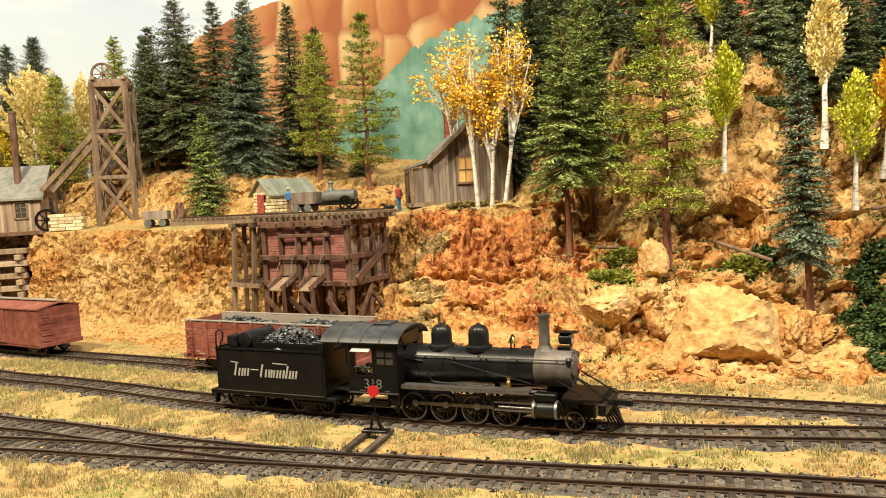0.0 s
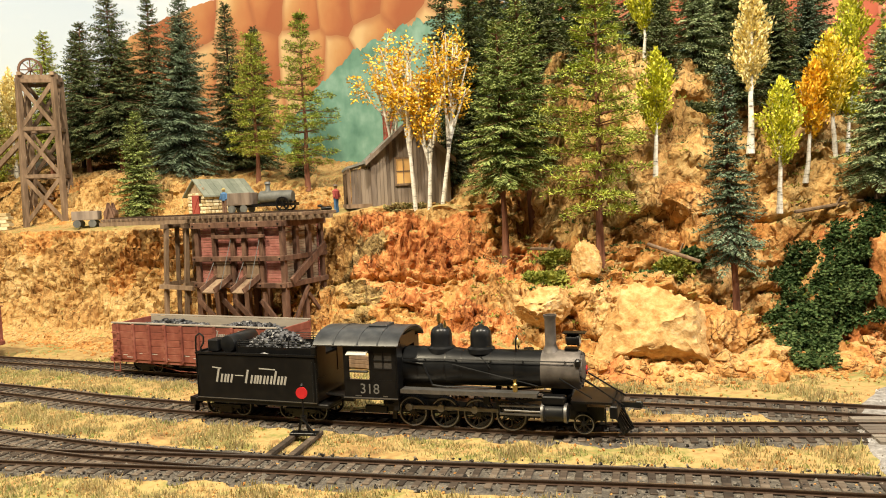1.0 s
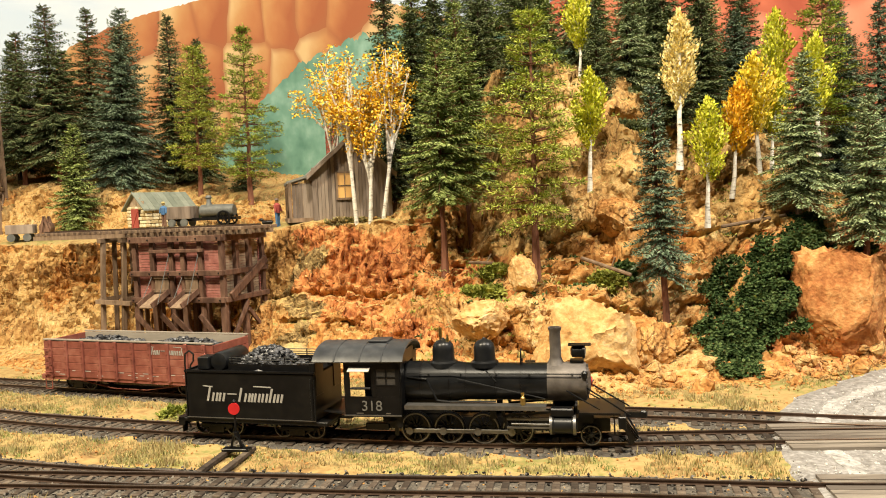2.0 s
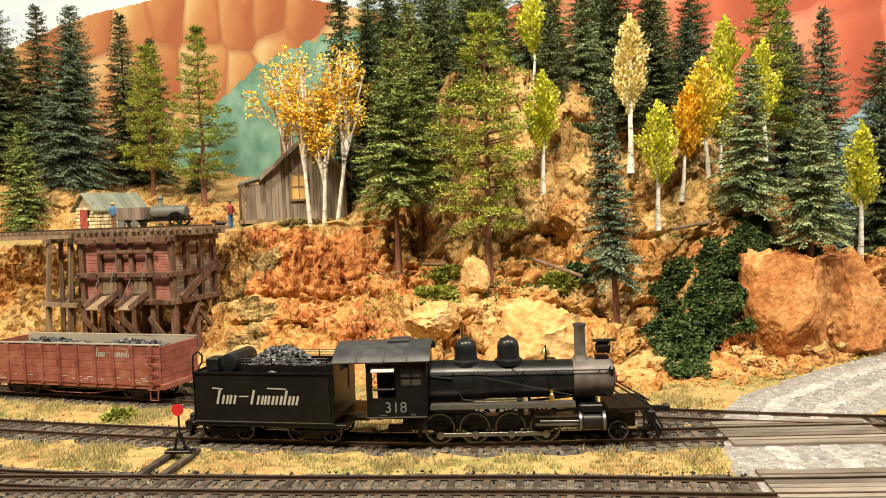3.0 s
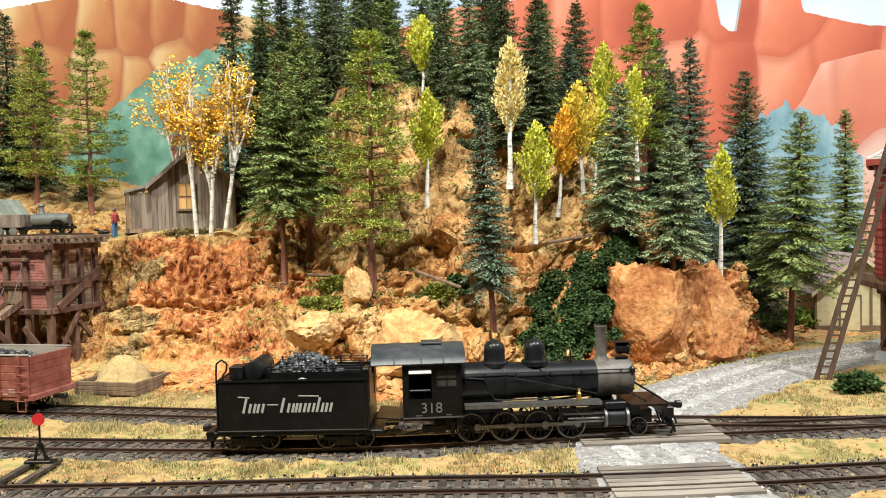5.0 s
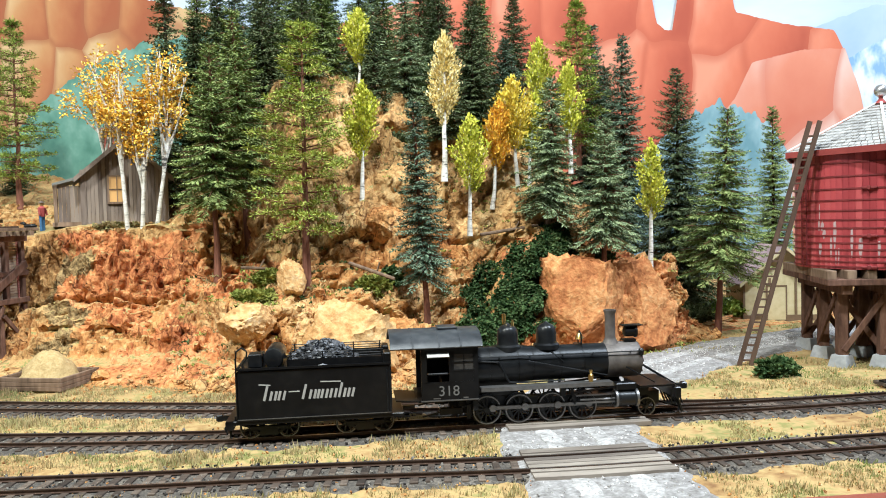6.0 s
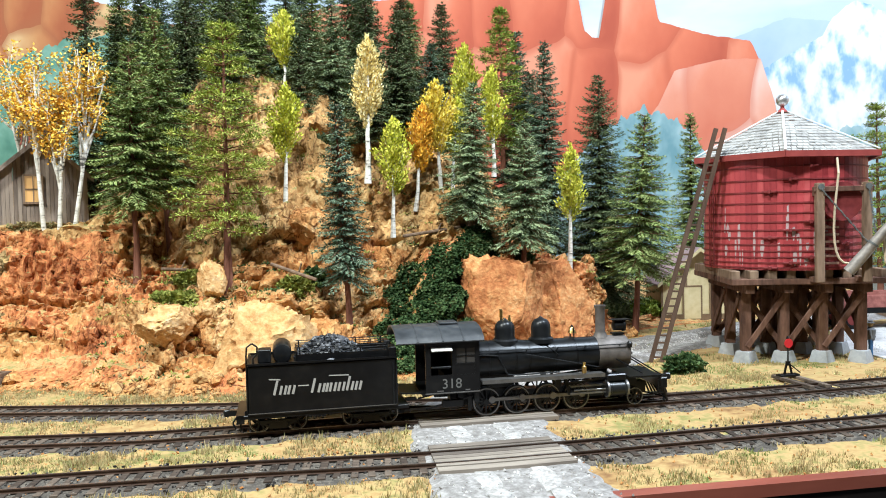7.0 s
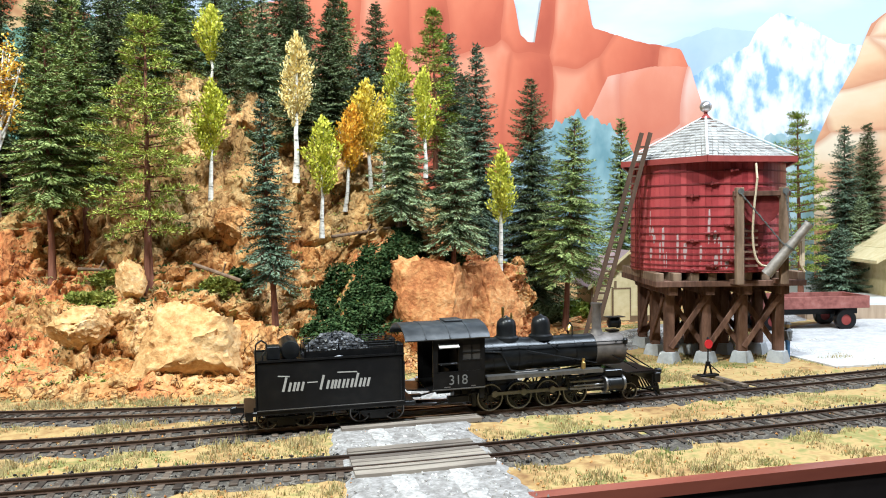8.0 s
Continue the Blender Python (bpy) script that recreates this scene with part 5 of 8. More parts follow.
script_mark(tank, lambda x, z: t3(-15.3 + x, -2.31, 2.75 + z), 0.98, -1)
tender_wheels = []
for cx in (-15.0, -8.55):
    for side in (1, -1):
        tf = Geo().box(t3(cx, side * 1.62, 0.78), k3(2.6, 0.2, 0.32), bev=0.05).box(t3(cx, side * 1.62, 0.55), k3(1.2, 0.26, 0.5)).beam(t3(cx - 1.2, side * 1.62, 0.75), t3(cx - 0.4, side * 1.62, 0.3), 0.12, 0.14).beam(t3(cx + 1.2, side * 1.62, 0.75), t3(cx + 0.4, side * 1.62, 0.3), 0.12, 0.14)
        part("truck_frame", tf, M["black"], tender)
        for wx in (-1.25, 1.25):
            at = (K * (cx + wx - TM), side * 1.25, RT)
            tender_wheels.append((wheel(RT, 8, side, tender, at, "tender_wheel"), RT, at))
    for wx in (-1.25, 1.25):
        part("axle", Geo().cyl((K * (cx + wx - TM), -1.2, RT), (K * (cx + wx - TM), 1.2, RT), 0.16), M["black"], tender)

# ---- standing cars ----
SBACK = length_table(BACK)


def back_pose(x):
    s = min(range(len(BACK)), key=lambda i: abs(BACK[i].x - x))
    d = (BACK[min(s + 6, len(BACK) - 1)] - BACK[max(s - 6, 0)]).normalized()
    return BACK[s], math.degrees(math.atan2(d.y, d.x))


def car_truck(t, cx):
    for side in (1, -1):
        part("truck_frame", Geo().box((cx, side * 1.65, 0.75), (2.8, 0.2, 0.3), bev=0.05).box((cx, side * 1.65, 0.5), (1.1, 0.24, 0.5)).beam((cx - 1.3, side * 1.65, 0.8), (cx - 0.4, side * 1.65, 0.3), 0.12, 0.14).beam((cx + 1.3, side * 1.65, 0.8), (cx + 0.4, side * 1.65, 0.3), 0.12, 0.14), M["loco_grey"], t)
        for wx in (-1.25, 1.25):
            wheel(0.74, 8, side, t, (cx + wx, side * 1.25, 0.74), "car_wheel")
    part("bolster", Geo().box((cx, 0, 0.95), (0.7, 3.4, 0.4)), M["black"], t)


def gondola():
    p, a = back_pose(-4.4)
    t = thing("gondola_car", "oxide red wooden gondola with ribbed sides, loaded with coal", "railway car", p.x, p.y, RAILTOP, a)
    L, W = 20.2, 5.2
    part("floor_frame", Geo().box((0, 0, 1.35), (L, W, 0.3)).box((0, 0, 1.05), (L - 3, 1.2, 0.4)).tube([(-6, -2.2, 1.1), (-2, -2.2, 0.5), (2, -2.2, 0.5), (6, -2.2, 1.1)], 0.05), M["carred"], t)
    for sy in (1, -1):
        for k in range(5):
            part("plank", Geo().box((0, sy * (W / 2), 1.85 + 0.7 * k), (L, 0.18, 0.68), bev=0.03), M["carred"], t)
        for k in range(10):
            x = -L / 2 + 0.9 + k * (L - 1.8) / 9
            st = part("side_stake", Geo().box((x, sy * (W / 2 + 0.18), 3.25), (0.34, 0.22, 3.6), bev=0.03), M["carred"], t)
            g = Geo()
            for j in range(6):
                g.box((x, sy * (W / 2 + 0.31), 1.7 + 0.6 * j), (0.12, 0.06, 0.12))
            part("stake_bolt", g, M["carred"], st)
        part("lining", Geo().box((0, sy * (W / 2 - 0.16), 3.3), (L - 0.3, 0.1, 3.5)), M["carinside"], t, "bare grey inner planks")
        part("top_sill", Geo().box((0, sy * (W / 2), 5.14), (L, 0.3, 0.1)), M["carinside"], t)
    for sx in (1, -1):
        for k in range(5):
            part("plank", Geo().box((sx * L / 2, 0, 1.85 + 0.7 * k), (0.18, W - 0.2, 0.68), bev=0.03), M["carred"], t)
        part("end_beam", Geo().box((sx * (L / 2 + 0.2), 0, 1.45), (0.5, W + 0.3, 0.5), bev=0.05), M["carred"], t)
        part("coupler", Geo().box((sx * (L / 2 + 0.8), 0, 1.1), (1.0, 0.35, 0.35)).box((sx * (L / 2 + 1.3), 0.1, 1.1), (0.45, 0.5, 0.5), bev=0.1).tube([(sx * (L / 2 + 0.4), -0.5, 1.0), (sx * (L / 2 + 0.8), -0.6, 0.3)], 0.07), M["loco_grey"], t)
        g = Geo()
        g.tube([(sx * (L / 2 - 0.2), -W / 2 - 0.25, 0.3), (sx * (L / 2 - 0.2), -W / 2 - 0.25, 1.4)], 0.05).tube([(sx * (L / 2 - 1.0), -W / 2 - 0.25, 0.3), (sx * (L / 2 - 1.0), -W / 2 - 0.25, 1.4)], 0.05).tube([(sx * (L / 2 - 0.2), -W / 2 - 0.25, 0.3), (sx * (L / 2 - 1.0), -W / 2 - 0.25, 0.3)], 0.05)
        part("stirrup_step", g, M["carred"], t)
        for j in range(5):
            part("grab_iron", Geo().tube([(sx * (L / 2 - 0.15), -W / 2 - 0.3, 1.2 + 0.75 * j), (sx * (L / 2 - 1.2), -W / 2 - 0.3, 1.2 + 0.75 * j)], 0.05), M["carred"], t)
        car_truck(t, sx * 6.9)
    script_mark(t, lambda x, z: (3.2 + x, -W / 2 - 0.11, 4.0 + z), 0.66, -1)
    g = Geo()
    rr = random.Random(3)
    for k in range(26):
        x = rr.uniform(-9, 8.5)
        g.box((x, -W / 2 - 0.1, rr.choice((1.75, 1.95, 2.15))), (rr.uniform(0.3, 0.8), 0.02, 0.06))
    part("stencil_bar", g, M["letter"], t, "small unreadable stencil lines as bars")
    g = Geo()
    rr = random.Random(9)
    for k in range(620):
        x, y = rr.uniform(-9.4, 9.4), rr.uniform(-2.3, 2.3)
        h = 4.1 + 0.9 * max(math.exp(-((x + 5.5) / 3) ** 2), math.exp(-((x - 4.2) / 2.6) ** 2)) * (1 - (y / 3) ** 2)
        s = rr.uniform(0.14, 0.3)
        g.lump((x, y, h + rr.uniform(-0.1, 0.1)), (s, s, s * 0.8), k, 1, 0.3)
    g.box((0, 0, 4.0), (19.6, 4.8, 0.1))
    part("coal_load", g, M["coal"], t, "black coal in two heaps", smooth=0)


def boxcar():
    p, a = back_pose(-43.2)
    t = thing("boxcar", "oxide red wooden boxcar with grabs standing on the siding", "railway car", p.x, p.y, RAILTOP, a)
    L, W = 18.0, 5.2
    part("underframe", Geo().box((0, 0, 1.2), (L, W, 0.35)), M["carred"], t)
    part("body", Geo().box((0, 0, 3.5), (L - 0.2, W - 0.2, 4.4)), M["carred"], t)
    for sy in (1, -1):
        n = 40
        for k in range(n):
            part("siding_board", Geo().box((-L / 2 + (k + 0.5) * L / n, sy * W / 2, 3.5), (L / n - 0.03, 0.12, 4.4)), M["carred"], t, smooth=0)
        part("sliding_door", Geo().box((0, sy * (W / 2 + 0.14), 3.4), (4.0, 0.14, 4.0), bev=0.04), M["carred"], t)
    for sx in (1, -1):
        for k in range(9):
            part("end_board", Geo().box((sx * L / 2, 0, 1.6 + k * 0.49), (0.12, W, 0.47)), M["carred"], t, smooth=0)
        part("end_beam", Geo().box((sx * (L / 2 + 0.2), 0, 1.35), (0.4, W, 0.45)), M["carred"], t)
        g = Geo()
        for j in range(5):
            g.tube([(sx * (L / 2 + 0.15), -2.3, 1.8 + 0.7 * j), (sx * (L / 2 + 0.15), -1.2, 1.8 + 0.7 * j)], 0.05)
        part("grab_iron", g, M["carred"], t)
        part("coupler", Geo().box((sx * (L / 2 + 0.8), 0, 1.0), (1.2, 0.4, 0.4)), M["loco_grey"], t)
        car_truck(t, sx * 6.2)
    part("roof", Geo().prism([(-2.8, 5.7), (0, 6.3), (2.8, 5.7), (2.8, 5.55), (0, 6.1), (-2.8, 5.55)], -L / 2 - 0.2, L / 2 + 0.2, "x"), M["carred"], t)
    part("running_board", Geo().box((0, 0, 6.42), (L, 0.9, 0.1)), M["carinside"], t)


gondola()
boxcar()


def motions():
    S = length_table(MAIN)
    xs = [p.x for p in MAIN]
    # middle of the rear driving axle along the track, in time
    seen = [(-0.5, 9.35), (0.0, 12.0), (1.0, 17.25), (1.5, 19.75), (3.5, 29.9), (4.5, 35.6), (6.5, 48.3), (7.0, 51.65), (8.0, 57.8), (8.5, 60.8)]
    ts = np.array([a for a, b in seen])
    cf = np.polyfit(ts, np.array([b for a, b in seen]), 4)
    s_of = lambda t: float(np.interp(np.polyval(cf, t), xs, S))

    def on_track(s, a, b):
        """Pose of a body whose origin lies a behind and b ahead of its two guiding points."""
        p, _ = at_length(MAIN, S, s - a)
        q, _ = at_length(MAIN, S, s + b)
        d = (q - p).normalized()
        c = p + d * a
        return pose(c.x * U, c.y * U, RAILTOP * U, 0, 0, math.degrees(math.atan2(d.y, d.x)))

    times = [round(0.2 * k, 2) for k in range(41)]
    walk(engine, [(t, on_track(s_of(t), 0.0, K * 6.95)) for t in times])
    walk(tender, [(t, on_track(s_of(t) + K * TM, K * 3.2, K * 3.2)) for t in times])
    s0 = s_of(0)
    fine = [round(0.1 * k, 2) for k in range(81)]
    for w, r, at in engine_wheels + tender_wheels:
        walk(w, [(t, pose(at[0] * U, at[1] * U, at[2] * U, 0, math.degrees((s_of(t) - s0) / r) + 40, 0)) for t in fine])
    for rod, side in rods:
        rows = []
        for t in fine:
            a = (s_of(t) - s0) / RD + radians(40) + (0 if side < 0 else math.pi / 2)
            rows.append((t, pose(0.42 * math.sin(a) * U, 0, (RD + 0.42 * math.cos(a)) * U)))
        walk(rod, rows)
# ---- loading bin and its trestle ----
def bin_tower():
    t = thing("ore_loading_bin", "red-brown timber ore bin on legs with two loading chutes", "loading bin", -10.1, 104.8, 0, -23.2)
    W, D, Z1, Z0 = 12.1, 7.7, 14.4, 7.4
    fr = [0, 0.21, 0.43, 0.565, 0.765, 1.0]
    for y in (0, D):
        for f in fr if y == 0 else (0, 0.33, 0.66, 1.0):
            part("post", Geo().box((f * W, y, Z0 + (Z1 - Z0) / 2), (0.62, 0.55, Z1 - Z0 + 0.3), bev=0.05), M["timber"], t)
    for f in (0.33, 0.66):
        for x in (0, W):
            part("post", Geo().box((x, D * f, (Z1 + Z0) / 2), (0.6, 0.6, Z1 - Z0), bev=0.05), M["timber"], t)
    n = 22
    for k in range(n):
        z = Z0 + 0.2 + (k + 0.5) * (Z1 - Z0 - 0.3) / n
        hb = (Z1 - Z0) / n - 0.06
        for nm, c, s in (("board", (W / 2, 0.22, z), (W - 0.2, 0.18, hb)), ("board", (W / 2, D - 0.4, z), (W - 0.2, 0.18, hb)), ("board", (0.35, D / 2, z), (0.18, D - 0.8, hb)), ("board", (W - 0.35, D / 2, z), (0.18, D - 0.8, hb))):
            part(nm, Geo().box(c, s), M["redboard"] if c[1] != D / 2 else M["minewood"], t, smooth=0)
    for z, h in ((Z1 + 0.05, 0.7), (10.55, 0.6), (Z0 + 0.1, 0.6)):
        part("front_beam", Geo().box((W / 2, -0.55, z), (W + 0.8, 0.4, h), bev=0.05), M["timber"], t)
        part("side_beam", Geo().box((W + 0.5, D / 2, z), (0.4, D + 0.6, h), bev=0.05), M["timber"], t)
        for f in fr:
            part("bolt", Geo().cyl((f * W, -0.85, z), (f * W, -0.72, z), 0.09, n=8), M["black"], t)
    part("waler", Geo().box((0.52 * W, -0.55, 13.1), (0.62 * W, 0.35, 0.4), bev=0.05), M["timber"], t)
    part("big_brace", Geo().beam((W + 0.75, 0.3, 7.8), (W + 0.75, D - 0.2, 11.6), 0.35, 0.9, 0.05), M["timber"], t)
    for f0, f1 in ((0.21, 0.43), (0.565, 0.765)):
        xm, w = (f0 + f1) / 2 * W, (f1 - f0) * W - 0.7
        part("chute_gate", Geo().box((xm, -0.25, 9.2), (w, 0.2, 1.5), bev=0.03).box((xm, -0.42, 10.1), (w, 0.2, 0.25)).box((xm, -0.5, 8.55), (w, 0.3, 0.3)), M["oldwood"], t)
        ch = part("chute", Geo().beam((xm, -0.3, 8.3), (xm - 0.3, -3.0, 6.9), w, 0.16), M["oldwood"], t, "weathered plank chute")
        for s in (-1, 1):
            part("chute_side", Geo().beam((xm + s * w / 2, -0.3, 8.55), (xm - 0.3 + s * w / 2, -3.0, 7.15), 0.16, 0.6), M["timber"], ch)
        part("chute_rod", Geo().tube([(xm + w / 2 + 0.2, -2.6, 7.3), (xm + w / 2 + 0.4, -0.5, 12.8)], 0.04).tube([(xm - w / 2 - 0.2, -2.6, 7.3), (xm - w / 2 - 0.2, -0.5, 10.3)], 0.04), M["greyiron"], ch)
    for f in (0, 0.22, 0.43, 0.57, 0.78, 1.0):
        for y in (0, D / 2, D):
            part("leg", Geo().box((f * W, y, Z0 / 2 - 0.2), (0.7, 0.65, Z0 + 0.2), bev=0.05), M["timber"], t)
    for f0, f1 in ((0.0, 0.3), (0.43, 0.75), (0.3, 0.6), (0.75, 1.0)):
        part("leg_brace", Geo().beam((f0 * W, -0.5, 5.8), (f1 * W, -0.5, 2.4), 0.3, 0.6, 0.04), M["timber"], t)
    part("leg_brace", Geo().beam((W + 0.5, 0, 2.2), (W + 0.5, D / 2, 7.0), 0.3, 0.5, 0.04), M["timber"], t)
    part("leg_brace", Geo().beam((W + 0.5, D, 2.2), (W + 0.5, D / 2, 6.0), 0.3, 0.5, 0.04), M["timber"], t)
    part("mud_sill", Geo().box((W / 2, 0, 0.1), (W + 2, 1.0, 0.5)).box((W / 2, D, 0.1), (W + 2, 1.0, 0.5)), M["timber"], t)


bin_tower()


def trestle():
    t = thing("mine_trestle", "light timber trestle carrying a small tramway on to the bin", "trestle", -11.3, 105.3, 0, -23.2)
    part("stringer", Geo().box((0.5, 1.2, 15.0), (32, 0.5, 0.5)), M["oldwood"], t)
    part("stringer", Geo().box((0.5, 5.6, 15.0), (32, 0.5, 0.5)), M["oldwood"], t)
    for k in range(38):
        part("deck_tie", Geo().box((-15 + k * 0.84, 3.4, 15.45), (0.42, 7.6 if k > 16 else 5.0, 0.35), (0, 0, random.uniform(-2, 2)), 0.03), M["oldwood"], t, smooth=0)
    for y in (2.4, 4.2):
        part("tram_rail", Geo().box((0.4, y, 15.72), (31, 0.12, 0.2)), M["rail"], t)
    for x in (-1.2, -4.4):
        b = part("bent", Geo().box((x, 3.4, 14.5), (0.6, 6.2, 0.6), bev=0.04), M["oldwood"], t)
        for y0, y1 in ((1.0, 0.2), (2.8, 2.6), (4.2, 4.4), (5.8, 5.8)):
            part("post", Geo().beam((x, y0, 14.3), (x - 0.3, y1, -0.4), 0.5, 0.5, 0.04), M["oldwood"], b)
        part("sash_beam", Geo().box((x - 0.1, 3.4, 7.4), (0.35, 6.6, 0.5)), M["oldwood"], b)
    part("tie_beam", Geo().beam((-5.2, 0.2, 7.2), (0, 0.2, 7.0), 0.4, 0.5), M["oldwood"], t)


trestle()


# ---- water tower ----
def water_tower():
    cx, cy = 91.9, 74.6
    turn = -23.5
    t = thing("water_tower", "red wooden railway water tank on timber legs with pale shingle roof", "water tower", cx, cy, 0, turn)
    R, Z0, Z1 = 7.95, 9.5, 20.7
    n = 84
    for k in range(n):
        a = 2 * math.pi * k / n
        w = 2 * math.pi * R / n
        m = mesh_of("stave", Geo().box((0, 0, (Z1 - Z0) / 2), (0.3, w + 0.004, Z1 - Z0), bev=0.014), M["tankred"], 0) if k == 0 else m
        ob = new("stave", m)
        ob.parent = t
        ob.matrix_basis = pose(R * math.cos(a) * U, R * math.sin(a) * U, Z0 * U, 0, 0, math.degrees(a))
    part("tank_floor", Geo().cyl((0, 0, Z0), (0, 0, Z0 + 0.4), R - 0.15, n=40), M["timber"], t)
    zs = [Z0 + 0.25, Z0 + 0.75, Z0 + 1.3, Z0 + 1.9, Z0 + 2.55, Z0 + 3.25, Z0 + 4.0, Z0 + 4.8, Z0 + 5.7, Z0 + 6.7, Z0 + 7.8, Z0 + 9.0, Z0 + 10.3]
    for i, z in enumerate(zs):
        g = Geo()
        nn = 72
        for r, h in ((R + 0.14, -0.07), (R + 0.24, -0.07), (R + 0.24, 0.07), (R + 0.14, 0.07)):
            g.v.extend((r * math.cos(2 * math.pi * k / nn), r * math.sin(2 * math.pi * k / nn), z + h) for k in range(nn))
        for q in range(3):
            for k in range(nn):
                g.f.append((q * nn + k, q * nn + (k + 1) % nn, (q + 1) * nn + (k + 1) % nn, (q + 1) * nn + k))
        part("hoop", g, M["hoop"], t)
        a = math.radians(-118 + 13 * (i % 5))
        part("hoop_lug", Geo().box(((R + 0.35) * math.cos(a), (R + 0.35) * math.sin(a), z), (0.3, 1.4, 0.22), (0, 0, math.degrees(a)), 0.05).box(((R + 0.4) * math.cos(a), (R + 0.4) * math.sin(a), z), (0.4, 0.3, 0.4), (0, 0, math.degrees(a)), 0.05), M["hoop"], t)
    # mineral streaks
    rnd = random.Random(8)
    for k in range(30):
        a = math.radians(rnd.choice((-112, -104, -96, -88, -82, -126, -140, -150)) + rnd.uniform(-4, 4))
        h = rnd.uniform(0.6, 3.0)
        w, z = rnd.uniform(0.05, 0.22), rnd.choice((9.9, 10.6, 11.4, 12.4, 13.2))
        g = Geo().prism([(-w * 0.3, 0), (w * 0.2, 0.1), (w, h * 0.6), (w * 0.6, h), (-w * 0.7, h * 0.95), (-w, h * 0.5)], 0, 0.02, "x")
        ob = part("lime_streak", g, M["lime_stain"], t, "pale lime stain running down the staves")
        ob.matrix_basis = pose((R + 0.155) * math.cos(a) * U, (R + 0.155) * math.sin(a) * U, z * U, 0, 0, math.degrees(a))
    # roof: six sides, laid with shingle courses
    roof = part("roof", Geo().lathe((0, 0, 0), [(9.6, 20.9), (9.6, 21.1), (0.5, 26.0)], 6), M["timber"], t)
    roof.rotation_euler = (0, 0, radians(-168))
    RE, RZ0, RZ1 = 10.0, 21.0, 26.2
    rows = 15
    for s in range(6):
        a0, a1 = math.radians(-168 + 60 * s), math.radians(-108 + 60 * s)
        p0, p1 = Vector((RE * math.cos(a0), RE * math.sin(a0), RZ0)), Vector((RE * math.cos(a1), RE * math.sin(a1), RZ0))
        top = Vector((0, 0, RZ1))
        for r in range(rows):
            f0, f1 = r / rows, (r + 1.25) / rows
            l0, r0_ = p0.lerp(top, f0), p1.lerp(top, f0)
            l1, r1_ = p0.lerp(top, min(1, f1)), p1.lerp(top, min(1, f1))
            m = max(1, int((r0_ - l0).length / 0.62)) if s in (0, 1, 2) else 1
            for q in range(m):
                u0, u1 = q / m + 0.004, (q + 1) / m - 0.004
                lift = Vector((0, 0, 0.10 + rnd.uniform(0, 0.06)))
                dn = Vector((0, 0, rnd.uniform(-0.05, 0.02)))
                a, b = l0.lerp(r0_, u0) + lift + dn, l0.lerp(r0_, u1) + lift + dn
                c, d = l1.lerp(r1_, u1), l1.lerp(r1_, u0)
                th = Vector((0, 0, 0.09))
                part("shingle", Geo().add([a, b, c, d, a - th, b - th, c - th, d - th], [(0, 1, 2, 3), (0, 4, 5, 1), (1, 5, 6, 2), (3, 7, 4, 0), (4, 7, 6, 5)]), M["shake"], t, smooth=0)
        part("hip_batten", Geo().beam(p0 + Vector((0, 0, 0.3)), top + Vector((0, 0, 0.15)), 0.24, 0.10), M["whitetrim"], t)
        part("fascia_board", Geo().beam(p0 * 1.0 + Vector((0, 0, -0.1)), p1 * 1.0 + Vector((0, 0, -0.1)), 0.2, 0.6), M["trimred"], t)
    part("finial_base", Geo().lathe((0, 0, 26.0), [(0.7, 0), (0.35, 0.3), (0.2, 0.5), (0.22, 0.8)], 12), M["trimred"], t)
    M["ball"] = mat("weathered_silver_ball", [(0.45, 0.42, 0.4), (0.7, 0.68, 0.66)], 60, 0.3, 0.05, metal=0.8)
    part("finial_ball", Geo().lathe((0, 0, 27.3), [(0.65 * math.sin(q), -0.65 * math.cos(q)) for q in np.linspace(0.15, 2.99, 12)], 16), M["ball"], t, "round silver ball finial")
    # timber base
    part("deck", Geo().box((0, 0, 8.35), (15.3, 15.0, 0.6), bev=0.05), M["timber"], t)
    for k in range(9):
        part("joist", Geo().box((-7.2 + 1.8 * k, 0, 9.05), (0.85, 14.6, 0.85), bev=0.05), M["oldwood"], t)
    for x in (-5.7, -1.9, 1.9, 5.7):
        part("cap_beam", Geo().box((x, 0, 7.6), (0.9, 14, 0.9), bev=0.05), M["timber"], t)
        for y in (-5.3, 0, 5.3):
            part("leg", Geo().box((x, y, 4.2), (0.95, 0.95, 7.0), bev=0.06), M["timber"], t)
            part("footing", Geo().lathe((x, y, 0), [(1.35, -0.3), (1.3, 0.1), (0.98, 1.1), (0.9, 1.15)], 4), M["concrete"], t).rotation_euler = (0, 0, 0)
        for y0, y1 in ((-5.3, 0), (0, 5.3)):
            part("cross_brace", Geo().beam((x + 0.5, y0, 1.6), (x + 0.5, y1, 7.0), 0.25, 0.6, 0.04), M["timber"], t)
            part("cross_brace", Geo().beam((x - 0.5, y1, 1.6), (x - 0.5, y0, 7.0), 0.25, 0.6, 0.04), M["timber"], t)
    for y in (-5.3, 5.3):
        for x0, x1 in ((-5.7, -1.9), (-1.9, 1.9), (1.9, 5.7)):
            part("cross_brace", Geo().beam((x0, y - 0.55, 1.6), (x1, y - 0.55, 7.0), 0.25, 0.55, 0.04), M["timber"], t)
            part("cross_brace", Geo().beam((x1, y + 0.55, 1.6), (x0, y + 0.55, 7.0), 0.25, 0.55, 0.04), M["timber"], t)
    part("frost_box", Geo().box((0.5, 1.0, 4.0), (2.6, 2.6, 8.0), bev=0.05), M["timber"], t)
    # spout, hung from a frame on the track side
    fx, fy, gap = 2.3, -R - 1.4, 4.4
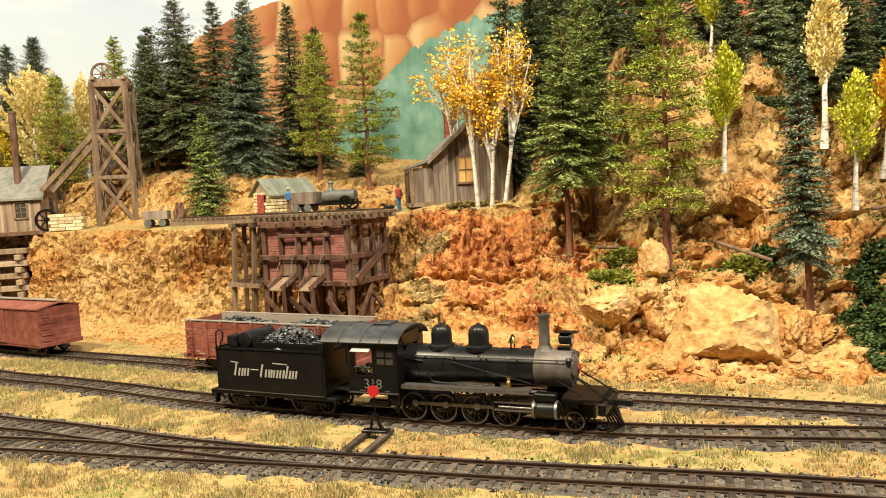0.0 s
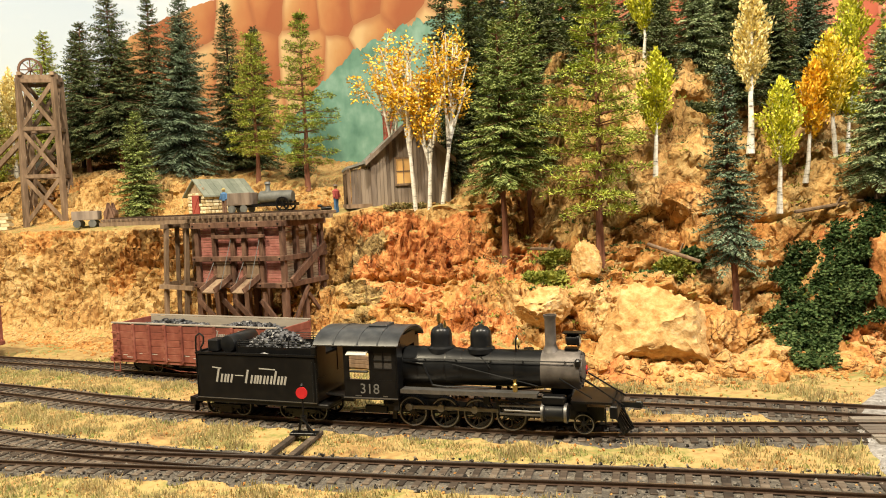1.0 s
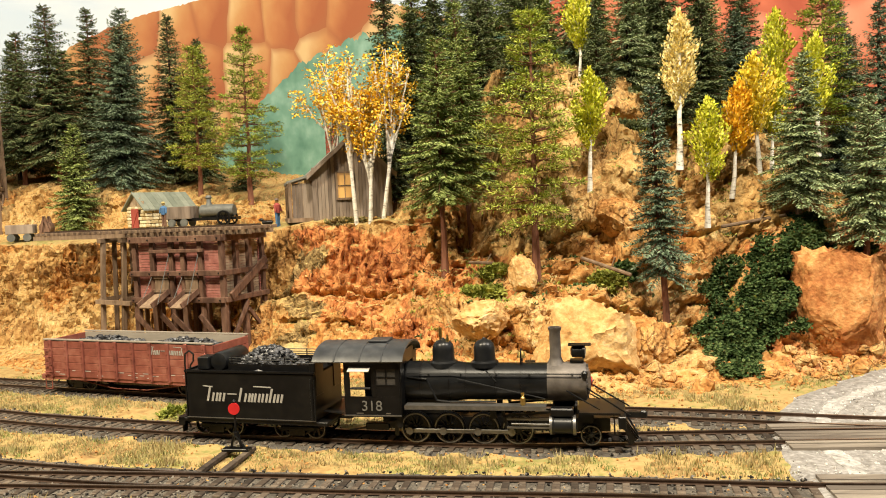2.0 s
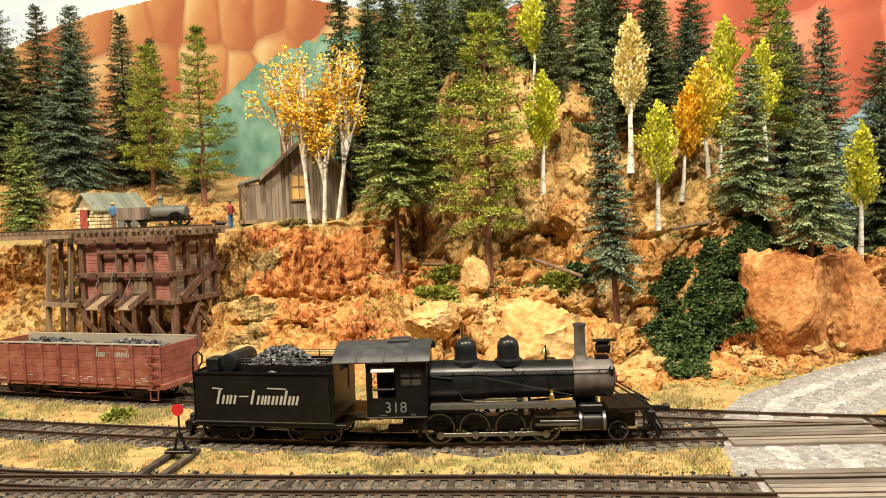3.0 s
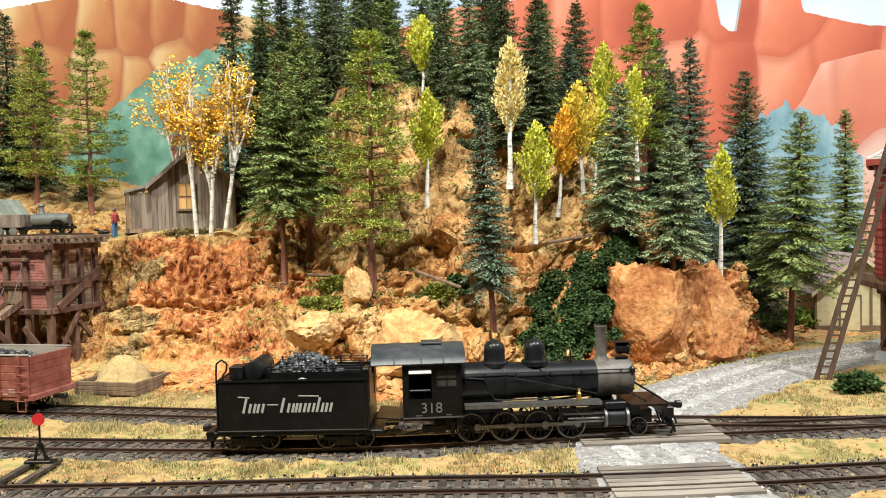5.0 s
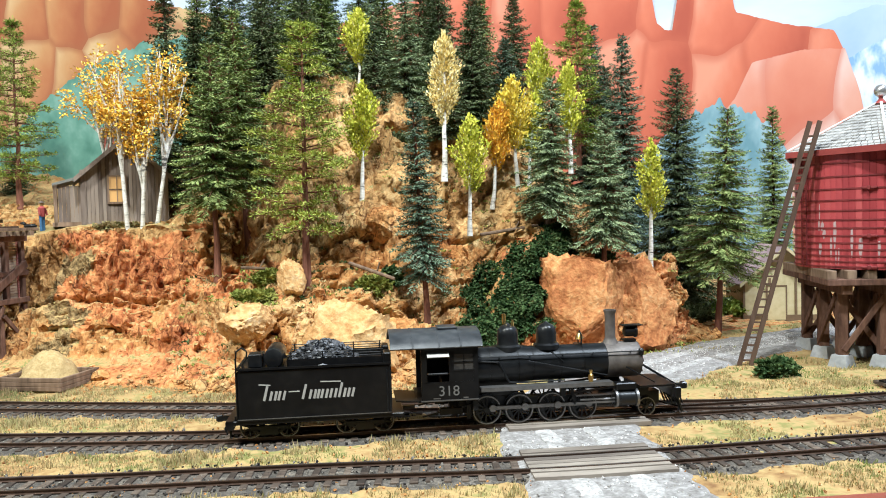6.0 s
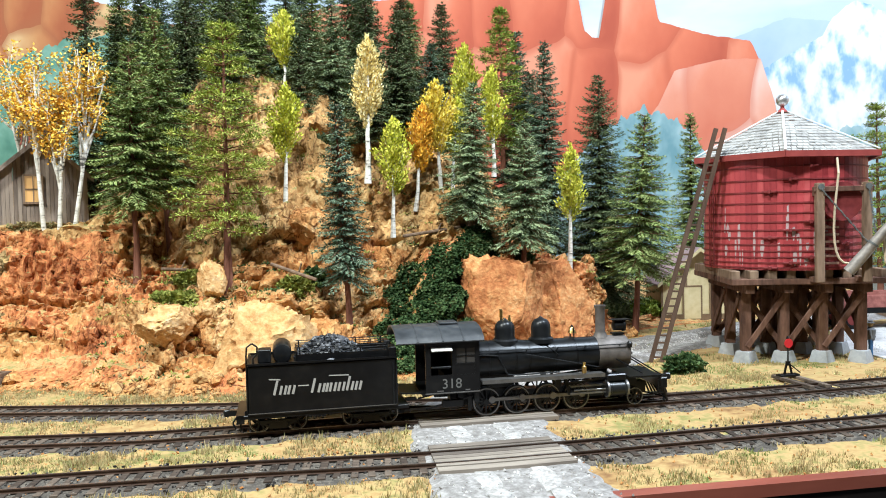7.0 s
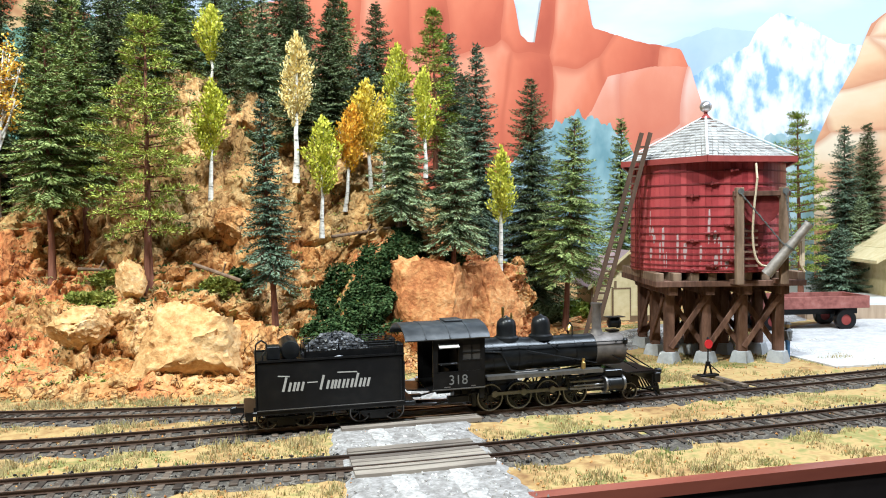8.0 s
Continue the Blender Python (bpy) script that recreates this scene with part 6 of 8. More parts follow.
    sp = part("spout_frame", Geo().box((fx, fy, 17.4), (gap + 1.2, 0.5, 0.5), bev=0.04), M["timber"], t)
    for x in (fx - gap / 2, fx + gap / 2):
        part("frame_post", Geo().box((x, fy, 13.2), (0.75, 0.7, 9.6), bev=0.05), M["oldwood"], sp)
        part("frame_arm", Geo().box((x, fy + 1.0, 17.0), (0.4, 2.2, 0.4)), M["timber"], sp)
        part("frame_arm", Geo().box((x, fy + 1.0, 8.6), (0.5, 2.6, 0.5)), M["timber"], sp)
        part("pulley", Geo().cyl((x, fy - 0.5, 17.6), (x, fy - 0.2, 17.6), 0.3, n=10), M["greyiron"], sp)
    part("spout_hood", Geo().lathe((fx, fy + 0.7, 16.2), [(1.9, -0.5), (1.9, 0.6), (1.4, 0.9)], 16, "y"), M["hoop"], sp)
    g = Geo()
    for k in range(9):
        g.box((fx - 0.9, fy + 0.9, 10.2 + 0.7 * k), (1.7, 0.25, 0.22))
    part("gauge_slats", g, M["timber"], sp)
    s0, s1 = Vector((fx + 0.4, fy - 0.2, 9.4)), Vector((fx + 4.0, fy - 1.6, 14.4))
    spt = part("spout", Geo().cyl(s0, s1, 0.56, 0.40, 16, False).cyl(s0.lerp(s1, 0.02), s0.lerp(s1, 0.98), 0.5, 0.35, 16, False).cyl(s0.lerp(s1, 0.95), s1, 0.47, 0.46, 16, False), M["greyiron_pale"], t, "dull grey sheet metal spout swung upward")
    d = (s1 - s0).normalized()
    part("spout_band", Geo().cyl(s0 + d * 3.3, s0 + d * 3.5, 0.54, n=16), M["greyiron"], spt)
    for x, end in ((fx - gap / 2, s0.lerp(s1, 0.5)), (fx + gap / 2, s0.lerp(s1, 0.62))):
        g = Geo()
        a = Vector((x, fy - 0.5, 17.4))
        m = 16
        for k in range(m):
            p, q = a.lerp(end, k / m), a.lerp(end, (k + 0.85) / m)
            g.tube([p + Vector((0, 0.1 * (k % 2), 0)), q + Vector((0, 0.1 * (k % 2), 0))], 0.09, 5)
        part("chain", g, M["greyiron"], spt)
    pts = [Vector((fx - 0.3, fy + 0.6, 20.4))]
    for k in range(1, 15):
        u = k / 14
        pts.append(Vector((fx - 0.3 - 1.1 * math.sin(u * 2.6) + 5 * u ** 3, fy - 0.2, 20.4 - 11.2 * math.sin(u * math.pi * 0.62) + 3.2 * u ** 4)))
    part("rope", Geo().tube(pts, 0.11), M["rope"], t, "slack pale rope")
    part("rope_end", Geo().tube([(fx + 3.4, fy - 0.6, 13.4), (fx + 3.6, fy - 0.6, 10.4), (fx + 4.0, fy - 0.6, 9.6)], 0.1).box((fx + 3.8, fy - 0.6, 11.6), (0.3, 0.2, 2.8)), M["rope"], t)
    g = Geo()
    a = math.radians(-165)
    for dx in (-0.4, 0.4):
        g.box(((R + 0.5) * math.cos(a) + dx * -math.sin(a), (R + 0.5) * math.sin(a) + dx * math.cos(a), 15), (0.12, 0.12, 10.6))
    for k in range(14):
        g.box(((R + 0.5) * math.cos(a), (R + 0.5) * math.sin(a), 10 + 0.75 * k), (0.1, 0.8, 0.1), (0, 0, math.degrees(a)))
    part("iron_ladder", g, M["hoop"], t)


M["greyiron_pale"] = mat("dull_zinc_spout", [(0.20, 0.18, 0.16), (0.32, 0.29, 0.26), (0.40, 0.37, 0.34)], 60, 0.55, 0.15, metal=0.4)
water_tower()


def ladder():
    a, b = Vector((76.3, 75.7, -0.1)), Vector((82.5, 73.2, 23.4))
    t = thing("wooden_ladder", "long dark brown wooden ladder leaning on the water tank roof", "ladder", a.x, a.y, 0)
    d = b - a
    side = Vector((0.85, -0.5, 0.0)).normalized() * 0.55
    for s in (-1, 1):
        part("rail", Geo().beam(side * s, d * 1.02 + side * s * 0.8, 0.26, 0.42), M["darkbark"], t)
    for k in range(30):
        f = (k + 0.7) / 31
        w = side * (1 - 0.2 * f)
        part("rung", Geo().beam(d * f - w, d * f + w, 0.16, 0.18), M["darkbark"], t, smooth=0)


ladder()


# ---- cabin ----
def cabin():
    t = thing("board_cabin", "weathered grey board cabin with tar roof, porch and brick chimney", "cabin", 15.25, 108.6, 16.0, 11)
    W, L, H, P = 9.2, 17.0, 6.0, 9.8
    n = 22
    for k in range(n):
        x = -W / 2 + (k + 0.5) * W / n
        top = H + (P - H) * (1 - abs(x) / (W / 2))
        for y in (0, L):
            part("wall_board", Geo().box((x, y, top / 2 - 0.2), (W / n - 0.03, 0.22 + 0.04 * random.random(), top + 0.3)), M["greyboard"], t, smooth=0)
    m = 40
    for k in range(m):
        y = (k + 0.5) * L / m
        for x in (-W / 2, W / 2):
            part("wall_board", Geo().box((x, y, H / 2 - 0.2), (0.2, L / m - 0.03, H + 0.3)), M["greyboard"], t, smooth=0)
    for x in (-W / 2, W / 2):
        part("corner_board", Geo().box((x, -0.1, H / 2), (0.5, 0.35, H + 0.4)), M["greyboard"], t)
    for s in (-1, 1):
        a, b = (s * (W / 2 + 0.9), H - 0.7), (0, P + 0.35)
        part("roof_panel", Geo().prism([a, b, (b[0], b[1] - 0.35), (a[0], a[1] - 0.35)], -0.8, L + 0.6), M["tar"], t)
        part("barge_board", Geo().prism([a, b, (b[0], b[1] - 0.6), (a[0], a[1] - 0.6)], -0.95, -0.75), M["greyboard"], t)
    part("porch_roof", Geo().prism([(-W / 2, H - 0.4), (-W / 2 - 3.2, H - 1.3), (-W / 2 - 3.2, H - 1.6), (-W / 2, H - 0.7)], 1.0, 11.0), M["tar"], t)
    for y in (1.2, 5.5, 10.6):
        part("porch_post", Geo().box((-W / 2 - 2.9, y, 2.1), (0.4, 0.4, 5.0), bev=0.04), M["oldwood"], t)
    for k in range(6):
        part("wall_board", Geo().box((-W / 2 - 0.3 - 0.42 * k, 1.5, 2.1), (0.4, 0.16, 4.6)), M["greyboard"], t, smooth=0)
    part("porch_beam", Geo().box((-W / 2 - 2.9, 6, H - 1.75), (0.35, 10, 0.4)), M["oldwood"], t)
    part("porch_floor", Geo().box((-W / 2 - 1.6, 6, -0.1), (3.4, 10, 0.5)), M["oldwood"], t)
    w = part("window", Geo().box((-0.9, -0.14, 3.9), (1.7, 0.08, 3.0)), M["litpane"], t, "window glowing amber")
    part("window_frame", Geo().box((-0.9, -0.2, 2.3), (2.2, 0.3, 0.25)).box((-0.9, -0.2, 5.5), (2.0, 0.25, 0.2)).box((-1.85, -0.2, 3.9), (0.2, 0.25, 3.3)).box((0.05, -0.2, 3.9), (0.2, 0.25, 3.3)).box((-0.9, -0.2, 3.9), (1.7, 0.15, 0.14)).box((-0.9, -0.2, 3.9), (0.1, 0.15, 3.0)), M["oldwood"], w)
    part("side_window", Geo().box((-W / 2 - 0.12, 8, 3.6), (0.08, 1.5, 2.6)), M["pane"], t)
    part("door", Geo().box((-W / 2 - 0.14, 3.2, 2.4), (0.12, 2.2, 4.6)), M["timber"], t)
    ch = part("chimney", Geo().box((-1.0, 12.5, 9.6), (1.25, 1.25, 5.2)), M["mortar"], t)
    for r in range(14):
        for s in range(4):
            for q in range(2):
                off = -0.34 + 0.68 * q + (0.12 if r % 2 else -0.12)
                c = [(-1.0 + off, 12.5 - 0.66), (-1.0 + off, 12.5 + 0.66), (-1.0 - 0.66, 12.5 + off), (-1.0 + 0.66, 12.5 + off)][s]
                part("brick", Geo().box((c[0], c[1], 7.6 + r * 0.34), (0.58, 0.1, 0.28) if s < 2 else (0.1, 0.58, 0.28)), M["brickred"], ch, smooth=0)
    part("chimney_cap", Geo().box((-1.0, 12.5, 12.3), (1.7, 1.7, 0.5), bev=0.05), M["brickred"], ch)


cabin()


# ---- mine buildings on the bench ----
def mine_house():
    t = thing("mine_house", "tan board hoist house with grey roof, stovepipe and small windows", "mine building", -54.6, 131.0, 14.6, 16)
    L, D, H, P = 20.0, 9.6, 5.8, 10.2
    for k in range(44):
        x = -(k + 0.5) * L / 44
        for y in (0, D):
            part("wall_board", Geo().box((x, y, H / 2), (L / 44 - 0.03, 0.22, H)), M["minewood"], t, smooth=0)
    for k in range(22):
        y = (k + 0.5) * D / 22
        top = H + (P - H) * (1 - abs(y - D / 2) / (D / 2))
        for x in (0, -L):
            part("wall_board", Geo().box((x, y, top / 2), (0.22, D / 22 - 0.03, top)), M["minewood"], t, smooth=0)
    for s in (-1, 1):
        a, b = (D / 2 + s * (D / 2 + 0.7), H - 0.5), (D / 2, P + 0.4)
        part("roof_panel", Geo().prism([a, b, (b[0], b[1] - 0.35), (a[0], a[1] - 0.35)], -L - 0.7, 0.7, "x"), M["tar"], t)
    for x in (-2.8, -9.0):
        w = part("window", Geo().box((x, -0.14, 3.4), (1.6, 0.06, 2.4)), M["pane"], t)
        part("window_frame", Geo().box((x, -0.2, 2.1), (2.1, 0.2, 0.25)).box((x, -0.2, 4.7), (2.1, 0.2, 0.25)).box((x - 0.9, -0.2, 3.4), (0.25, 0.2, 2.8)).box((x + 0.9, -0.2, 3.4), (0.25, 0.2, 2.8)).box((x, -0.2, 3.4), (0.1, 0.1, 2.6)).box((x, -0.2, 3.0), (1.8, 0.1, 0.1)).box((x, -0.2, 3.8), (1.8, 0.1, 0.1)), M["minewood"], w, "pale window frame")
    w = part("window", Geo().box((0.14, 5.4, 3.7), (0.06, 2.2, 3.4)), M["pane"], t)
    part("window_frame", Geo().box((0.2, 5.4, 3.7), (0.1, 0.12, 3.4)).box((0.2, 5.4, 3.7), (0.1, 2.2, 0.12)).box((0.2, 5.4, 4.6), (0.1, 2.2, 0.12)).box((0.2, 5.4, 2.8), (0.1, 2.2, 0.12)), M["timber"], w)
    part("stovepipe", Geo().cyl((-3.6, 2.2, 7), (-3.6, 2.2, 19.2), 0.52, n=14).cyl((-3.6, 2.2, 18.9), (-3.6, 2.2, 19.2), 0.6, n=14), M["timber"], t, "tall rusty stovepipe")
    part("porch_floor", Geo().box((-L / 2, -2.4, -0.2), (L + 3, 5.2, 0.5)), M["timber"], t)
    part("porch_rail", Geo().box((-L / 2 - 4, -4.6, 2.0), (8, 0.15, 0.15)).box((-8.2, -4.6, 1.2), (0.15, 0.15, 2)).box((-11, -4.6, 1.2), (0.15, 0.15, 2)), M["oldwood"], t)
    for x in (-1, -5, -9, -13):
        part("brace", Geo().beam((x, -4.6, -0.4), (x - 1.5, 1.0, -5.0), 0.5, 0.5), M["timber"], t)


mine_house()


def headframe():
    t = thing("mine_headframe", "tall brown timber headframe with cross braces and sheave wheel", "headframe", -42.9, 134.2, 14.8, 14)
    B, T, H = 2.8, 2.45, 22.6
    c = [(-1, -1), (1, -1), (1, 1), (-1, 1)]
    P = lambda i, f: Vector((c[i][0] * (B + (T - B) * f), c[i][1] * (B + (T - B) * f) * 0.9, H * f))
    for i in range(4):
        part("leg", Geo().beam(P(i, 0) - Vector((0, 0, 0.5)), P(i, 1), 0.75, 0.75, 0.05), M["oldwood"], t)
    lev = [0.02, 0.34, 0.66, 0.98]
    for a, b in zip(lev, lev[1:]):
        for i in range(4):
            j = (i + 1) % 4
            part("girt", Geo().beam(P(i, b), P(j, b), 0.5, 0.6, 0.04), M["oldwood"], t)
            part("cross_brace", Geo().beam(P(i, a), P(j, b), 0.3, 0.6, 0.04), M["oldwood"], t)
            part("cross_brace", Geo().beam(P(j, a) * 0.99, P(i, b) * 0.99, 0.3, 0.6, 0.04), M["oldwood"], t)
    part("head_beam", Geo().box((0, -1.4, H + 0.2), (6.0, 0.6, 0.7)).box((0, 1.4, H + 0.2), (6.0, 0.6, 0.7)).box((-2.3, 0, H + 0.7), (0.6, 4.6, 0.5)).box((2.3, 0, H + 0.7), (0.6, 4.6, 0.5)), M["oldwood"], t)
    g = Geo()
    ring(g, (-1.2, 0, H + 1.6), 1.5, 1.8, -0.2, 0.2, 28)
    wheel = part("sheave_wheel", g, M["timber"], t)
    part("hub", Geo().cyl((-1.2, -0.5, H + 1.6), (-1.2, 0.5, H + 1.6), 0.3), M["timber"], wheel)
    for k in range(8):
        a = k * math.pi / 4
        part("spoke", Geo().beam((-1.2 + 0.2 * math.cos(a), 0, H + 1.6 + 0.2 * math.sin(a)), (-1.2 + 1.6 * math.cos(a), 0, H + 1.6 + 1.6 * math.sin(a)), 0.12, 0.16), M["timber"], wheel)
    for y in (-2.6, 2.6):
        part("back_leg", Geo().beam((-2.4, y * 0.85, H * 0.66), (-11.0, y, 6.0), 0.75, 0.75, 0.05), M["oldwood"], t)


headframe()


def stone_hut():
    t = thing("stone_hut", "small cream stone hut with red door and grey-green roof", "hut", -18.0, 125.6, 15.2, -40)
    W, L, H, P = 4.3, 7.6, 3.4, 5.3
    part("core", Geo().prism([(0.15, 0), (W - 0.15, 0), (W - 0.15, H), (W / 2, P - 0.1), (0.15, H)], 0.15, L - 0.15, "y"), M["mortar"], t)
    rnd = random.Random(5)
    for r in range(7):
        z = 0.25 + r * 0.5
        for wall in range(4):
            ln = (W, L, W, L)[wall]
            u = 0.0
            while u < ln - 0.2:
                w = min(rnd.uniform(0.6, 1.2), ln - u)
                c = u + w / 2
                pos = [(c, 0), (W, c), (c, L), (0, c)][wall]
                s = (w - 0.07, 0.36 + 0.1 * rnd.random(), 0.44) if wall % 2 == 0 else (0.36 + 0.1 * rnd.random(), w - 0.07, 0.44)
                if not (wall == 0 and 1.2 < c < 3.0 and z < 3.0):
                    part("stone", Geo().box((pos[0], pos[1], z), s, bev=0.09), M["limestone"], t, smooth=0)
                u += w
    for k in range(5):
        part("gable_board", Geo().box((0.5 + k * 0.8, 0, H + 0.5 * (1 - abs(k - 2) / 2.2) + 0.3), (0.76, 0.2, 1.4 * (1 - abs(k - 2) / 3) + 0.5)), M["minewood"], t, smooth=0)
    part("door", Geo().box((2.1, -0.2, 1.6), (1.7, 0.14, 3.1)).beam((1.35, -0.3, 0.4), (2.85, -0.3, 2.8), 0.08, 0.25), M["reddoor"], t, "old red plank door")
    for s in (-1, 1):
        for k in range(9):
            a, b = (W / 2 + s * (W / 2 + 0.7), H - 0.35), (W / 2, P + 0.2)
            y0 = -0.6 + k * (L + 1.2) / 9
            part("roof_board", Geo().prism([a, b, (b[0], b[1] - 0.2), (a[0], a[1] - 0.2)], y0 + 0.02, y0 + (L + 1.2) / 9 - 0.02), M["greenroof"], t, smooth=0)


stone_hut()


# ---- yellow shed and station at the far side ----
def board_shed(name, label, x, y, rz, W, L, H, P, roofmat):
    t = thing(name, label, "shed", x, y, 0, rz)
    part("wall", Geo().prism([(-W / 2, -0.2), (W / 2, -0.2), (W / 2, H), (0, P), (-W / 2, H)], 0, L), M["cream"], t)
    g = Geo()
    for xx in (-W / 2, W / 2, -W / 6, W / 6):
        part("batten", Geo().box((xx, -0.05, H / 2), (0.3, 0.25, H)), M["olive_trim"], t)
    part("base_board", Geo().box((0, -0.06, 0.4), (W, 0.25, 0.9)), M["olive_trim"], t)
    for s in (-1, 1):
        a, b = (s * (W / 2 + 0.9), H - 0.7), (0, P + 0.3)
        part("roof_panel", Geo().prism([a, b, (b[0], b[1] - 0.3), (a[0], a[1] - 0.3)], -1.2, L + 1), roofmat, t)
        part("barge_board", Geo().prism([a, b, (b[0], b[1] - 0.5), (a[0], a[1] - 0.5)], -1.4, -1.15), M["cream"], t)
    part("door", Geo().box((-W / 12, -0.1, 2.5), (2.4, 0.2, 4.6)), M["cream"], t)
    part("door_frame", Geo().box((-W / 12 - 1.3, -0.12, 2.5), (0.2, 0.25, 4.8)).box((-W / 12 + 1.3, -0.12, 2.5), (0.2, 0.25, 4.8)).box((-W / 12, -0.12, 4.9), (2.8, 0.25, 0.2)), M["olive_trim"], t)
    return t


board_shed("section_shed", "cream yellow board shed with faded mauve roof", 100.8, 100.6, -20, 10.5, 9, 6.0, 10.2, M["mauve"])


def station():
    t = thing("freight_station", "cream and brown station building on a pale platform", "station", 150.0, 84.0, 0, -30)
    part("wall", Geo().prism([(-10, 2.4), (10, 2.4), (10, 10), (0, 16), (-10, 10)], 0, 14), M["cream"], t)
    part("lower_panel", Geo().box((0, -0.06, 4.0), (20, 0.25, 3.2)), M["olive_trim"], t)
    for x in (-10, 10):
        part("corner_board", Geo().box((x, -0.06, 6.2), (0.6, 0.4, 7.8)), M["olive_trim"], t)
    part("belt_rail", Geo().box((0, -0.1, 5.7), (20, 0.3, 0.35)), M["olive_trim"], t)
    for s in (-1, 1):
        a, b = (s * 13, 8.2), (0, 15.8)
        part("roof_panel", Geo().prism([a, b, (b[0], b[1] - 0.5), (a[0], a[1] - 0.5)], -2.5, 16), M["cream"], t)
    pl = thing("loading_platform", "pale concrete platform with tan board face", "platform", 150.0, 84.0, 0, -30)
    part("deck", Geo().box((0, 0, 2.2), (50, 16, 0.4)), M["whitetrim"], pl)
    part("face_board", Geo().box((0, -8.0, 1.0), (50, 0.3, 2.2)).box((-25, 0, 1.0), (0.3, 16, 2.2)), M["minewood"], pl)


station()


def flat_truck():
    t = thing("flatbed_trailer", "rusty red-brown flatbed trailer on rubber wheels beside the platform", "trailer", 116.5, 84.0, 0, -20)
    part("bed", Geo().box((0, 0, 3.1), (16, 6, 0.4)), M["timber"], t)
    for s in (-1, 1):
        part("side_board", Geo().box((0, s * 3.0, 3.7), (16, 0.25, 1.6), bev=0.04), M["redboard"], t)
    part("end_board", Geo().box((8, 0, 3.7), (0.25, 6, 1.6), bev=0.04), M["redboard"], t)
    part("chassis", Geo().box((0, 0, 2.4), (15, 2.4, 0.9)), M["black"], t)
    for x in (-5, 5):
        for s in (-1, 1):
            g = Geo()
            ring(g, (x, s * 2.5, 1.35), 0.7, 1.35, -0.4, 0.4, 20)
            w = part("tyre", g, M["black"], t)
            part("hub", Geo().cyl((x, s * 2.5 - 0.3, 1.35), (x, s * 2.5 + 0.3, 1.35), 0.75, n=14), M["trimred"], w)


flat_truck()
# ---- trees ----
def tufts(rnd, origin, direction, length, width, out):
    """A sprig: two crossed blades along direction."""
    d = direction.normalized()
    s = d.cross(Vector((0, 0, 1)))
    if s.length < 1e-3:
        s = Vector((1, 0, 0))
    s.normalize()
    u = s.cross(d)
    tip = origin + d * length
    mid = origin + d * length * 0.45
    n = len(out[0])
    out[0].extend((origin, mid + s * width, tip, mid - s * width, mid + u * width * 0.8, mid - u * width * 0.8))
    out[1].extend(((n, n + 1, n + 2, n + 3), (n, n + 4, n + 2, n + 5)))


def spray(rnd, origin, direction, length, width, out):
    """One flat needle spray along direction, turned at random about it."""
    d = direction.normalized()
    s = d.cross(Vector((rnd.gauss(0, 0.5), rnd.gauss(0, 0.5), 1)))
    if s.length < 1e-3:
        s = Vector((1, 0, 0))
    s.normalize()
    mid = origin + d * length * 0.5
    n = len(out[0])
    out[0].extend((origin, mid + s * width, origin + d * length, mid - s * width))
    out[1].append((n, n + 1, n + 2, n + 3))


def trunk_geo(h, r, lean=(0, 0), n=9):
    g = Geo()
    prev = None
    k = 6
    rnd = random.Random(int(h * 100))
    bend = [(rnd.uniform(-0.12, 0.12), rnd.uniform(-0.12, 0.12)) for _ in range(k + 1)]
    rings = []
    for i in range(k + 1):
        t = i / k
        c = Vector((lean[0] * t + bend[i][0] * (t > 0), lean[1] * t + bend[i][1] * (t > 0), h * t - 0.5 * (i == 0)))
        rr = r * (1 - 0.85 * t) * (1.25 if i == 0 else 1)
        rings.append([c + Vector((rr * math.cos(2 * math.pi * j / n), rr * math.sin(2 * math.pi * j / n), 0)) for j in range(n)])
    for ring in rings:
        g.v.extend(tuple(p) for p in ring)
    for i in range(k):
        for j in range(n):
            g.f.append((i * n + j, i * n + (j + 1) % n, (i + 1) * n + (j + 1) % n, (i + 1) * n + j))
    return g


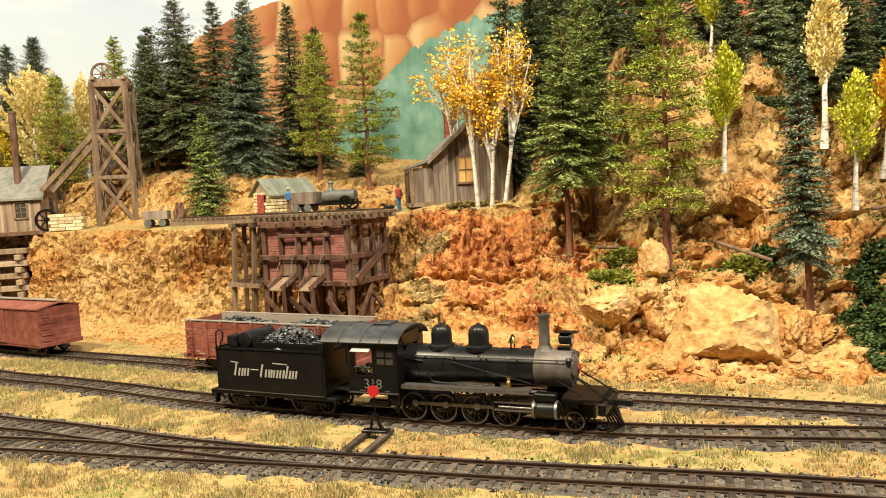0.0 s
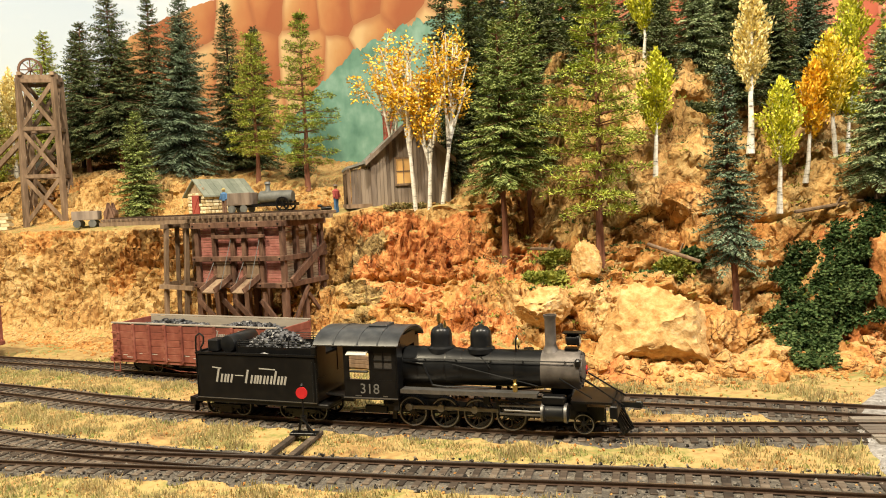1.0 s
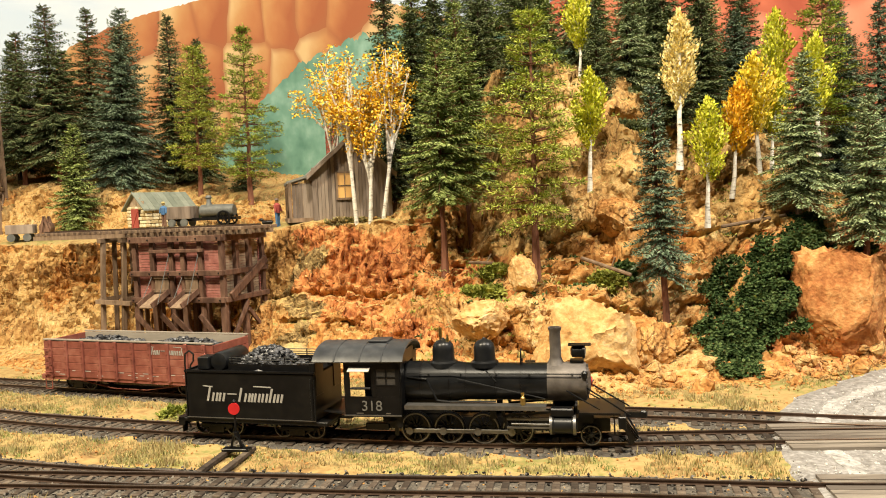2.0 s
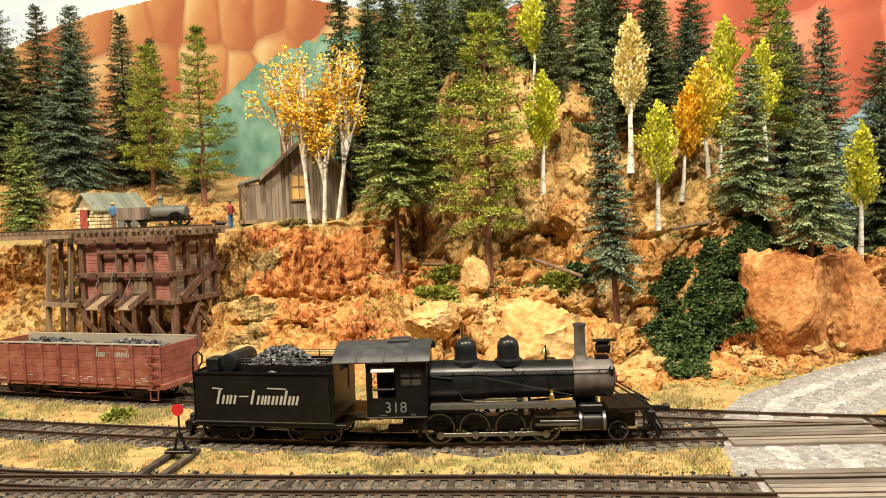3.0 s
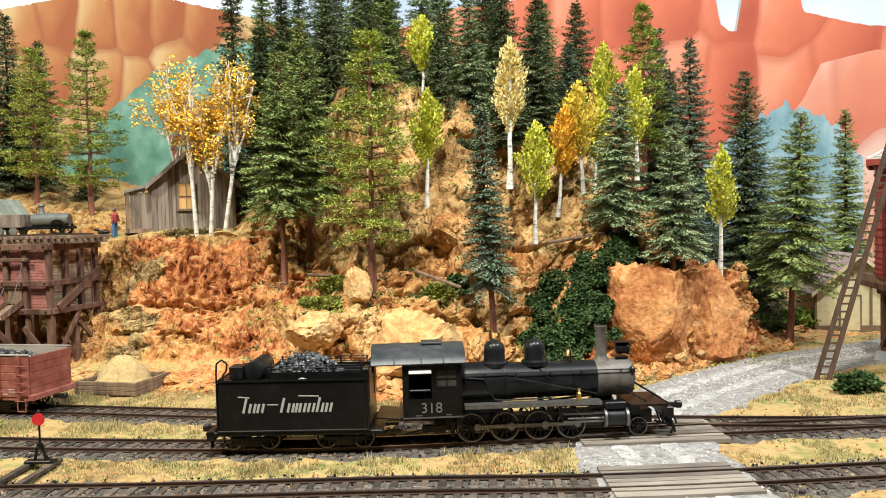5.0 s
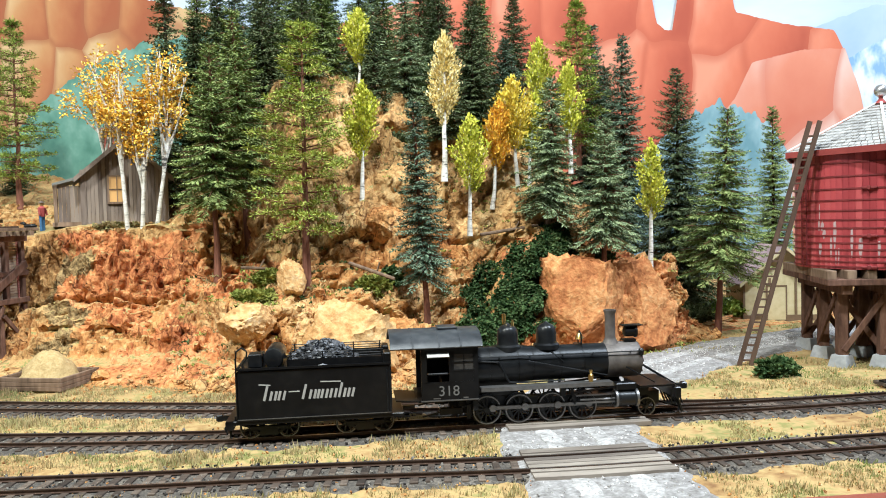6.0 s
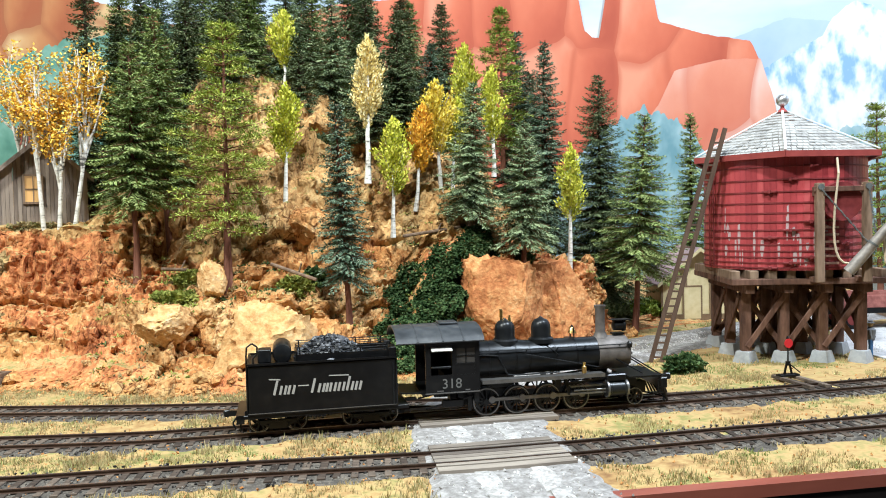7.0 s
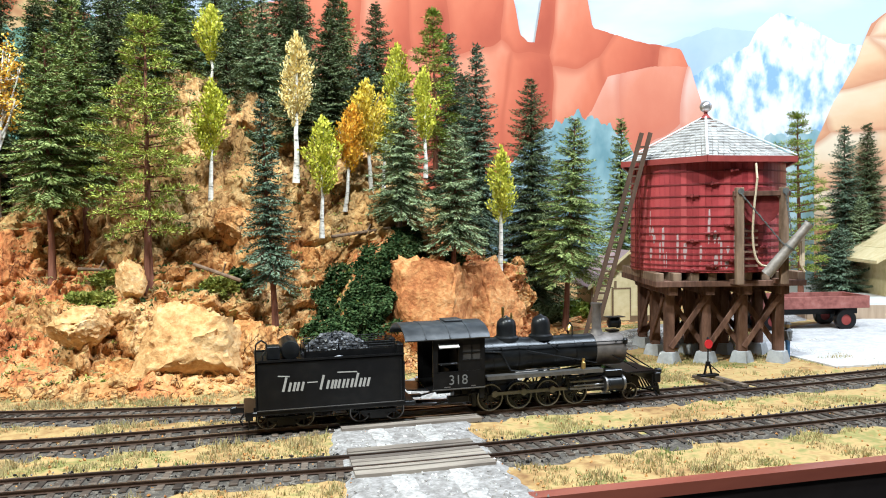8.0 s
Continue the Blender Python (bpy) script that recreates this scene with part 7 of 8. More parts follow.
def conifer(x, y, z, h, hw, style, label, bare=0.12, droop=0.35, dens=1.0, lean=(0, 0), bark="darkbark", seed=0, ragged=0.3):
    rnd = random.Random(seed * 7 + 3)
    t = thing("conifer_tree", label, "tree", x, y, z, rz=rnd.uniform(0, 360), group="conifers on the slope")
    tg = trunk_geo(h * 0.97, max(0.25, h * 0.0145), lean)
    out = ([], [])
    z0 = h * bare
    zz = z0
    lev = 0
    while zz < h * 0.985:
        f = (zz - z0) / (h - z0)
        L = hw * (1 - f) ** 0.8 * (0.82 + 0.18 * min(1, f * 6)) + 0.35
        nb = max(5, int((6 + 5.5 * (1 - f)) * dens))
        for b in range(nb):
            az = 2 * math.pi * (b + rnd.random() * 0.8) / nb + lev * 1.3
            ln = L * (1 + rnd.uniform(-ragged * 1.2, ragged * 0.6))
            o = Vector((lean[0] * zz / h, lean[1] * zz / h, zz + rnd.uniform(-0.35, 0.35)))
            rise = 0.45 * f - droop * (1 - f) + rnd.uniform(-0.2, 0.16)
            horiz = Vector((math.cos(az), math.sin(az), 0))
            side = Vector((-horiz.y, horiz.x, 0))
            m = max(4, int(ln / (0.27 if y < 112 and x > 15 else 0.36)))
            tg.cyl(o, o + horiz * ln * 0.8 + Vector((0, 0, rise * ln * 0.8)), 0.06, 0.02, 3, False)
            for k in range(m):
                u = (k + 0.8) / m
                sag = rise * ln * u - 0.16 * ln * u * u + 0.14 * ln * u ** 4
                p = o + horiz * ln * u + Vector((0, 0, sag))
                w = (0.34 * ln * (1 - u) ** 0.8 + 0.34) * rnd.uniform(0.75, 1.2)
                for sgn in (-1, 1):
                    d = (horiz * rnd.uniform(0.5, 0.9) + side * sgn * rnd.uniform(0.6, 1.0) + Vector((0, 0, rnd.uniform(-0.55, -0.05)))).normalized()
                    spray(rnd, p, d, w * 0.65, 0.09 if y < 112 and x > 15 else 0.115, out)
                    spray(rnd, p + d * w * 0.35, d + Vector((0, 0, -0.15)) + horiz * 0.3, w * 0.7, 0.078 if y < 112 and x > 15 else 0.10, out)
                    if (k + b) % 2:
                        spray(rnd, p, d * 0.6 + Vector((0, 0, rnd.uniform(-0.9, -0.2))), w * 0.45 + 0.15, 0.07, out)
                spray(rnd, p, horiz + side * rnd.uniform(-0.4, 0.4) + Vector((0, 0, rnd.uniform(0.1, 0.7))), 0.42, 0.075, out)
        zz += (0.46 + 0.30 * (1 - f)) * (h / 27) ** 0.4 / dens ** 0.3
        lev += 1
    for k in range(9):
        spray(rnd, Vector((lean[0], lean[1], h * 0.94 + 0.08 * k)), Vector((rnd.uniform(-0.5, 0.5), rnd.uniform(-0.5, 0.5), 1)), 0.55, 0.08, out)
    part("trunk", tg, M[bark], t)
    cg = Geo()
    cg.v, cg.f = [tuple(p) for p in out[0]], out[1]
    part("crown", cg, M[style], t, smooth=0)
    return t


def pine(x, y, z, h, hw, style, label, bare=0.2, lean=(0, 0), bark="bark", seed=0, puffs=1.0):
    rnd = random.Random(seed * 11 + 5)
    t = thing("pine_tree", label, "tree", x, y, z, rz=rnd.uniform(0, 360), group="pines on the slope")
    tg = trunk_geo(h * 0.97, max(0.3, h * 0.015), lean)
    out = ([], [])
    zz = h * bare
    z0 = zz
    while zz < h * 0.97:
        f = (zz - z0) / (h - z0)
        L = hw * (math.sin(math.pi * min(1, 0.22 + 0.78 * f)) ** 0.6 * (1 - 0.55 * f)) + 0.3
        nb = rnd.randint(5, 7)
        turn = rnd.uniform(0, 6.28)
        for b in range(nb):
            az = turn + 2 * math.pi * (b + rnd.uniform(-0.3, 0.3)) / nb
            ln = L * rnd.uniform(0.5, 1.15)
            o = Vector((0, 0, zz + rnd.uniform(-0.2, 0.2)))
            horiz = Vector((math.cos(az), math.sin(az), 0))
            side = Vector((-horiz.y, horiz.x, 0))
            rise = rnd.uniform(-0.22, 0.08) + 0.35 * f
            end = o + horiz * ln + Vector((0, 0, rise * ln))
            tg.cyl(o, end, 0.08, 0.025, 4, False)
            for c in range(max(5, int(ln / 0.34 * puffs))):
                u = rnd.uniform(0.3, 1.03)
                spread = 0.42 * ln * (1.15 - u) + 0.15
                q = o.lerp(end, u) + side * rnd.uniform(-spread, spread) + Vector((0, 0, rnd.uniform(-0.05, 0.3)))
                tg.cyl(o.lerp(end, u * 0.88), q, 0.018, 0.01, 3, False)
                for k in range(16):
                    d = Vector((rnd.gauss(0, 0.8), rnd.gauss(0, 0.8), rnd.gauss(0.2, 0.5)))
                    spray(rnd, q + d * 0.2, d + horiz * 0.6, rnd.uniform(0.28, 0.56), 0.066, out)
        zz += rnd.uniform(0.95, 1.5) * (h / 27) ** 0.4
    for k in range(14):
        d = Vector((rnd.gauss(0, 0.7), rnd.gauss(0, 0.7), 1))
        tufts(rnd, Vector((lean[0], lean[1], h * 0.94)), d, rnd.uniform(0.5, 1.1), 0.13, out)
    part("trunk", tg, M[bark], t)
    cg = Geo()
    cg.v, cg.f = [tuple(p) for p in out[0]], out[1]
    part("crown", cg, M[style], t, smooth=0)
    return t


def aspen(x, y, z, h, hw, style, label, bare=0.38, lean=(0, 0), seed=0, n_limbs=40, leaf=0.42):
    """A feathery tree of ascending twigs with small leaves."""
    rnd = random.Random(seed * 13 + 1)
    t = thing("aspen_tree", label, "tree", x, y, z, rz=rnd.uniform(0, 360), group="autumn aspens")
    tg = trunk_geo(h * 0.9, max(0.2, h * 0.02), lean)
    out = ([], [])
    for b in range(n_limbs):
        g = (b + rnd.random()) / n_limbs
        f = bare + (0.97 - bare) * g
        o = Vector((0, 0, h * f * 0.9))
        az = rnd.uniform(0, 2 * math.pi)
        reach = 0.95 * hw * min(1.0, 0.5 + 2.2 * g) * (1 - g) ** 0.8 * rnd.uniform(0.7, 1.2) + 0.15
        horiz = Vector((math.cos(az), math.sin(az), 0))
        end = o + horiz * reach + Vector((0, 0, reach * rnd.uniform(0.9, 1.7) + 0.5))
        tg.cyl(o, end, 0.05, 0.015, 3, False)
        along = (end - o).normalized()
        for k in range(int(24 + reach * 34)):
            u = rnd.uniform(0.12, 1.05)
            w = 0.12 + 0.10 * u
            q = o.lerp(end, u) + Vector((rnd.gauss(0, w), rnd.gauss(0, w), rnd.gauss(0, w)))
            d = along + Vector((rnd.gauss(0, 0.45), rnd.gauss(0, 0.45), rnd.gauss(0, 0.3)))
            spray(rnd, q, d, leaf * rnd.uniform(0.6, 1.3), leaf * 0.27, out)
    for k in range(30):
        d = Vector((rnd.gauss(0, 0.25), rnd.gauss(0, 0.25), 1))
        tufts(rnd, Vector((rnd.gauss(0, 0.12), rnd.gauss(0, 0.12), h * rnd.uniform(0.88, 0.97))), d, leaf * 1.2, leaf * 0.26, out)
    part("trunk", tg, M["whitebark"], t)
    cg = Geo()
    cg.v, cg.f = [tuple(p) for p in out[0]], out[1]
    part("crown", cg, M[style], t, smooth=0)
    return t


DARK = "dark green model spruce with drooping boughs"
BLUE = "blue-green model spruce with dense boughs"
TREES = [
    # kind, x, y, base z, height, half width, foliage, bare share, lean x, label
    ("c", -34.6, 143, 21, 31.4, 5.0, "dark", 0.2, -1, DARK), ("c", -48.5, 147, 23, 24.7, 3.2, "pine", 0.2, 0, "thin olive-green model fir behind the headframe"),
    ("c", -30.3, 147, 23, 30, 3.4, "dark", 0.15, 0, DARK), ("c", -23.4, 140, 20, 31, 4.8, "blue", 0.06, 1, BLUE),
    ("c", -17.4, 148, 23, 28.6, 3.1, "dark", 0.1, 0, DARK), ("p", -10.9, 138.4, 18.4, 26, 4.4, "pine", 0.2, 0, "olive pine with a bare brown trunk"),
    ("p", -1.8, 132.4, 17.8, 27.4, 4.9, "bright", 0.15, 0, "bright green pine with a bare brown trunk"), ("c", -26.8, 130, 16, 15.2, 2.6, "spruce", 0.05, 0, "small dark spruce on the mine bench"),
    ("c", -40.3, 143, 21.5, 26.8, 3.7, "dark", 0.22, 0, DARK), ("c", -70.5, 150, 24, 24.5, 3.6, "dark", 0.1, 0, DARK),
    ("a", -65.0, 148, 22, 22.5, 6.2, "pale", 0.1, 0, "broad golden aspen clump on the skyline"), ("p", -57.4, 143, 20, 21, 4.2, "pine", 0.1, 0, "olive pine before golden aspens"),
    ("a", -56.6, 150, 22, 21, 2.8, "pale", 0.1, 0, "pale yellow aspen on the skyline"), ("a", -72.4, 147, 20, 13.5, 5.0, "yellow", 0.05, 0, "low golden aspen thicket"),
    ("c", 23.0, 118, 22, 21.5, 3.2, "dark", 0.05, 0.5, DARK), ("c", 26.5, 116, 24, 20.0, 3.4, "dark", 0.05, 0, DARK),
    ("c", 25.7, 97.2, 9.4, 25.8, 3.7, "spruce", 0.34, 0, "green spruce with a bare lower trunk on the ledge"), ("c", 29.3, 101.6, 12, 28.4, 3.8, "spruce", 0.3, -1.2, "tall green spruce with a red-brown trunk"),
    ("p", 34.8, 91.2, 9, 28.0, 5.3, "pine", 0.22, 0.2, "tall olive pine with open whorled boughs"), ("a", 41.5, 95, 17.6, 13.5, 2.3, "lime", 0.34, 0.4, "yellow-green autumn aspen with a white trunk"),
    ("a", 43.2, 105, 31.5, 10.2, 1.9, "lime", 0.35, 0, "yellow-green aspen high on the slope"), ("c", 45.1, 103, 21, 17.2, 2.4, "dark", 0.05, -0.6, DARK),
    ("c", 49.6, 107, 27, 18.5, 3.1, "sage", 0.1, 0, "grey-green spruce on the upper slope"), ("a", 50.2, 92, 20, 16.4, 2.4, "pale", 0.36, 0.3, "pale cream-yellow autumn aspen"),
    ("a", 52.9, 91.7, 13.9, 13.2, 2.4, "lime", 0.32, 0.3, "yellow-green autumn aspen with a white trunk"), ("a", 55.9, 92.5, 16.8, 12, 2.1, "orange", 0.34, 1.2, "orange autumn aspen leaning slightly"),
    ("a", 59.3, 93.5, 18.6, 13.4, 2.6, "yellow", 0.34, -0.4, "yellow autumn aspen with a white trunk"), ("a", 61.4, 95, 19.4, 10.6, 1.9, "lime", 0.3, 0.7, "slim yellow-green aspen on the slope"),
    ("c", 46.5, 86.2, 2.7, 25.0, 2.3, "blue", 0.29, -1.0, "narrow blue-green spruce with a red trunk by the boulders"), ("c", 60.9, 88.5, 15, 15.5, 3.0, "sage", 0.12, 0.8, "grey-green spruce with drooping boughs"),
    ("a", 67.6, 97, 21, 13.4, 2.1, "lime", 0.3, 0, "yellow-green aspen on the ridge"), ("a", 67.4, 106, 27, 12.2, 2.3, "lime", 0.2, 0, "yellow-green aspen high on the ridge"),
    ("c", 69.3, 120, 29, 19.2, 3.7, "dark", 0.05, 0, DARK), ("c", 63.4, 108, 26, 13, 3.3, "blue", 0.05, 0, BLUE),
    ("p", 71.1, 102, 22, 21.2, 3.9, "bright", 0.12, 0, "tall green pine on the ridge"), ("c", 75.2, 98, 11, 27, 3.3, "blue", 0.06, 0.2, BLUE),
    ("c", 66.3, 86, 10.6, 15.2, 2.9, "sage", 0.17, 0.4, "pale sage-green spruce on top of the outcrop"), ("a", 74.5, 90.5, 9.4, 15.0, 2.0, "lime", 0.36, 0.4, "yellow-green slim aspen at the foot of the slope"),
    ("c", 88.6, 107, 0.8, 35.2, 6.4, "dark", 0.05, 0, "large dark spruce with heavy boughs to the ground"), ("c", 85.8, 94, 0.6, 28.2, 4.8, "spruce", 0.32, 1.9, "green spruce with a bare red-brown trunk by the road"),
    ("c", 107.6, 111, 0.4, 31, 3.6, "spruce", 0.1, 0, "slim spruce behind the water tank"), ("p", 135.0, 100, 0, 32.7, 5.4, "bright", 0.22, -1, "tall yellow-green pine behind the flat car"),
    ("c", 150.0, 104, 0, 31, 5.0, "blue", 0.05, 0, BLUE), ("c", 157.0, 105, 0, 32, 4.6, "dark", 0.05, 0, DARK), ("c", 143.0, 99.5, 0, 13, 4.6, "blue", 0.03, 0, "young blue-green spruce by the platform"),
    ("c", 149.0, 100, 0, 18.4, 3.2, "sage", 0.03, 0, "slim grey-green spruce by the platform"),
    ("c", 55.5, 112, 30, 19, 3.4, "dark", 0.05, 0, DARK), ("c", 36.5, 106, 28, 17, 3.4, "dark", 0.04, 0, DARK), ("c", 32.0, 112, 24, 22, 3.6, "dark", 0.04, 0, DARK),
    ("c", 79.5, 111, 12, 25, 4.6, "dark", 0.05, 0, DARK), ("c", 57.5, 104, 26, 16, 2.8, "dark", 0.05, 0, DARK), ("c", 76.0, 108, 16, 26, 3.8, "blue", 0.05, 0, BLUE),
    ("c", -44.5, 150, 24, 24, 3.6, "dark", 0.12, 0, DARK), ("c", -26.5, 151, 24, 26, 3.6, "dark", 0.1, 0, DARK), ("c", -13.5, 151, 24, 24, 3.4, "dark", 0.1, 0, DARK), ("c", -36.8, 152, 25, 22, 3.6, "spruce", 0.1, 0, DARK), ("c", -66.5, 152, 24, 26, 3.8, "dark", 0.1, 0, DARK),
    ("c", -5.5, 146, 19, 8, 1.6, "dark", 0.05, 0, "very small dark spruce far behind the cabin"), ("c", 39.8, 114, 33, 16, 3.2, "spruce", 0.05, 0, DARK), ("c", 52.5, 100, 25, 13, 2.6, "dark", 0.05, 0, DARK),
]
rnd = random.Random(91)
for k in range(17):
    # the close back row of the wood along the ridge
    x, y = 20.5 + 2.75 * k + rnd.uniform(-0.6, 0.6), (115.5, 121, 126)[k % 3] + rnd.uniform(-1, 1)
    z = land_z(x, y)
    TREES.append(("c", x, y, z, rnd.uniform(47.5, 53) - z, rnd.uniform(2.7, 3.3), ("dark", "spruce", "dark", "blue", "sage")[k % 5], 0.05, 0, "close-grown dark spruce in the back row of the wood"))
for i, (k, x, y, z, h, hw, style, bare, lean, label) in enumerate(TREES):
    foot = land_z(x, y) - 0.3
    if x < 10 or abs(foot - z) < 1.0:
        h, z = h + z - foot, foot
    if k == "c":
        ob = conifer(x, y, z, h, hw * (1.6 if x < 10 else 1.34), style, label, bare, 0.35 if style != "sage" else 0.45, 1.0, (0, 0), "bark" if bare > 0.12 else "darkbark", i)
    elif k == "p":
        ob = pine(x, y, z, h, hw * 1.12, style, label, bare, (0, 0), "bark", i)
    else:
        ob = aspen(x, y, z, h, hw * (1.25 if x < -50 else 1.0), style, label, bare, (0, 0), i, *((130, 0.55) if x < -50 else (62, 0.42)))
    if lean:
        ob.matrix_basis = ob.matrix_basis.to_3x3().to_4x4()
        ob.matrix_basis = Matrix.Translation((x * U, y * U, z * U)) @ Matrix.Rotation(math.atan2(lean, h), 4, "Y") @ ob.matrix_basis


def birch_group():
    """The many-stemmed golden birches before the cabin."""
    rnd = random.Random(77)
    for sx, sy, h, hw, lx, lab in ((15.9, 104.4, 20.5, 3.6, -0.6, "golden birch with forked white trunk before the cabin"), (17.5, 104.0, 17.0, 3.2, 0.6, "golden birch with low forked limbs"), (19.0, 104.9, 21.0, 3.8, 1.9, "tall golden birch with spreading white limbs"), (14.0, 110.5, 20.5, 3.6, -1.6, "thin golden birch beside the cabin roof")):
        z = land_z(sx, sy) - 0.2
        t = thing("birch_tree", lab, "tree", sx, sy, z, group="golden birches")
        tg, out = Geo(), ([], [])
        top = Vector((lx, 0, h * 0.55))
        tg.cyl((0, 0, -0.3), top * 0.5, 0.27, 0.21, 9).cyl(top * 0.5, top, 0.21, 0.15, 9)
        for k in range(11):
            az = rnd.uniform(0, 6.28)
            f = rnd.uniform(0.45, 1.0)
            o = top * f
            r = 0.84 * hw * rnd.uniform(0.4, 1.0)
            end = Vector((lx + r * math.cos(az), r * math.sin(az), h * rnd.uniform(0.62, 1.0) - 0.3 * r))
            mid = o.lerp(end, 0.5) + Vector((0, 0, -0.5))
            tg.cyl(o, mid, 0.16, 0.11, 6).cyl(mid, end, 0.11, 0.05, 6)
            for c in range(7):
                q = mid.lerp(end, rnd.uniform(0.15, 1.1)) + Vector((rnd.gauss(0, 0.55), rnd.gauss(0, 0.55), rnd.gauss(0, 0.5)))
                tg.cyl(mid.lerp(end, 0.6), q, 0.05, 0.03, 4)
                for j in range(30):
                    d = Vector((rnd.gauss(0, 1), rnd.gauss(0, 1), rnd.gauss(-0.1, 1)))
                    spray(rnd, q + d * 0.33, d, 0.36, 0.15, out)
        part("trunk", tg, M["whitebark"], t)
        cg = Geo()
        cg.v, cg.f = [tuple(p) for p in out[0]], out[1]
        part("crown", cg, M["gold"], t, smooth=0)


birch_group()
# ---- small things on the layout ----
TRACKS = [FRONT, BRANCH, MAIN, BACK]
TP = np.array([(p.x, p.y) for P in TRACKS for p in P])


def track_gap(x, y):
    return float(np.sqrt(((TP - (x, y)) ** 2).sum(1).min()))


def switch_stand(x, y, rz, label):
    t = thing("switch_stand", label, "switch stand", x, y, 0.15, rz, group="switch stands")
    for dx in (-0.8, 0.8):
        part("long_tie", Geo().box((dx, -1.6, 0.12), (0.45, 5.2, 0.3), bev=0.03), M["tie"], t)
    part("base", Geo().box((0, 0, 0.35), (2.0, 0.7, 0.2), bev=0.03), M["black"], t)
    for s in (-1, 1):
        part("stand_leg", Geo().beam((s * 0.4, 0, 0.4), (s * 0.12, 0, 1.5), 0.12, 0.16), M["black"], t)
    part("spindle", Geo().cyl((0, 0, 1.2), (0, 0, 3.7), 0.07, n=8).cyl((0, 0, 1.3), (0, 0, 1.6), 0.22, n=10).lathe((0, 0, 3.6), [(0.12, 0), (0.15, 0.15), (0.05, 0.3)], 8), M["black"], t)
    part("target", Geo().lathe((0, -0.1, 3.25), [(0.42, -0.04), (0.42, 0.04)], 20, "y"), M["red"], t, "round red target disc")
    part("throw_lever", Geo().tube([(0, -0.2, 1.4), (0.9, -0.5, 0.6)], 0.06), M["black"], t)


switch_stand(9.2, 66.9, -12, "low black switch stand with round red target")
switch_stand(81.7, 63.2, -6, "low black switch stand with red target near the tank")


def figure(x, y, z, h, rz, shirt, trousers, hat, label):
    """A plain standing miniature figure, one mesh."""
    g = Geo()
    s = h / 4.0
    g.lathe((-0.22 * s, 0, 0), [(0.2 * s, 0), (0.2 * s, 0.2 * s), (0.17 * s, 1.0 * s), (0.22 * s, 2.0 * s)], 8)
    g.lathe((0.22 * s, 0, 0), [(0.2 * s, 0), (0.2 * s, 0.2 * s), (0.17 * s, 1.0 * s), (0.22 * s, 2.0 * s)], 8)
    k1 = len(g.f)
    g.lathe((0, 0, 1.9 * s), [(0.4 * s, 0), (0.42 * s, 0.4 * s), (0.52 * s, 1.1 * s), (0.2 * s, 1.4 * s)], 10)
    g.beam((-0.5 * s, 0, 3.1 * s), (-0.62 * s, -0.2 * s, 2.1 * s), 0.24 * s, 0.24 * s, 0.05 * s)
    g.beam((0.5 * s, 0, 3.1 * s), (0.62 * s, -0.25 * s, 2.1 * s), 0.24 * s, 0.24 * s, 0.05 * s)
    k2 = len(g.f)
    g.lathe((0, 0, 3.3 * s), [(0.12 * s, 0), (0.24 * s, 0.15 * s), (0.26 * s, 0.4 * s), (0.1 * s, 0.62 * s)], 10)
    k3_ = len(g.f)
    g.lathe((0, 0, 3.72 * s), [(0.42 * s, 0), (0.42 * s, 0.04 * s), (0.25 * s, 0.08 * s), (0.22 * s, 0.26 * s)], 10)
    me = mesh_of("miniature_figure", g, [trousers, shirt, M["sand"], hat])
    me.polygons.foreach_set("material_index", [0] * k1 + [1] * (k2 - k1) + [2] * (k3_ - k2) + [3] * (len(g.f) - k3_))
    ob = new("miniature_figure", me)
    ob.matrix_basis = pose(x * U, y * U, z * U, 0, 0, rz)
    tagged(ob, label, "figurine", "miniature figures")


M["denim"] = mat("blue_cloth_paint", [(0.05, 0.12, 0.26), (0.09, 0.2, 0.38)], 80, 0.8, 0.1)
M["redcloth"] = mat("red_cloth_paint", [(0.30, 0.05, 0.05), (0.42, 0.1, 0.09)], 80, 0.8, 0.1)
M["greycloth"] = mat("grey_cloth_paint", [(0.12, 0.12, 0.12), (0.22, 0.22, 0.22)], 80, 0.8, 0.1)
M["strawhat"] = mat("straw_hat_paint", [(0.45, 0.36, 0.14), (0.58, 0.48, 0.22)], 80, 0.8, 0.1)
figure(5.6, 111.0, land_z(5.6, 111.0), 3.6, 60, M["redcloth"], M["denim"], M["greyboard"], "painted miniature figure in red shirt and blue trousers")
figure(-10.3, 117.0, 15.8, 3.3, -20, M["denim"], M["timber"], M["strawhat"], "painted miniature figure in blue with a straw hat")
figure(97.2, 68.2, 0.0, 3.9, 30, M["greycloth"], M["denim"], M["greycloth"], "painted miniature figure in grey beside the tank")


def dog():
    t = thing("toy_dog", "small black model dog on the bench", "dog", 4.4, 110.6, land_z(4.4, 110.6), 160)
    part("body", Geo().lathe((0, 0, 0.9), [(0.15, -0.7), (0.28, -0.5), (0.26, 0.3), (0.3, 0.6), (0.15, 0.75)], 10, "x"), M["black"], t)
    part("head", Geo().lathe((0.8, 0, 1.25), [(0.1, -0.2), (0.22, 0), (0.14, 0.35), (0.06, 0.5)], 8, "x"), M["black"], t)
    for x in (-0.45, 0.5):
        for y in (-0.15, 0.15):
            part("leg", Geo().cyl((x, y, 0), (x, y, 0.8), 0.08, n=6), M["black"], t)


dog()


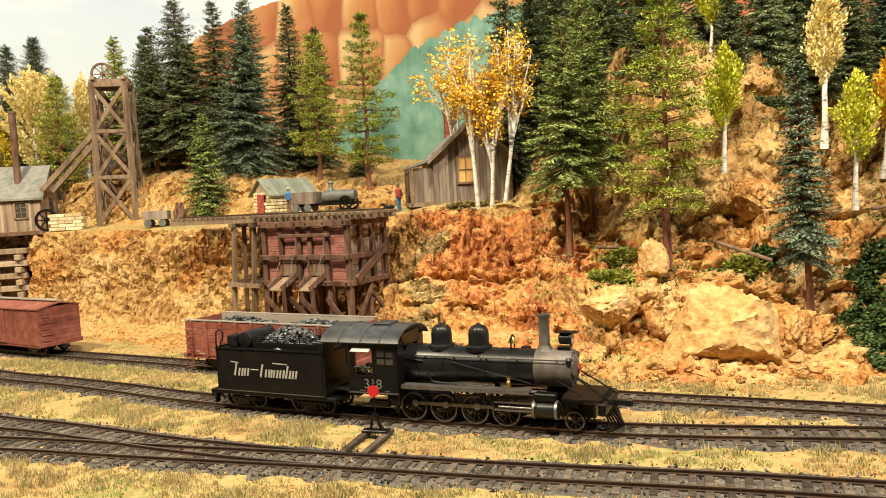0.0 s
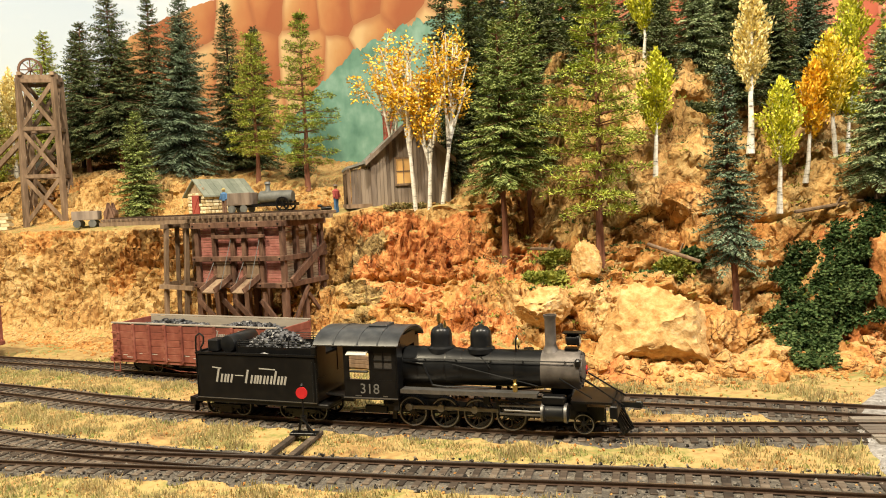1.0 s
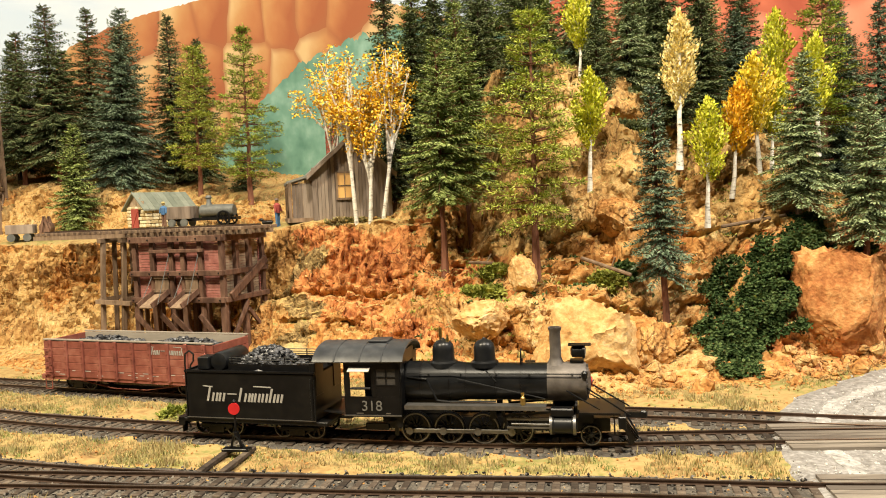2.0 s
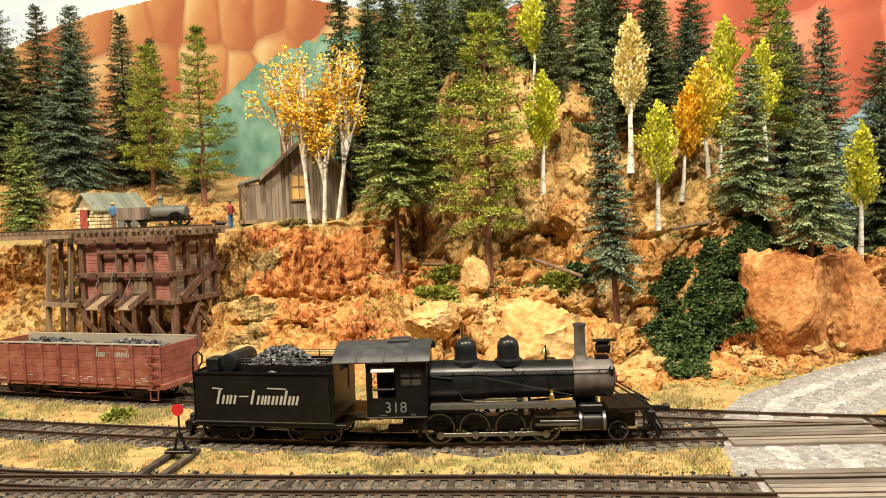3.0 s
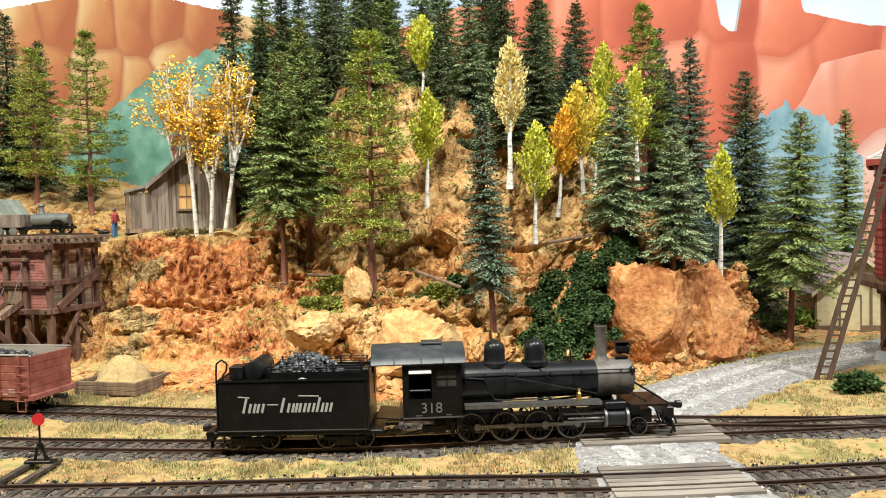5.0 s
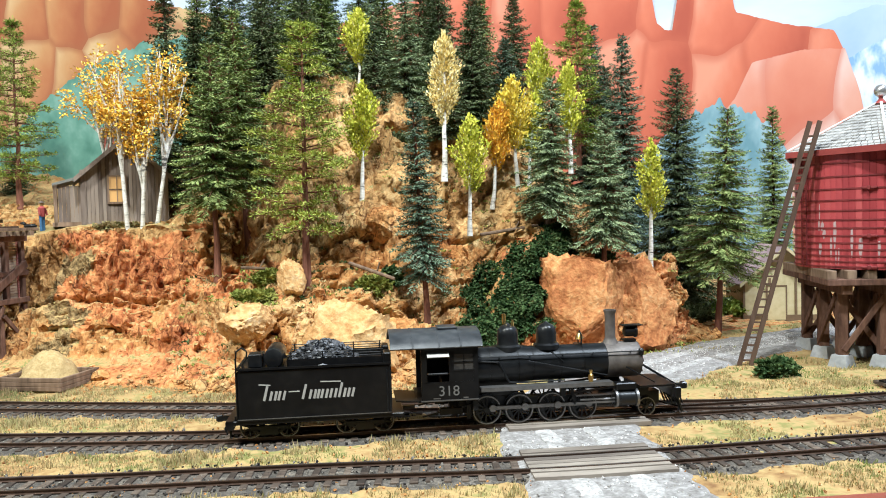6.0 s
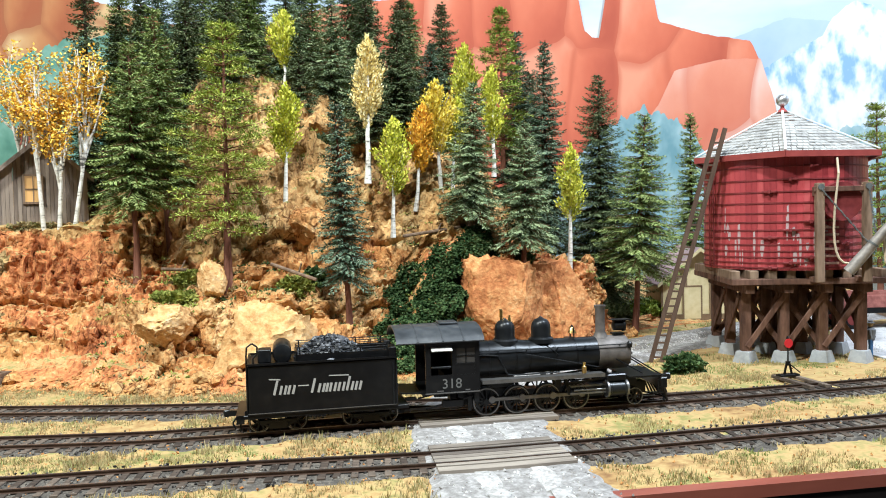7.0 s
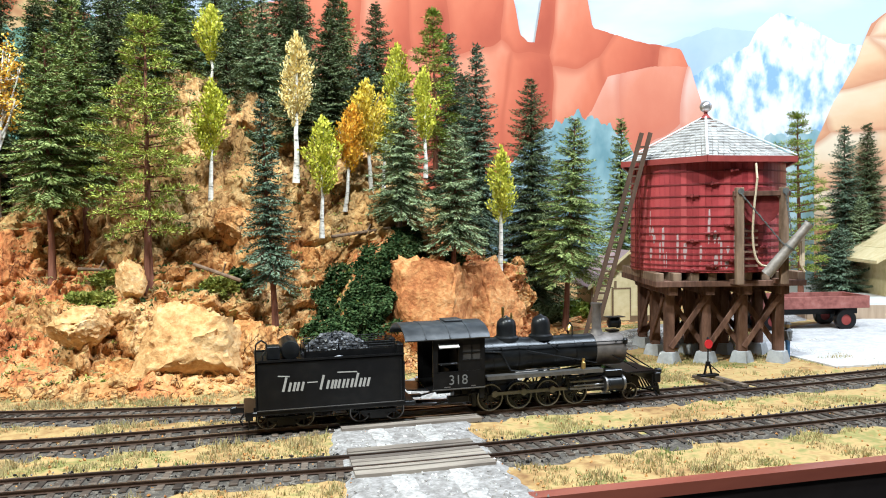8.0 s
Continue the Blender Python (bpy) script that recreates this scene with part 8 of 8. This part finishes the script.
def small_engine():
    t = thing("small_mine_engine", "small grey mine steam engine with wooden tender on the tramway", "locomotive", -6.6, 119.5, 15.6, -14)
    part("tender", Geo().box((-2.2, 0, 1.9), (3.6, 2.4, 1.7), bev=0.05), M["greyboard"], t)
    part("chassis", Geo().box((1.0, 0, 0.95), (10, 1.4, 0.4)), M["black"], t)
    for x in (-3.2, -1.4):
        for s in (-1, 1):
            g = Geo()
            ring(g, (x, s * 1.1, 0.55), 0.3, 0.55, -0.1, 0.1, 14)
            g.cyl((x, s * 1.1 - 0.1, 0.55), (x, s * 1.1 + 0.1, 0.55), 0.3, n=10)
            part("wheel", g, M["greyiron"], t)
    part("boiler", Geo().lathe((0, 0, 2.0), [(0.7, 0.6), (0.88, 0.8), (0.85, 5.2), (0.7, 5.5)], 18, "x"), M["greyiron"], t)
    part("smokestack", Geo().lathe((1.8, 0, 2.7), [(0.55, 0), (0.3, 0.4), (0.3, 0.9), (0.45, 1.1), (0.32, 1.4)], 14), M["greyiron"], t)
    for s in (-1, 1):
        g = Geo()
        ring(g, (4.4, s * 1.1, 1.0), 0.76, 1.0, -0.12, 0.12, 18)
        rim = part("driving_wheel", g, M["black"], t)
        for k in range(6):
            a = k * math.pi / 3
            part("spoke", Geo().beam((4.4, s * 1.1, 1.0), (4.4 + 0.8 * math.cos(a), s * 1.1, 1.0 + 0.8 * math.sin(a)), 0.1, 0.1), M["black"], rim, smooth=0)


small_engine()


def mine_cart():
    t = thing("mine_cart", "small timber ore cart with frame on the bench", "cart", -31.5, 125.0, land_z(-31.5, 125) + 0.0, 8)
    part("box", Geo().box((-1.2, 0, 1.7), (3.6, 2.0, 1.3), bev=0.05), M["greyboard"], t)
    for x in (-2.3, -0.2):
        for s in (-1, 1):
            part("wheel", Geo().cyl((x, s * 0.9 - 0.1, 0.55), (x, s * 0.9 + 0.1, 0.55), 0.55, n=14), M["greyiron"], t)
    part("windlass_drum", Geo().cyl((2.2, -1, 1.8), (2.2, 1, 1.8), 0.8, n=14), M["timber"], t)
    for y in (-1.1, 1.1):
        part("windlass_post", Geo().beam((1.4, y, 0), (2.2, y, 3.4), 0.3, 0.3).beam((3.0, y, 0), (2.2, y, 3.4), 0.3, 0.3), M["timber"], t)


mine_cart()


def stone_stack():
    t = thing("cut_stone_stack", "stack of cream cut stone slabs beside the headframe", "stone stack", -49.0, 128.6, land_z(-49, 128.6), 10)
    rnd = random.Random(2)
    for r in range(5):
        for k in range(4):
            part("slab", Geo().box((-1.8 + 1.25 * k + 0.3 * (r % 2), rnd.uniform(-0.1, 0.1), 0.3 + 0.52 * r), (1.2, 2.0, 0.48), (0, 0, rnd.uniform(-2, 2)), 0.05), M["limestone"], t, smooth=0)


stone_stack()


def cog_wheel():
    t = thing("iron_flywheel", "black iron wheel leaning on the hoist house wall", "wheel", -52.2, 128.6, land_z(-52.2, 128.6) + 1.75, 12)
    g = Geo()
    ring(g, (0, 0, 0), 1.4, 1.75, -0.2, 0.2, 26)
    part("rim", g, M["black"], t)
    for k in range(8):
        a = k * math.pi / 4
        part("spoke", Geo().beam((0, 0, 0), (1.45 * math.cos(a), 0, 1.45 * math.sin(a)), 0.14, 0.18), M["black"], t)
    part("hub", Geo().cyl((0, -0.3, 0), (0, 0.3, 0), 0.35, n=12), M["black"], t)


cog_wheel()


def crib_wall():
    t = thing("timber_crib", "grey stacked timber cribbing under the hoist house", "cribbing", -60.5, 124.5, 0, 12)
    rnd = random.Random(6)
    for r in range(13):
        z = 0.4 + r * 0.95
        if r % 2 == 0:
            part("crib_log", Geo().box((rnd.uniform(-0.2, 0.2), 0, z), (13, 0.9, 0.85), (0, 0, rnd.uniform(-1, 1)), 0.1), M["minewood"], t)
            part("crib_log", Geo().box((rnd.uniform(-0.2, 0.2), 5, z), (13, 0.9, 0.85), (0, 0, 0), 0.1), M["minewood"], t)
        else:
            for x in (-5.4, -1.8, 1.8, 5.4):
                part("crib_end", Geo().box((x, 2.4, z), (0.9, 7.0, 0.85), (0, 0, rnd.uniform(-1, 1)), 0.1), M["minewood"], t)
    part("crib_fill", Geo().box((0, 2.6, 6), (12, 4.0, 12)), M["timber"], t)


crib_wall()


def sand_bin():
    t = thing("sand_bin", "low plank box heaped with yellow sand beside the siding", "sand bin", 9.6, 92.6, 0, -26)
    W, D = 6.6, 5.4
    for r in range(3):
        for s in (-1, 1):
            part("side_plank", Geo().box((0, s * D / 2, 0.3 + 0.42 * r), (W, 0.3, 0.4), (0, 0, 0), 0.04), M["oldwood"], t)
            part("end_plank", Geo().box((s * W / 2, 0, 0.3 + 0.42 * r), (0.3, D + 0.5, 0.4), (0, 0, 0), 0.04), M["oldwood"], t)
    g = Geo()
    n = 30
    rings = []
    for k in range(9):
        f = k / 8
        rr = 2.7 * (1 - f) + 0.12
        rings.append([((1.12 + 0.2 * noise.noise(Vector((j * 0.4, k * 0.6, 1)))) * rr * math.cos(6.283 * j / n), (0.95 + 0.2 * noise.noise(Vector((j * 0.4, k * 0.6, 1)))) * rr * math.sin(6.283 * j / n), 0.7 + 2.8 * math.sin(f * 1.57) + 0.15 * noise.noise(Vector((j * 0.5, k, 3)))) for j in range(n)])
    for q in rings:
        g.v.extend(q)
    for k in range(8):
        for j in range(n):
            g.f.append((k * n + j, k * n + (j + 1) % n, (k + 1) * n + (j + 1) % n, (k + 1) * n + j))
    part("sand", g, M["sand"], t, "conical heap of yellow sand")


sand_bin()

# ---- rubble, shrubs and grass ----
rock_mats = [M["rock_orange"], M["rock"], M["rock_pale"]]
shapes = []
for k in range(8):
    g = Geo().lump((0, 0, 0), (1, 0.85, 0.7), 100 + k, 1, 0.35)
    shapes.append([mesh_of("stone", g, m, 25) for m in rock_mats])


def stone_field():
    t = thing("rubble_slope", "loose ochre stones lying along the foot of the cliff", "stones", kind="structure")
    rnd = random.Random(31)
    n = 0
    while n < 295:
        x = rnd.uniform(57, 84) if n % 2 else rnd.uniform(8, 84)
        pr = profile(x)
        y = float(pr[0][0]) + rnd.gauss(0.6, 1.5)
        if track_gap(x, y) < 3.2 or near_road(x, y, 5.5):
            continue
        s = rnd.choice((0.25, 0.3, 0.4, 0.5, 0.6, 0.9)) * rnd.uniform(0.7, 1.2)
        ob = new("stone", shapes[rnd.randrange(8)][rnd.choice((0, 0, 1, 2))])
        ob.parent = t
        ob.matrix_basis = pose(x * U, y * U, (land_z(x, y) + 0.25 * s) * U, rnd.uniform(0, 360), rnd.uniform(-20, 20), rnd.uniform(0, 360)) @ Matrix.Scale(s * U / U, 4)
        n += 1
    g = Geo()
    for k in range(1500):
        x = rnd.uniform(-55, 86)
        pr = profile(x)
        y = float(pr[0][0]) + rnd.gauss(0.4, 1.6)
        if track_gap(x, y) < 2.9 or near_road(x, y, 5.2):
            continue
        s = rnd.uniform(0.1, 0.3)
        g.lump((x, y, land_z(x, y) + 0.1 * s), (s, s, s * 0.7), k, 1, 0.3)
    ob = part("pebble_scatter", g, M["rock_orange"], t, "small loose stones", smooth=0)
    ob["kind"] = "stuff"


stone_field()


def boulder(x, y, z, s, seed, m, label, squash=(1, 1, 1), cuts=9, flat=()):
    """A rock split along a few planes, with rubbed edges and a rough skin; flat: extra planes (normal, distance)."""
    g = Geo()
    rnd = random.Random(seed * 17)
    planes = [(Vector(n).normalized(), c) for n, c in flat]
    for k in range(cuts):
        planes.append((Vector((rnd.gauss(0, 1), rnd.gauss(-0.5, 0.8), rnd.gauss(0.2, 0.8))).normalized(), rnd.uniform(0.66, 0.92)))
    bm = bmesh.new()
    bmesh.ops.create_icosphere(bm, subdivisions=5, radius=1.12)
    off = Vector((seed * 3.1, seed * 1.7, 0))
    for v in bm.verts:
        p = v.co.copy() * (1 + 0.12 * noise.noise(v.co * 1.2 + off))
        for n, c in planes:
            over = p.dot(n) - c - 0.05 * noise.noise(v.co * 2.5 + off + n * 5)
            if over > 0:
                p -= n * over
        f = noise.fractal(v.co * 4 + off, 0.8, 2, 5)
        b, e = blocks(v.co * 2.1 + off, seed)
        p *= 1 + 0.075 * f - 0.10 * (1 - e) * b
        g.v.append((p.x * s * squash[0], p.y * s * squash[1], p.z * s * squash[2]))
    g.f = [tuple(v.index for v in f.verts) for f in bm.faces]
    bm.free()
    solid("boulder", g, m, label, "boulder", "boulders", at=(x, y, z), smooth=50)


boulder(38.4, 83.4, 2.6, 4.2, 1, M["block_pale"], "large cream boulder bulging from the slope foot", (1.35, 0.75, 1.15))
boulder(42.8, 84.0, 2.2, 2.8, 2, M["rock_orange"], "rounded ochre boulder beside the larger one", (1.1, 0.8, 1.1))
boulder(28.6, 86.6, 6.0, 2.2, 3, M["block_pale"], "pale angular rock on the ledge", (1.2, 0.8, 0.9))
boulder(33.0, 89.0, 9.6, 1.6, 4, M["block_pale"], "upright pale slab of rock beside the pine", (0.8, 0.6, 1.2))
boulder(63.2, 85.6, 5.8, 5.1, 5, M["block_red"], "massive orange-red rock outcrop", (1.05, 0.6, 1.2), 3, [((-0.25, -1, 0.12), 0.72), ((0.9, -0.6, 0), 0.72), ((-1, -0.1, 0.1), 0.8), ((0.1, 0, 1), 0.8), ((0.2, -0.9, -0.7), 0.8)])
boulder(70.8, 88.6, 5.0, 5.2, 6, M["block_red"], "orange-red rock outcrop beside the road", (1.2, 0.6, 1.15), 3, [((-0.7, -0.9, 0.1), 0.68), ((0.5, -0.9, 0.25), 0.68), ((0.9, -0.2, 0.6), 0.74), ((-0.2, 0, 1), 0.84)])
boulder(58.8, 92.0, 14.2, 1.8, 7, M["rock_orange"], "ochre rock on the upper ledge", (1.5, 0.8, 0.8))
boulder(44.5, 93.0, 15.0, 2.2, 8, M["rock_orange"], "ochre rock standing on the slope", (1.2, 0.8, 1.0))


def shrub(x, y, z, rx, ry, rz_, style, label, n, leaf, seed):
    rnd = random.Random(seed)
    if style != "ivy":
        z = land_z(x, y) + 0.3 * rz_
    t = thing("shrub", label, "shrub", x, y, z, group="shrubs")
    out = ([], [])
    tg = Geo()
    for k in range(n):
        d = Vector((rnd.gauss(0, 1), rnd.gauss(0, 1), rnd.gauss(0, 1))).normalized()
        lump = 0.75 + 0.5 * noise.noise(d * 2.2 + Vector((seed, 0, 0)))
        r = lump * rnd.uniform(0.7, 1.0)
        q = Vector((d.x * rx * r, d.y * ry * r, d.z * rz_ * r))
        tufts(rnd, q, d + Vector((rnd.gauss(0, 0.7), rnd.gauss(0, 0.7), rnd.gauss(0.2, 0.7))), leaf * rnd.uniform(0.7, 1.4), leaf * 0.42, out)
    for k in range(9):
        a = k * 0.7
        tg.cyl((0, 0, -0.6 * rz_), (0.6 * rx * math.cos(a), 0.6 * ry * math.sin(a), 0.3 * rz_), 0.09, 0.04, 5)
    part("woody_base", tg, M["darkbark"], t)
    cg = Geo()
    cg.v, cg.f = [tuple(p) for p in out[0]], out[1]
    part("leaves", cg, M[style], t, smooth=0)


for i, (x, y, z, rx, ry, rz_, st, n, lab) in enumerate((
        (29.4, 92.6, 10.6, 3.0, 1.6, 1.1, "moss", 1500, "yellow-green low shrub on the ledge"), (31.2, 95.6, 12.2, 2.2, 1.6, 1.2, "moss", 1100, "yellow-green low shrub below the spruces"), (41.4, 88.8, 10.0, 2.2, 1.4, 1.4, "moss", 1300, "olive shrub on the ledge beside the pine"), (43.6, 90.0, 9.4, 1.4, 1.2, 1.2, "ivy", 700, "dark olive shrub on the slope"),
        (76.0, 70.6, 0.6, 2.6, 1.5, 1.1, "ivy", 1300, "low dark green shrub beside the ladder"), (66.4, 88.4, 10.6, 2.6, 1.4, 1.0, "ivy", 1300, "green ground creeper at the spruce foot"), (69.8, 101.5, 18.0, 3, 2, 1.6, "dark", 1200, "dark undergrowth below the ridge trees"),
        (86.0, 100.0, 1.2, 4.5, 2.5, 1.6, "dark", 1800, "dark undergrowth at the foot of the spruces"), (93.5, 104.0, 1.2, 4.0, 2.5, 1.8, "bright", 1500, "bright green undergrowth behind the road"), (-8.0, 127.5, 17.2, 2.2, 1.2, 1.0, "ivy", 700, "dark green bush behind the hut"), (-2.0, 97.5, 0.5, 1.2, 0.8, 0.6, "moss", 400, "small green bush below the cliff"),
        (1.5, 79.0, 0.4, 1.6, 0.8, 0.6, "moss", 500, "small green bush between the tracks"), (14.5, 105.4, 16.0, 3.0, 0.8, 0.4, "blade", 500, "dry grass clump before the cabin"), (66.0, 104.0, 25, 3.5, 2, 2.0, "dark", 1300, "dark undergrowth on the ridge"), (47.5, 99.0, 23.5, 3.0, 1.6, 1.2, "dark", 900, "dark undergrowth on the slope"), (140.0, 99.0, 1.0, 9.0, 2.5, 2.0, "dark", 2200, "dark undergrowth along the back edge"))):
    shrub(x, y, z, rx, ry, rz_, st, lab, n, 0.42, 200 + i)



def ivy_drape():
    """One creeper that hugs the rock face, from the top of the outcrop down to the stones."""
    rnd = random.Random(311)
    t = thing("ivy_creeper", "dark green ivy mass hanging over the rock face", "creeper", 55.5, 86, 6)
    out, tg = ([], []), Geo()
    a, b = Vector((51.6, 0, 2.6)), Vector((61.5, 0, 12.2))
    while len(out[0]) < 6 * 15000:
        x, z = rnd.uniform(48, 64), rnd.uniform(0.4, 14.5)
        p = Vector((x, 0, z))
        u = max(0.0, min(1.0, (p - a).dot(b - a) / (b - a).length_squared))
        away = (p - a.lerp(b, u)).length
        if away > 2.5 + 0.9 * math.sin(u * 3.1) + 1.6 * noise.noise(Vector((x * 0.4, 7, z * 0.4))):
            continue
        hit = LAND.ray_cast(Vector((x * U, 0.60, z * U)), Vector((0, 1, 0)))
        if hit[0] is None:
            continue
        puff = 0.5 + 1.1 * max(0.0, noise.noise(Vector((x * 0.55, 2, z * 0.55))) + 0.25)
        y = hit[0].y / U
        if y > 93:
            continue
        q = Vector((x - 55.5, y - 86 - puff * rnd.uniform(0.2, 1.0), z - 6 + rnd.uniform(-0.1, 0.3)))
        tufts(rnd, q, Vector((rnd.gauss(0, 0.8), rnd.gauss(-0.8, 0.6), rnd.gauss(-0.2, 0.8))), rnd.uniform(0.26, 0.5), 0.15, out)
        if rnd.random() < 0.01:
            foot = Vector((x - 55.5 + rnd.uniform(-0.6, 0.6), y - 86, z - 7))
            tg.cyl(foot, q, 0.06, 0.03, 4)
    part("woody_base", tg, M["darkbark"], t)
    cg = Geo()
    cg.v, cg.f = [tuple(p) for p in out[0]], out[1]
    part("leaves", cg, M["ivy"], t, smooth=0)


ivy_drape()


def grass(name, material, n, seed, hmin, hmax, patch, label):
    rnd = random.Random(seed)
    vs, fs = [], []
    tries = 0
    while len(fs) < n and tries < n * 12:
        tries += 1
        x = rnd.uniform(-55, 112)
        y = rnd.uniform(edge_y(x) + 0.4, 100)
        pr = profile(x)
        if y > float(pr[0][0]) + 0.5 or noise.noise(Vector((x * 0.22, y * 0.22, seed))) < patch + (max(0.0, x - 42) * 0.006 if seed != 43 else 0):
            continue
        if track_gap(x, y) < 2.5 + rnd.random() * 0.8 or near_road(x, y, 5.0 + rnd.random()):
            continue
        h = rnd.uniform(hmin, hmax) * (0.7 + 0.6 * abs(noise.noise(Vector((x * 0.9, y * 0.9, 5)))))
        for b in range(3):
            px, py = x + rnd.gauss(0, 0.12), y + rnd.gauss(0, 0.12)
            a = rnd.uniform(0, 6.28)
            w = 0.045
            k = len(vs)
            lean = (rnd.gauss(0, 0.35) * h, rnd.gauss(0, 0.35) * h)
            vs.extend([(px - w * math.cos(a), py - w * math.sin(a), -0.08), (px + w * math.cos(a), py + w * math.sin(a), -0.08), (px + lean[0], py + lean[1], h)])
            fs.append((k, k + 1, k + 2))
    g = Geo()
    g.v, g.f = vs, fs
    solid(name, g, material, label, "grass", kind="stuff", smooth=0)


grass("dry_grass", M["blade"], 70000, 41, 0.14, 0.36, -0.15, "pale straw grass fibres between the tracks")
grass("tall_grass", M["blade"], 16000, 47, 0.35, 0.75, 0.22, "taller fluffy straw tufts between the tracks")
grass("green_grass", M["green_blade"], 16000, 43, 0.10, 0.24, 0.16, "short green grass patches between the tracks")


def scatter(name, material, n, seed, smin, smax, where, label):
    rnd = random.Random(seed)
    base = [Vector(v) for v in ((1, 0, 0), (-1, 0.2, 0), (0, 1, 0), (0.1, -1, 0), (0, 0.1, 0.9), (0.1, 0, -0.6))]
    tri = [(0, 2, 4), (2, 1, 4), (1, 3, 4), (3, 0, 4), (2, 0, 5), (1, 2, 5), (3, 1, 5), (0, 3, 5)]
    g = Geo()
    for k in range(n):
        c = where(rnd)
        if c is None:
            continue
        m = Euler((rnd.uniform(0, 6), rnd.uniform(0, 6), rnd.uniform(0, 6))).to_matrix()
        s = rnd.uniform(smin, smax)
        o = len(g.v)
        g.v.extend(tuple(Vector(c) + m @ (b * s * rnd.uniform(0.6, 1.1))) for b in base)
        g.f.extend(tuple(i + o for i in t) for t in tri)
    solid(name, g, material, label, "gravel", kind="stuff", smooth=0)


def on_bed(rnd):
    P = TRACKS[rnd.choice((0, 0, 0, 1, 2, 2, 3))]
    p = P[rnd.randrange(len(P))]
    if not -50 < p.x < 115 or skip_ties(p):
        return None
    return (p.x + rnd.uniform(-0.5, 0.5), p.y + rnd.uniform(-2.9, 2.9), 0.08)


def on_road(rnd):
    p = ROAD[rnd.randrange(len(ROAD))]
    return (p.x + rnd.uniform(-5, 5), p.y + rnd.uniform(-3, 3), 0.15) if track_gap(p.x, p.y) > 2 else None


def on_turf(rnd):
    x = rnd.uniform(-50, 110)
    y = rnd.uniform(edge_y(x), float(profile(x)[0][0]))
    return (x, y, 0.02)


scatter("ballast_grit", M["grit"], 16000, 51, 0.07, 0.17, on_bed, "loose cinder grains on the track beds")
scatter("road_chips", M["chips"], 3500, 52, 0.06, 0.15, on_road, "loose pale stone chips on the road")
scatter("turf_crumbs", M["rock_orange"], 4000, 53, 0.06, 0.16, on_turf, "ochre soil crumbs in the grass")

def ledge_scrub():
    """Low green and dry growth on the ledges and between the trees."""
    rnd = random.Random(61)
    for style, n, lab in (("moss", 1500, "low yellow-green scrub on the ledges"), ("blade", 1300, "dry yellow scrub on the slope"), ("ivy", 900, "dark green scrub on the slope")):
        out = ([], [])
        for k in range(n):
            x, y = rnd.uniform(22, 82), rnd.uniform(84, 112)
            if noise.noise(Vector((x * 0.25, y * 0.25, len(style)))) < 0.08:
                continue
            hit = LAND.ray_cast(Vector((x * U, y * U, 1.5)), Vector((0, 0, -1)))
            if hit[0] is None or hit[1].z < 0.55:
                continue
            o = Vector((x, y, hit[0].z / U - 0.05))
            for j in range(7):
                d = Vector((rnd.gauss(0, 0.8), rnd.gauss(0, 0.8), rnd.uniform(0.3, 1.2)))
                tufts(rnd, o + Vector((rnd.gauss(0, 0.3), rnd.gauss(0, 0.3), 0)), d, rnd.uniform(0.25, 0.6), 0.1, out)
        g = Geo()
        g.v, g.f = [tuple(p) for p in out[0]], out[1]
        solid("slope_scrub", g, M[style], lab, "undergrowth", kind="stuff", smooth=0)


ledge_scrub()

# pale gravel lot behind the tank
g = Geo()
lot = [(97, 62), (110, 59.5), (135, 58), (170, 57), (170, 80), (128, 86), (108, 84), (99, 74)]
g.prism(lot, -0.1, 0.14, "z")
solid("gravel_lot", g, M["packed"], "pale gravel lot beside the tracks", "ground", kind="structure")
# fallen logs on the slope
for x, y, z, l, rz_, ry in ((56.8, 89.6, 14.0, 7.0, 4, -7), (41.0, 87.4, 10.3, 5.0, -30, 20), (29.6, 95.6, 10.6, 3.0, 20, 5)):
    t = thing("fallen_log", "thin grey fallen log lying on the slope", "log", x, y, z, rz_, group="fallen logs")
    part("stem", Geo().beam((-l / 2, 0, l / 2 * math.sin(radians(ry))), (l / 2, 0, -l / 2 * math.sin(radians(ry))), 0.35, 0.35, 0.1), M["oldwood"], t)
    part("stub", Geo().beam((0.6, 0, 0), (1.0, -0.3, 0.9), 0.14, 0.14), M["oldwood"], t)
motions()
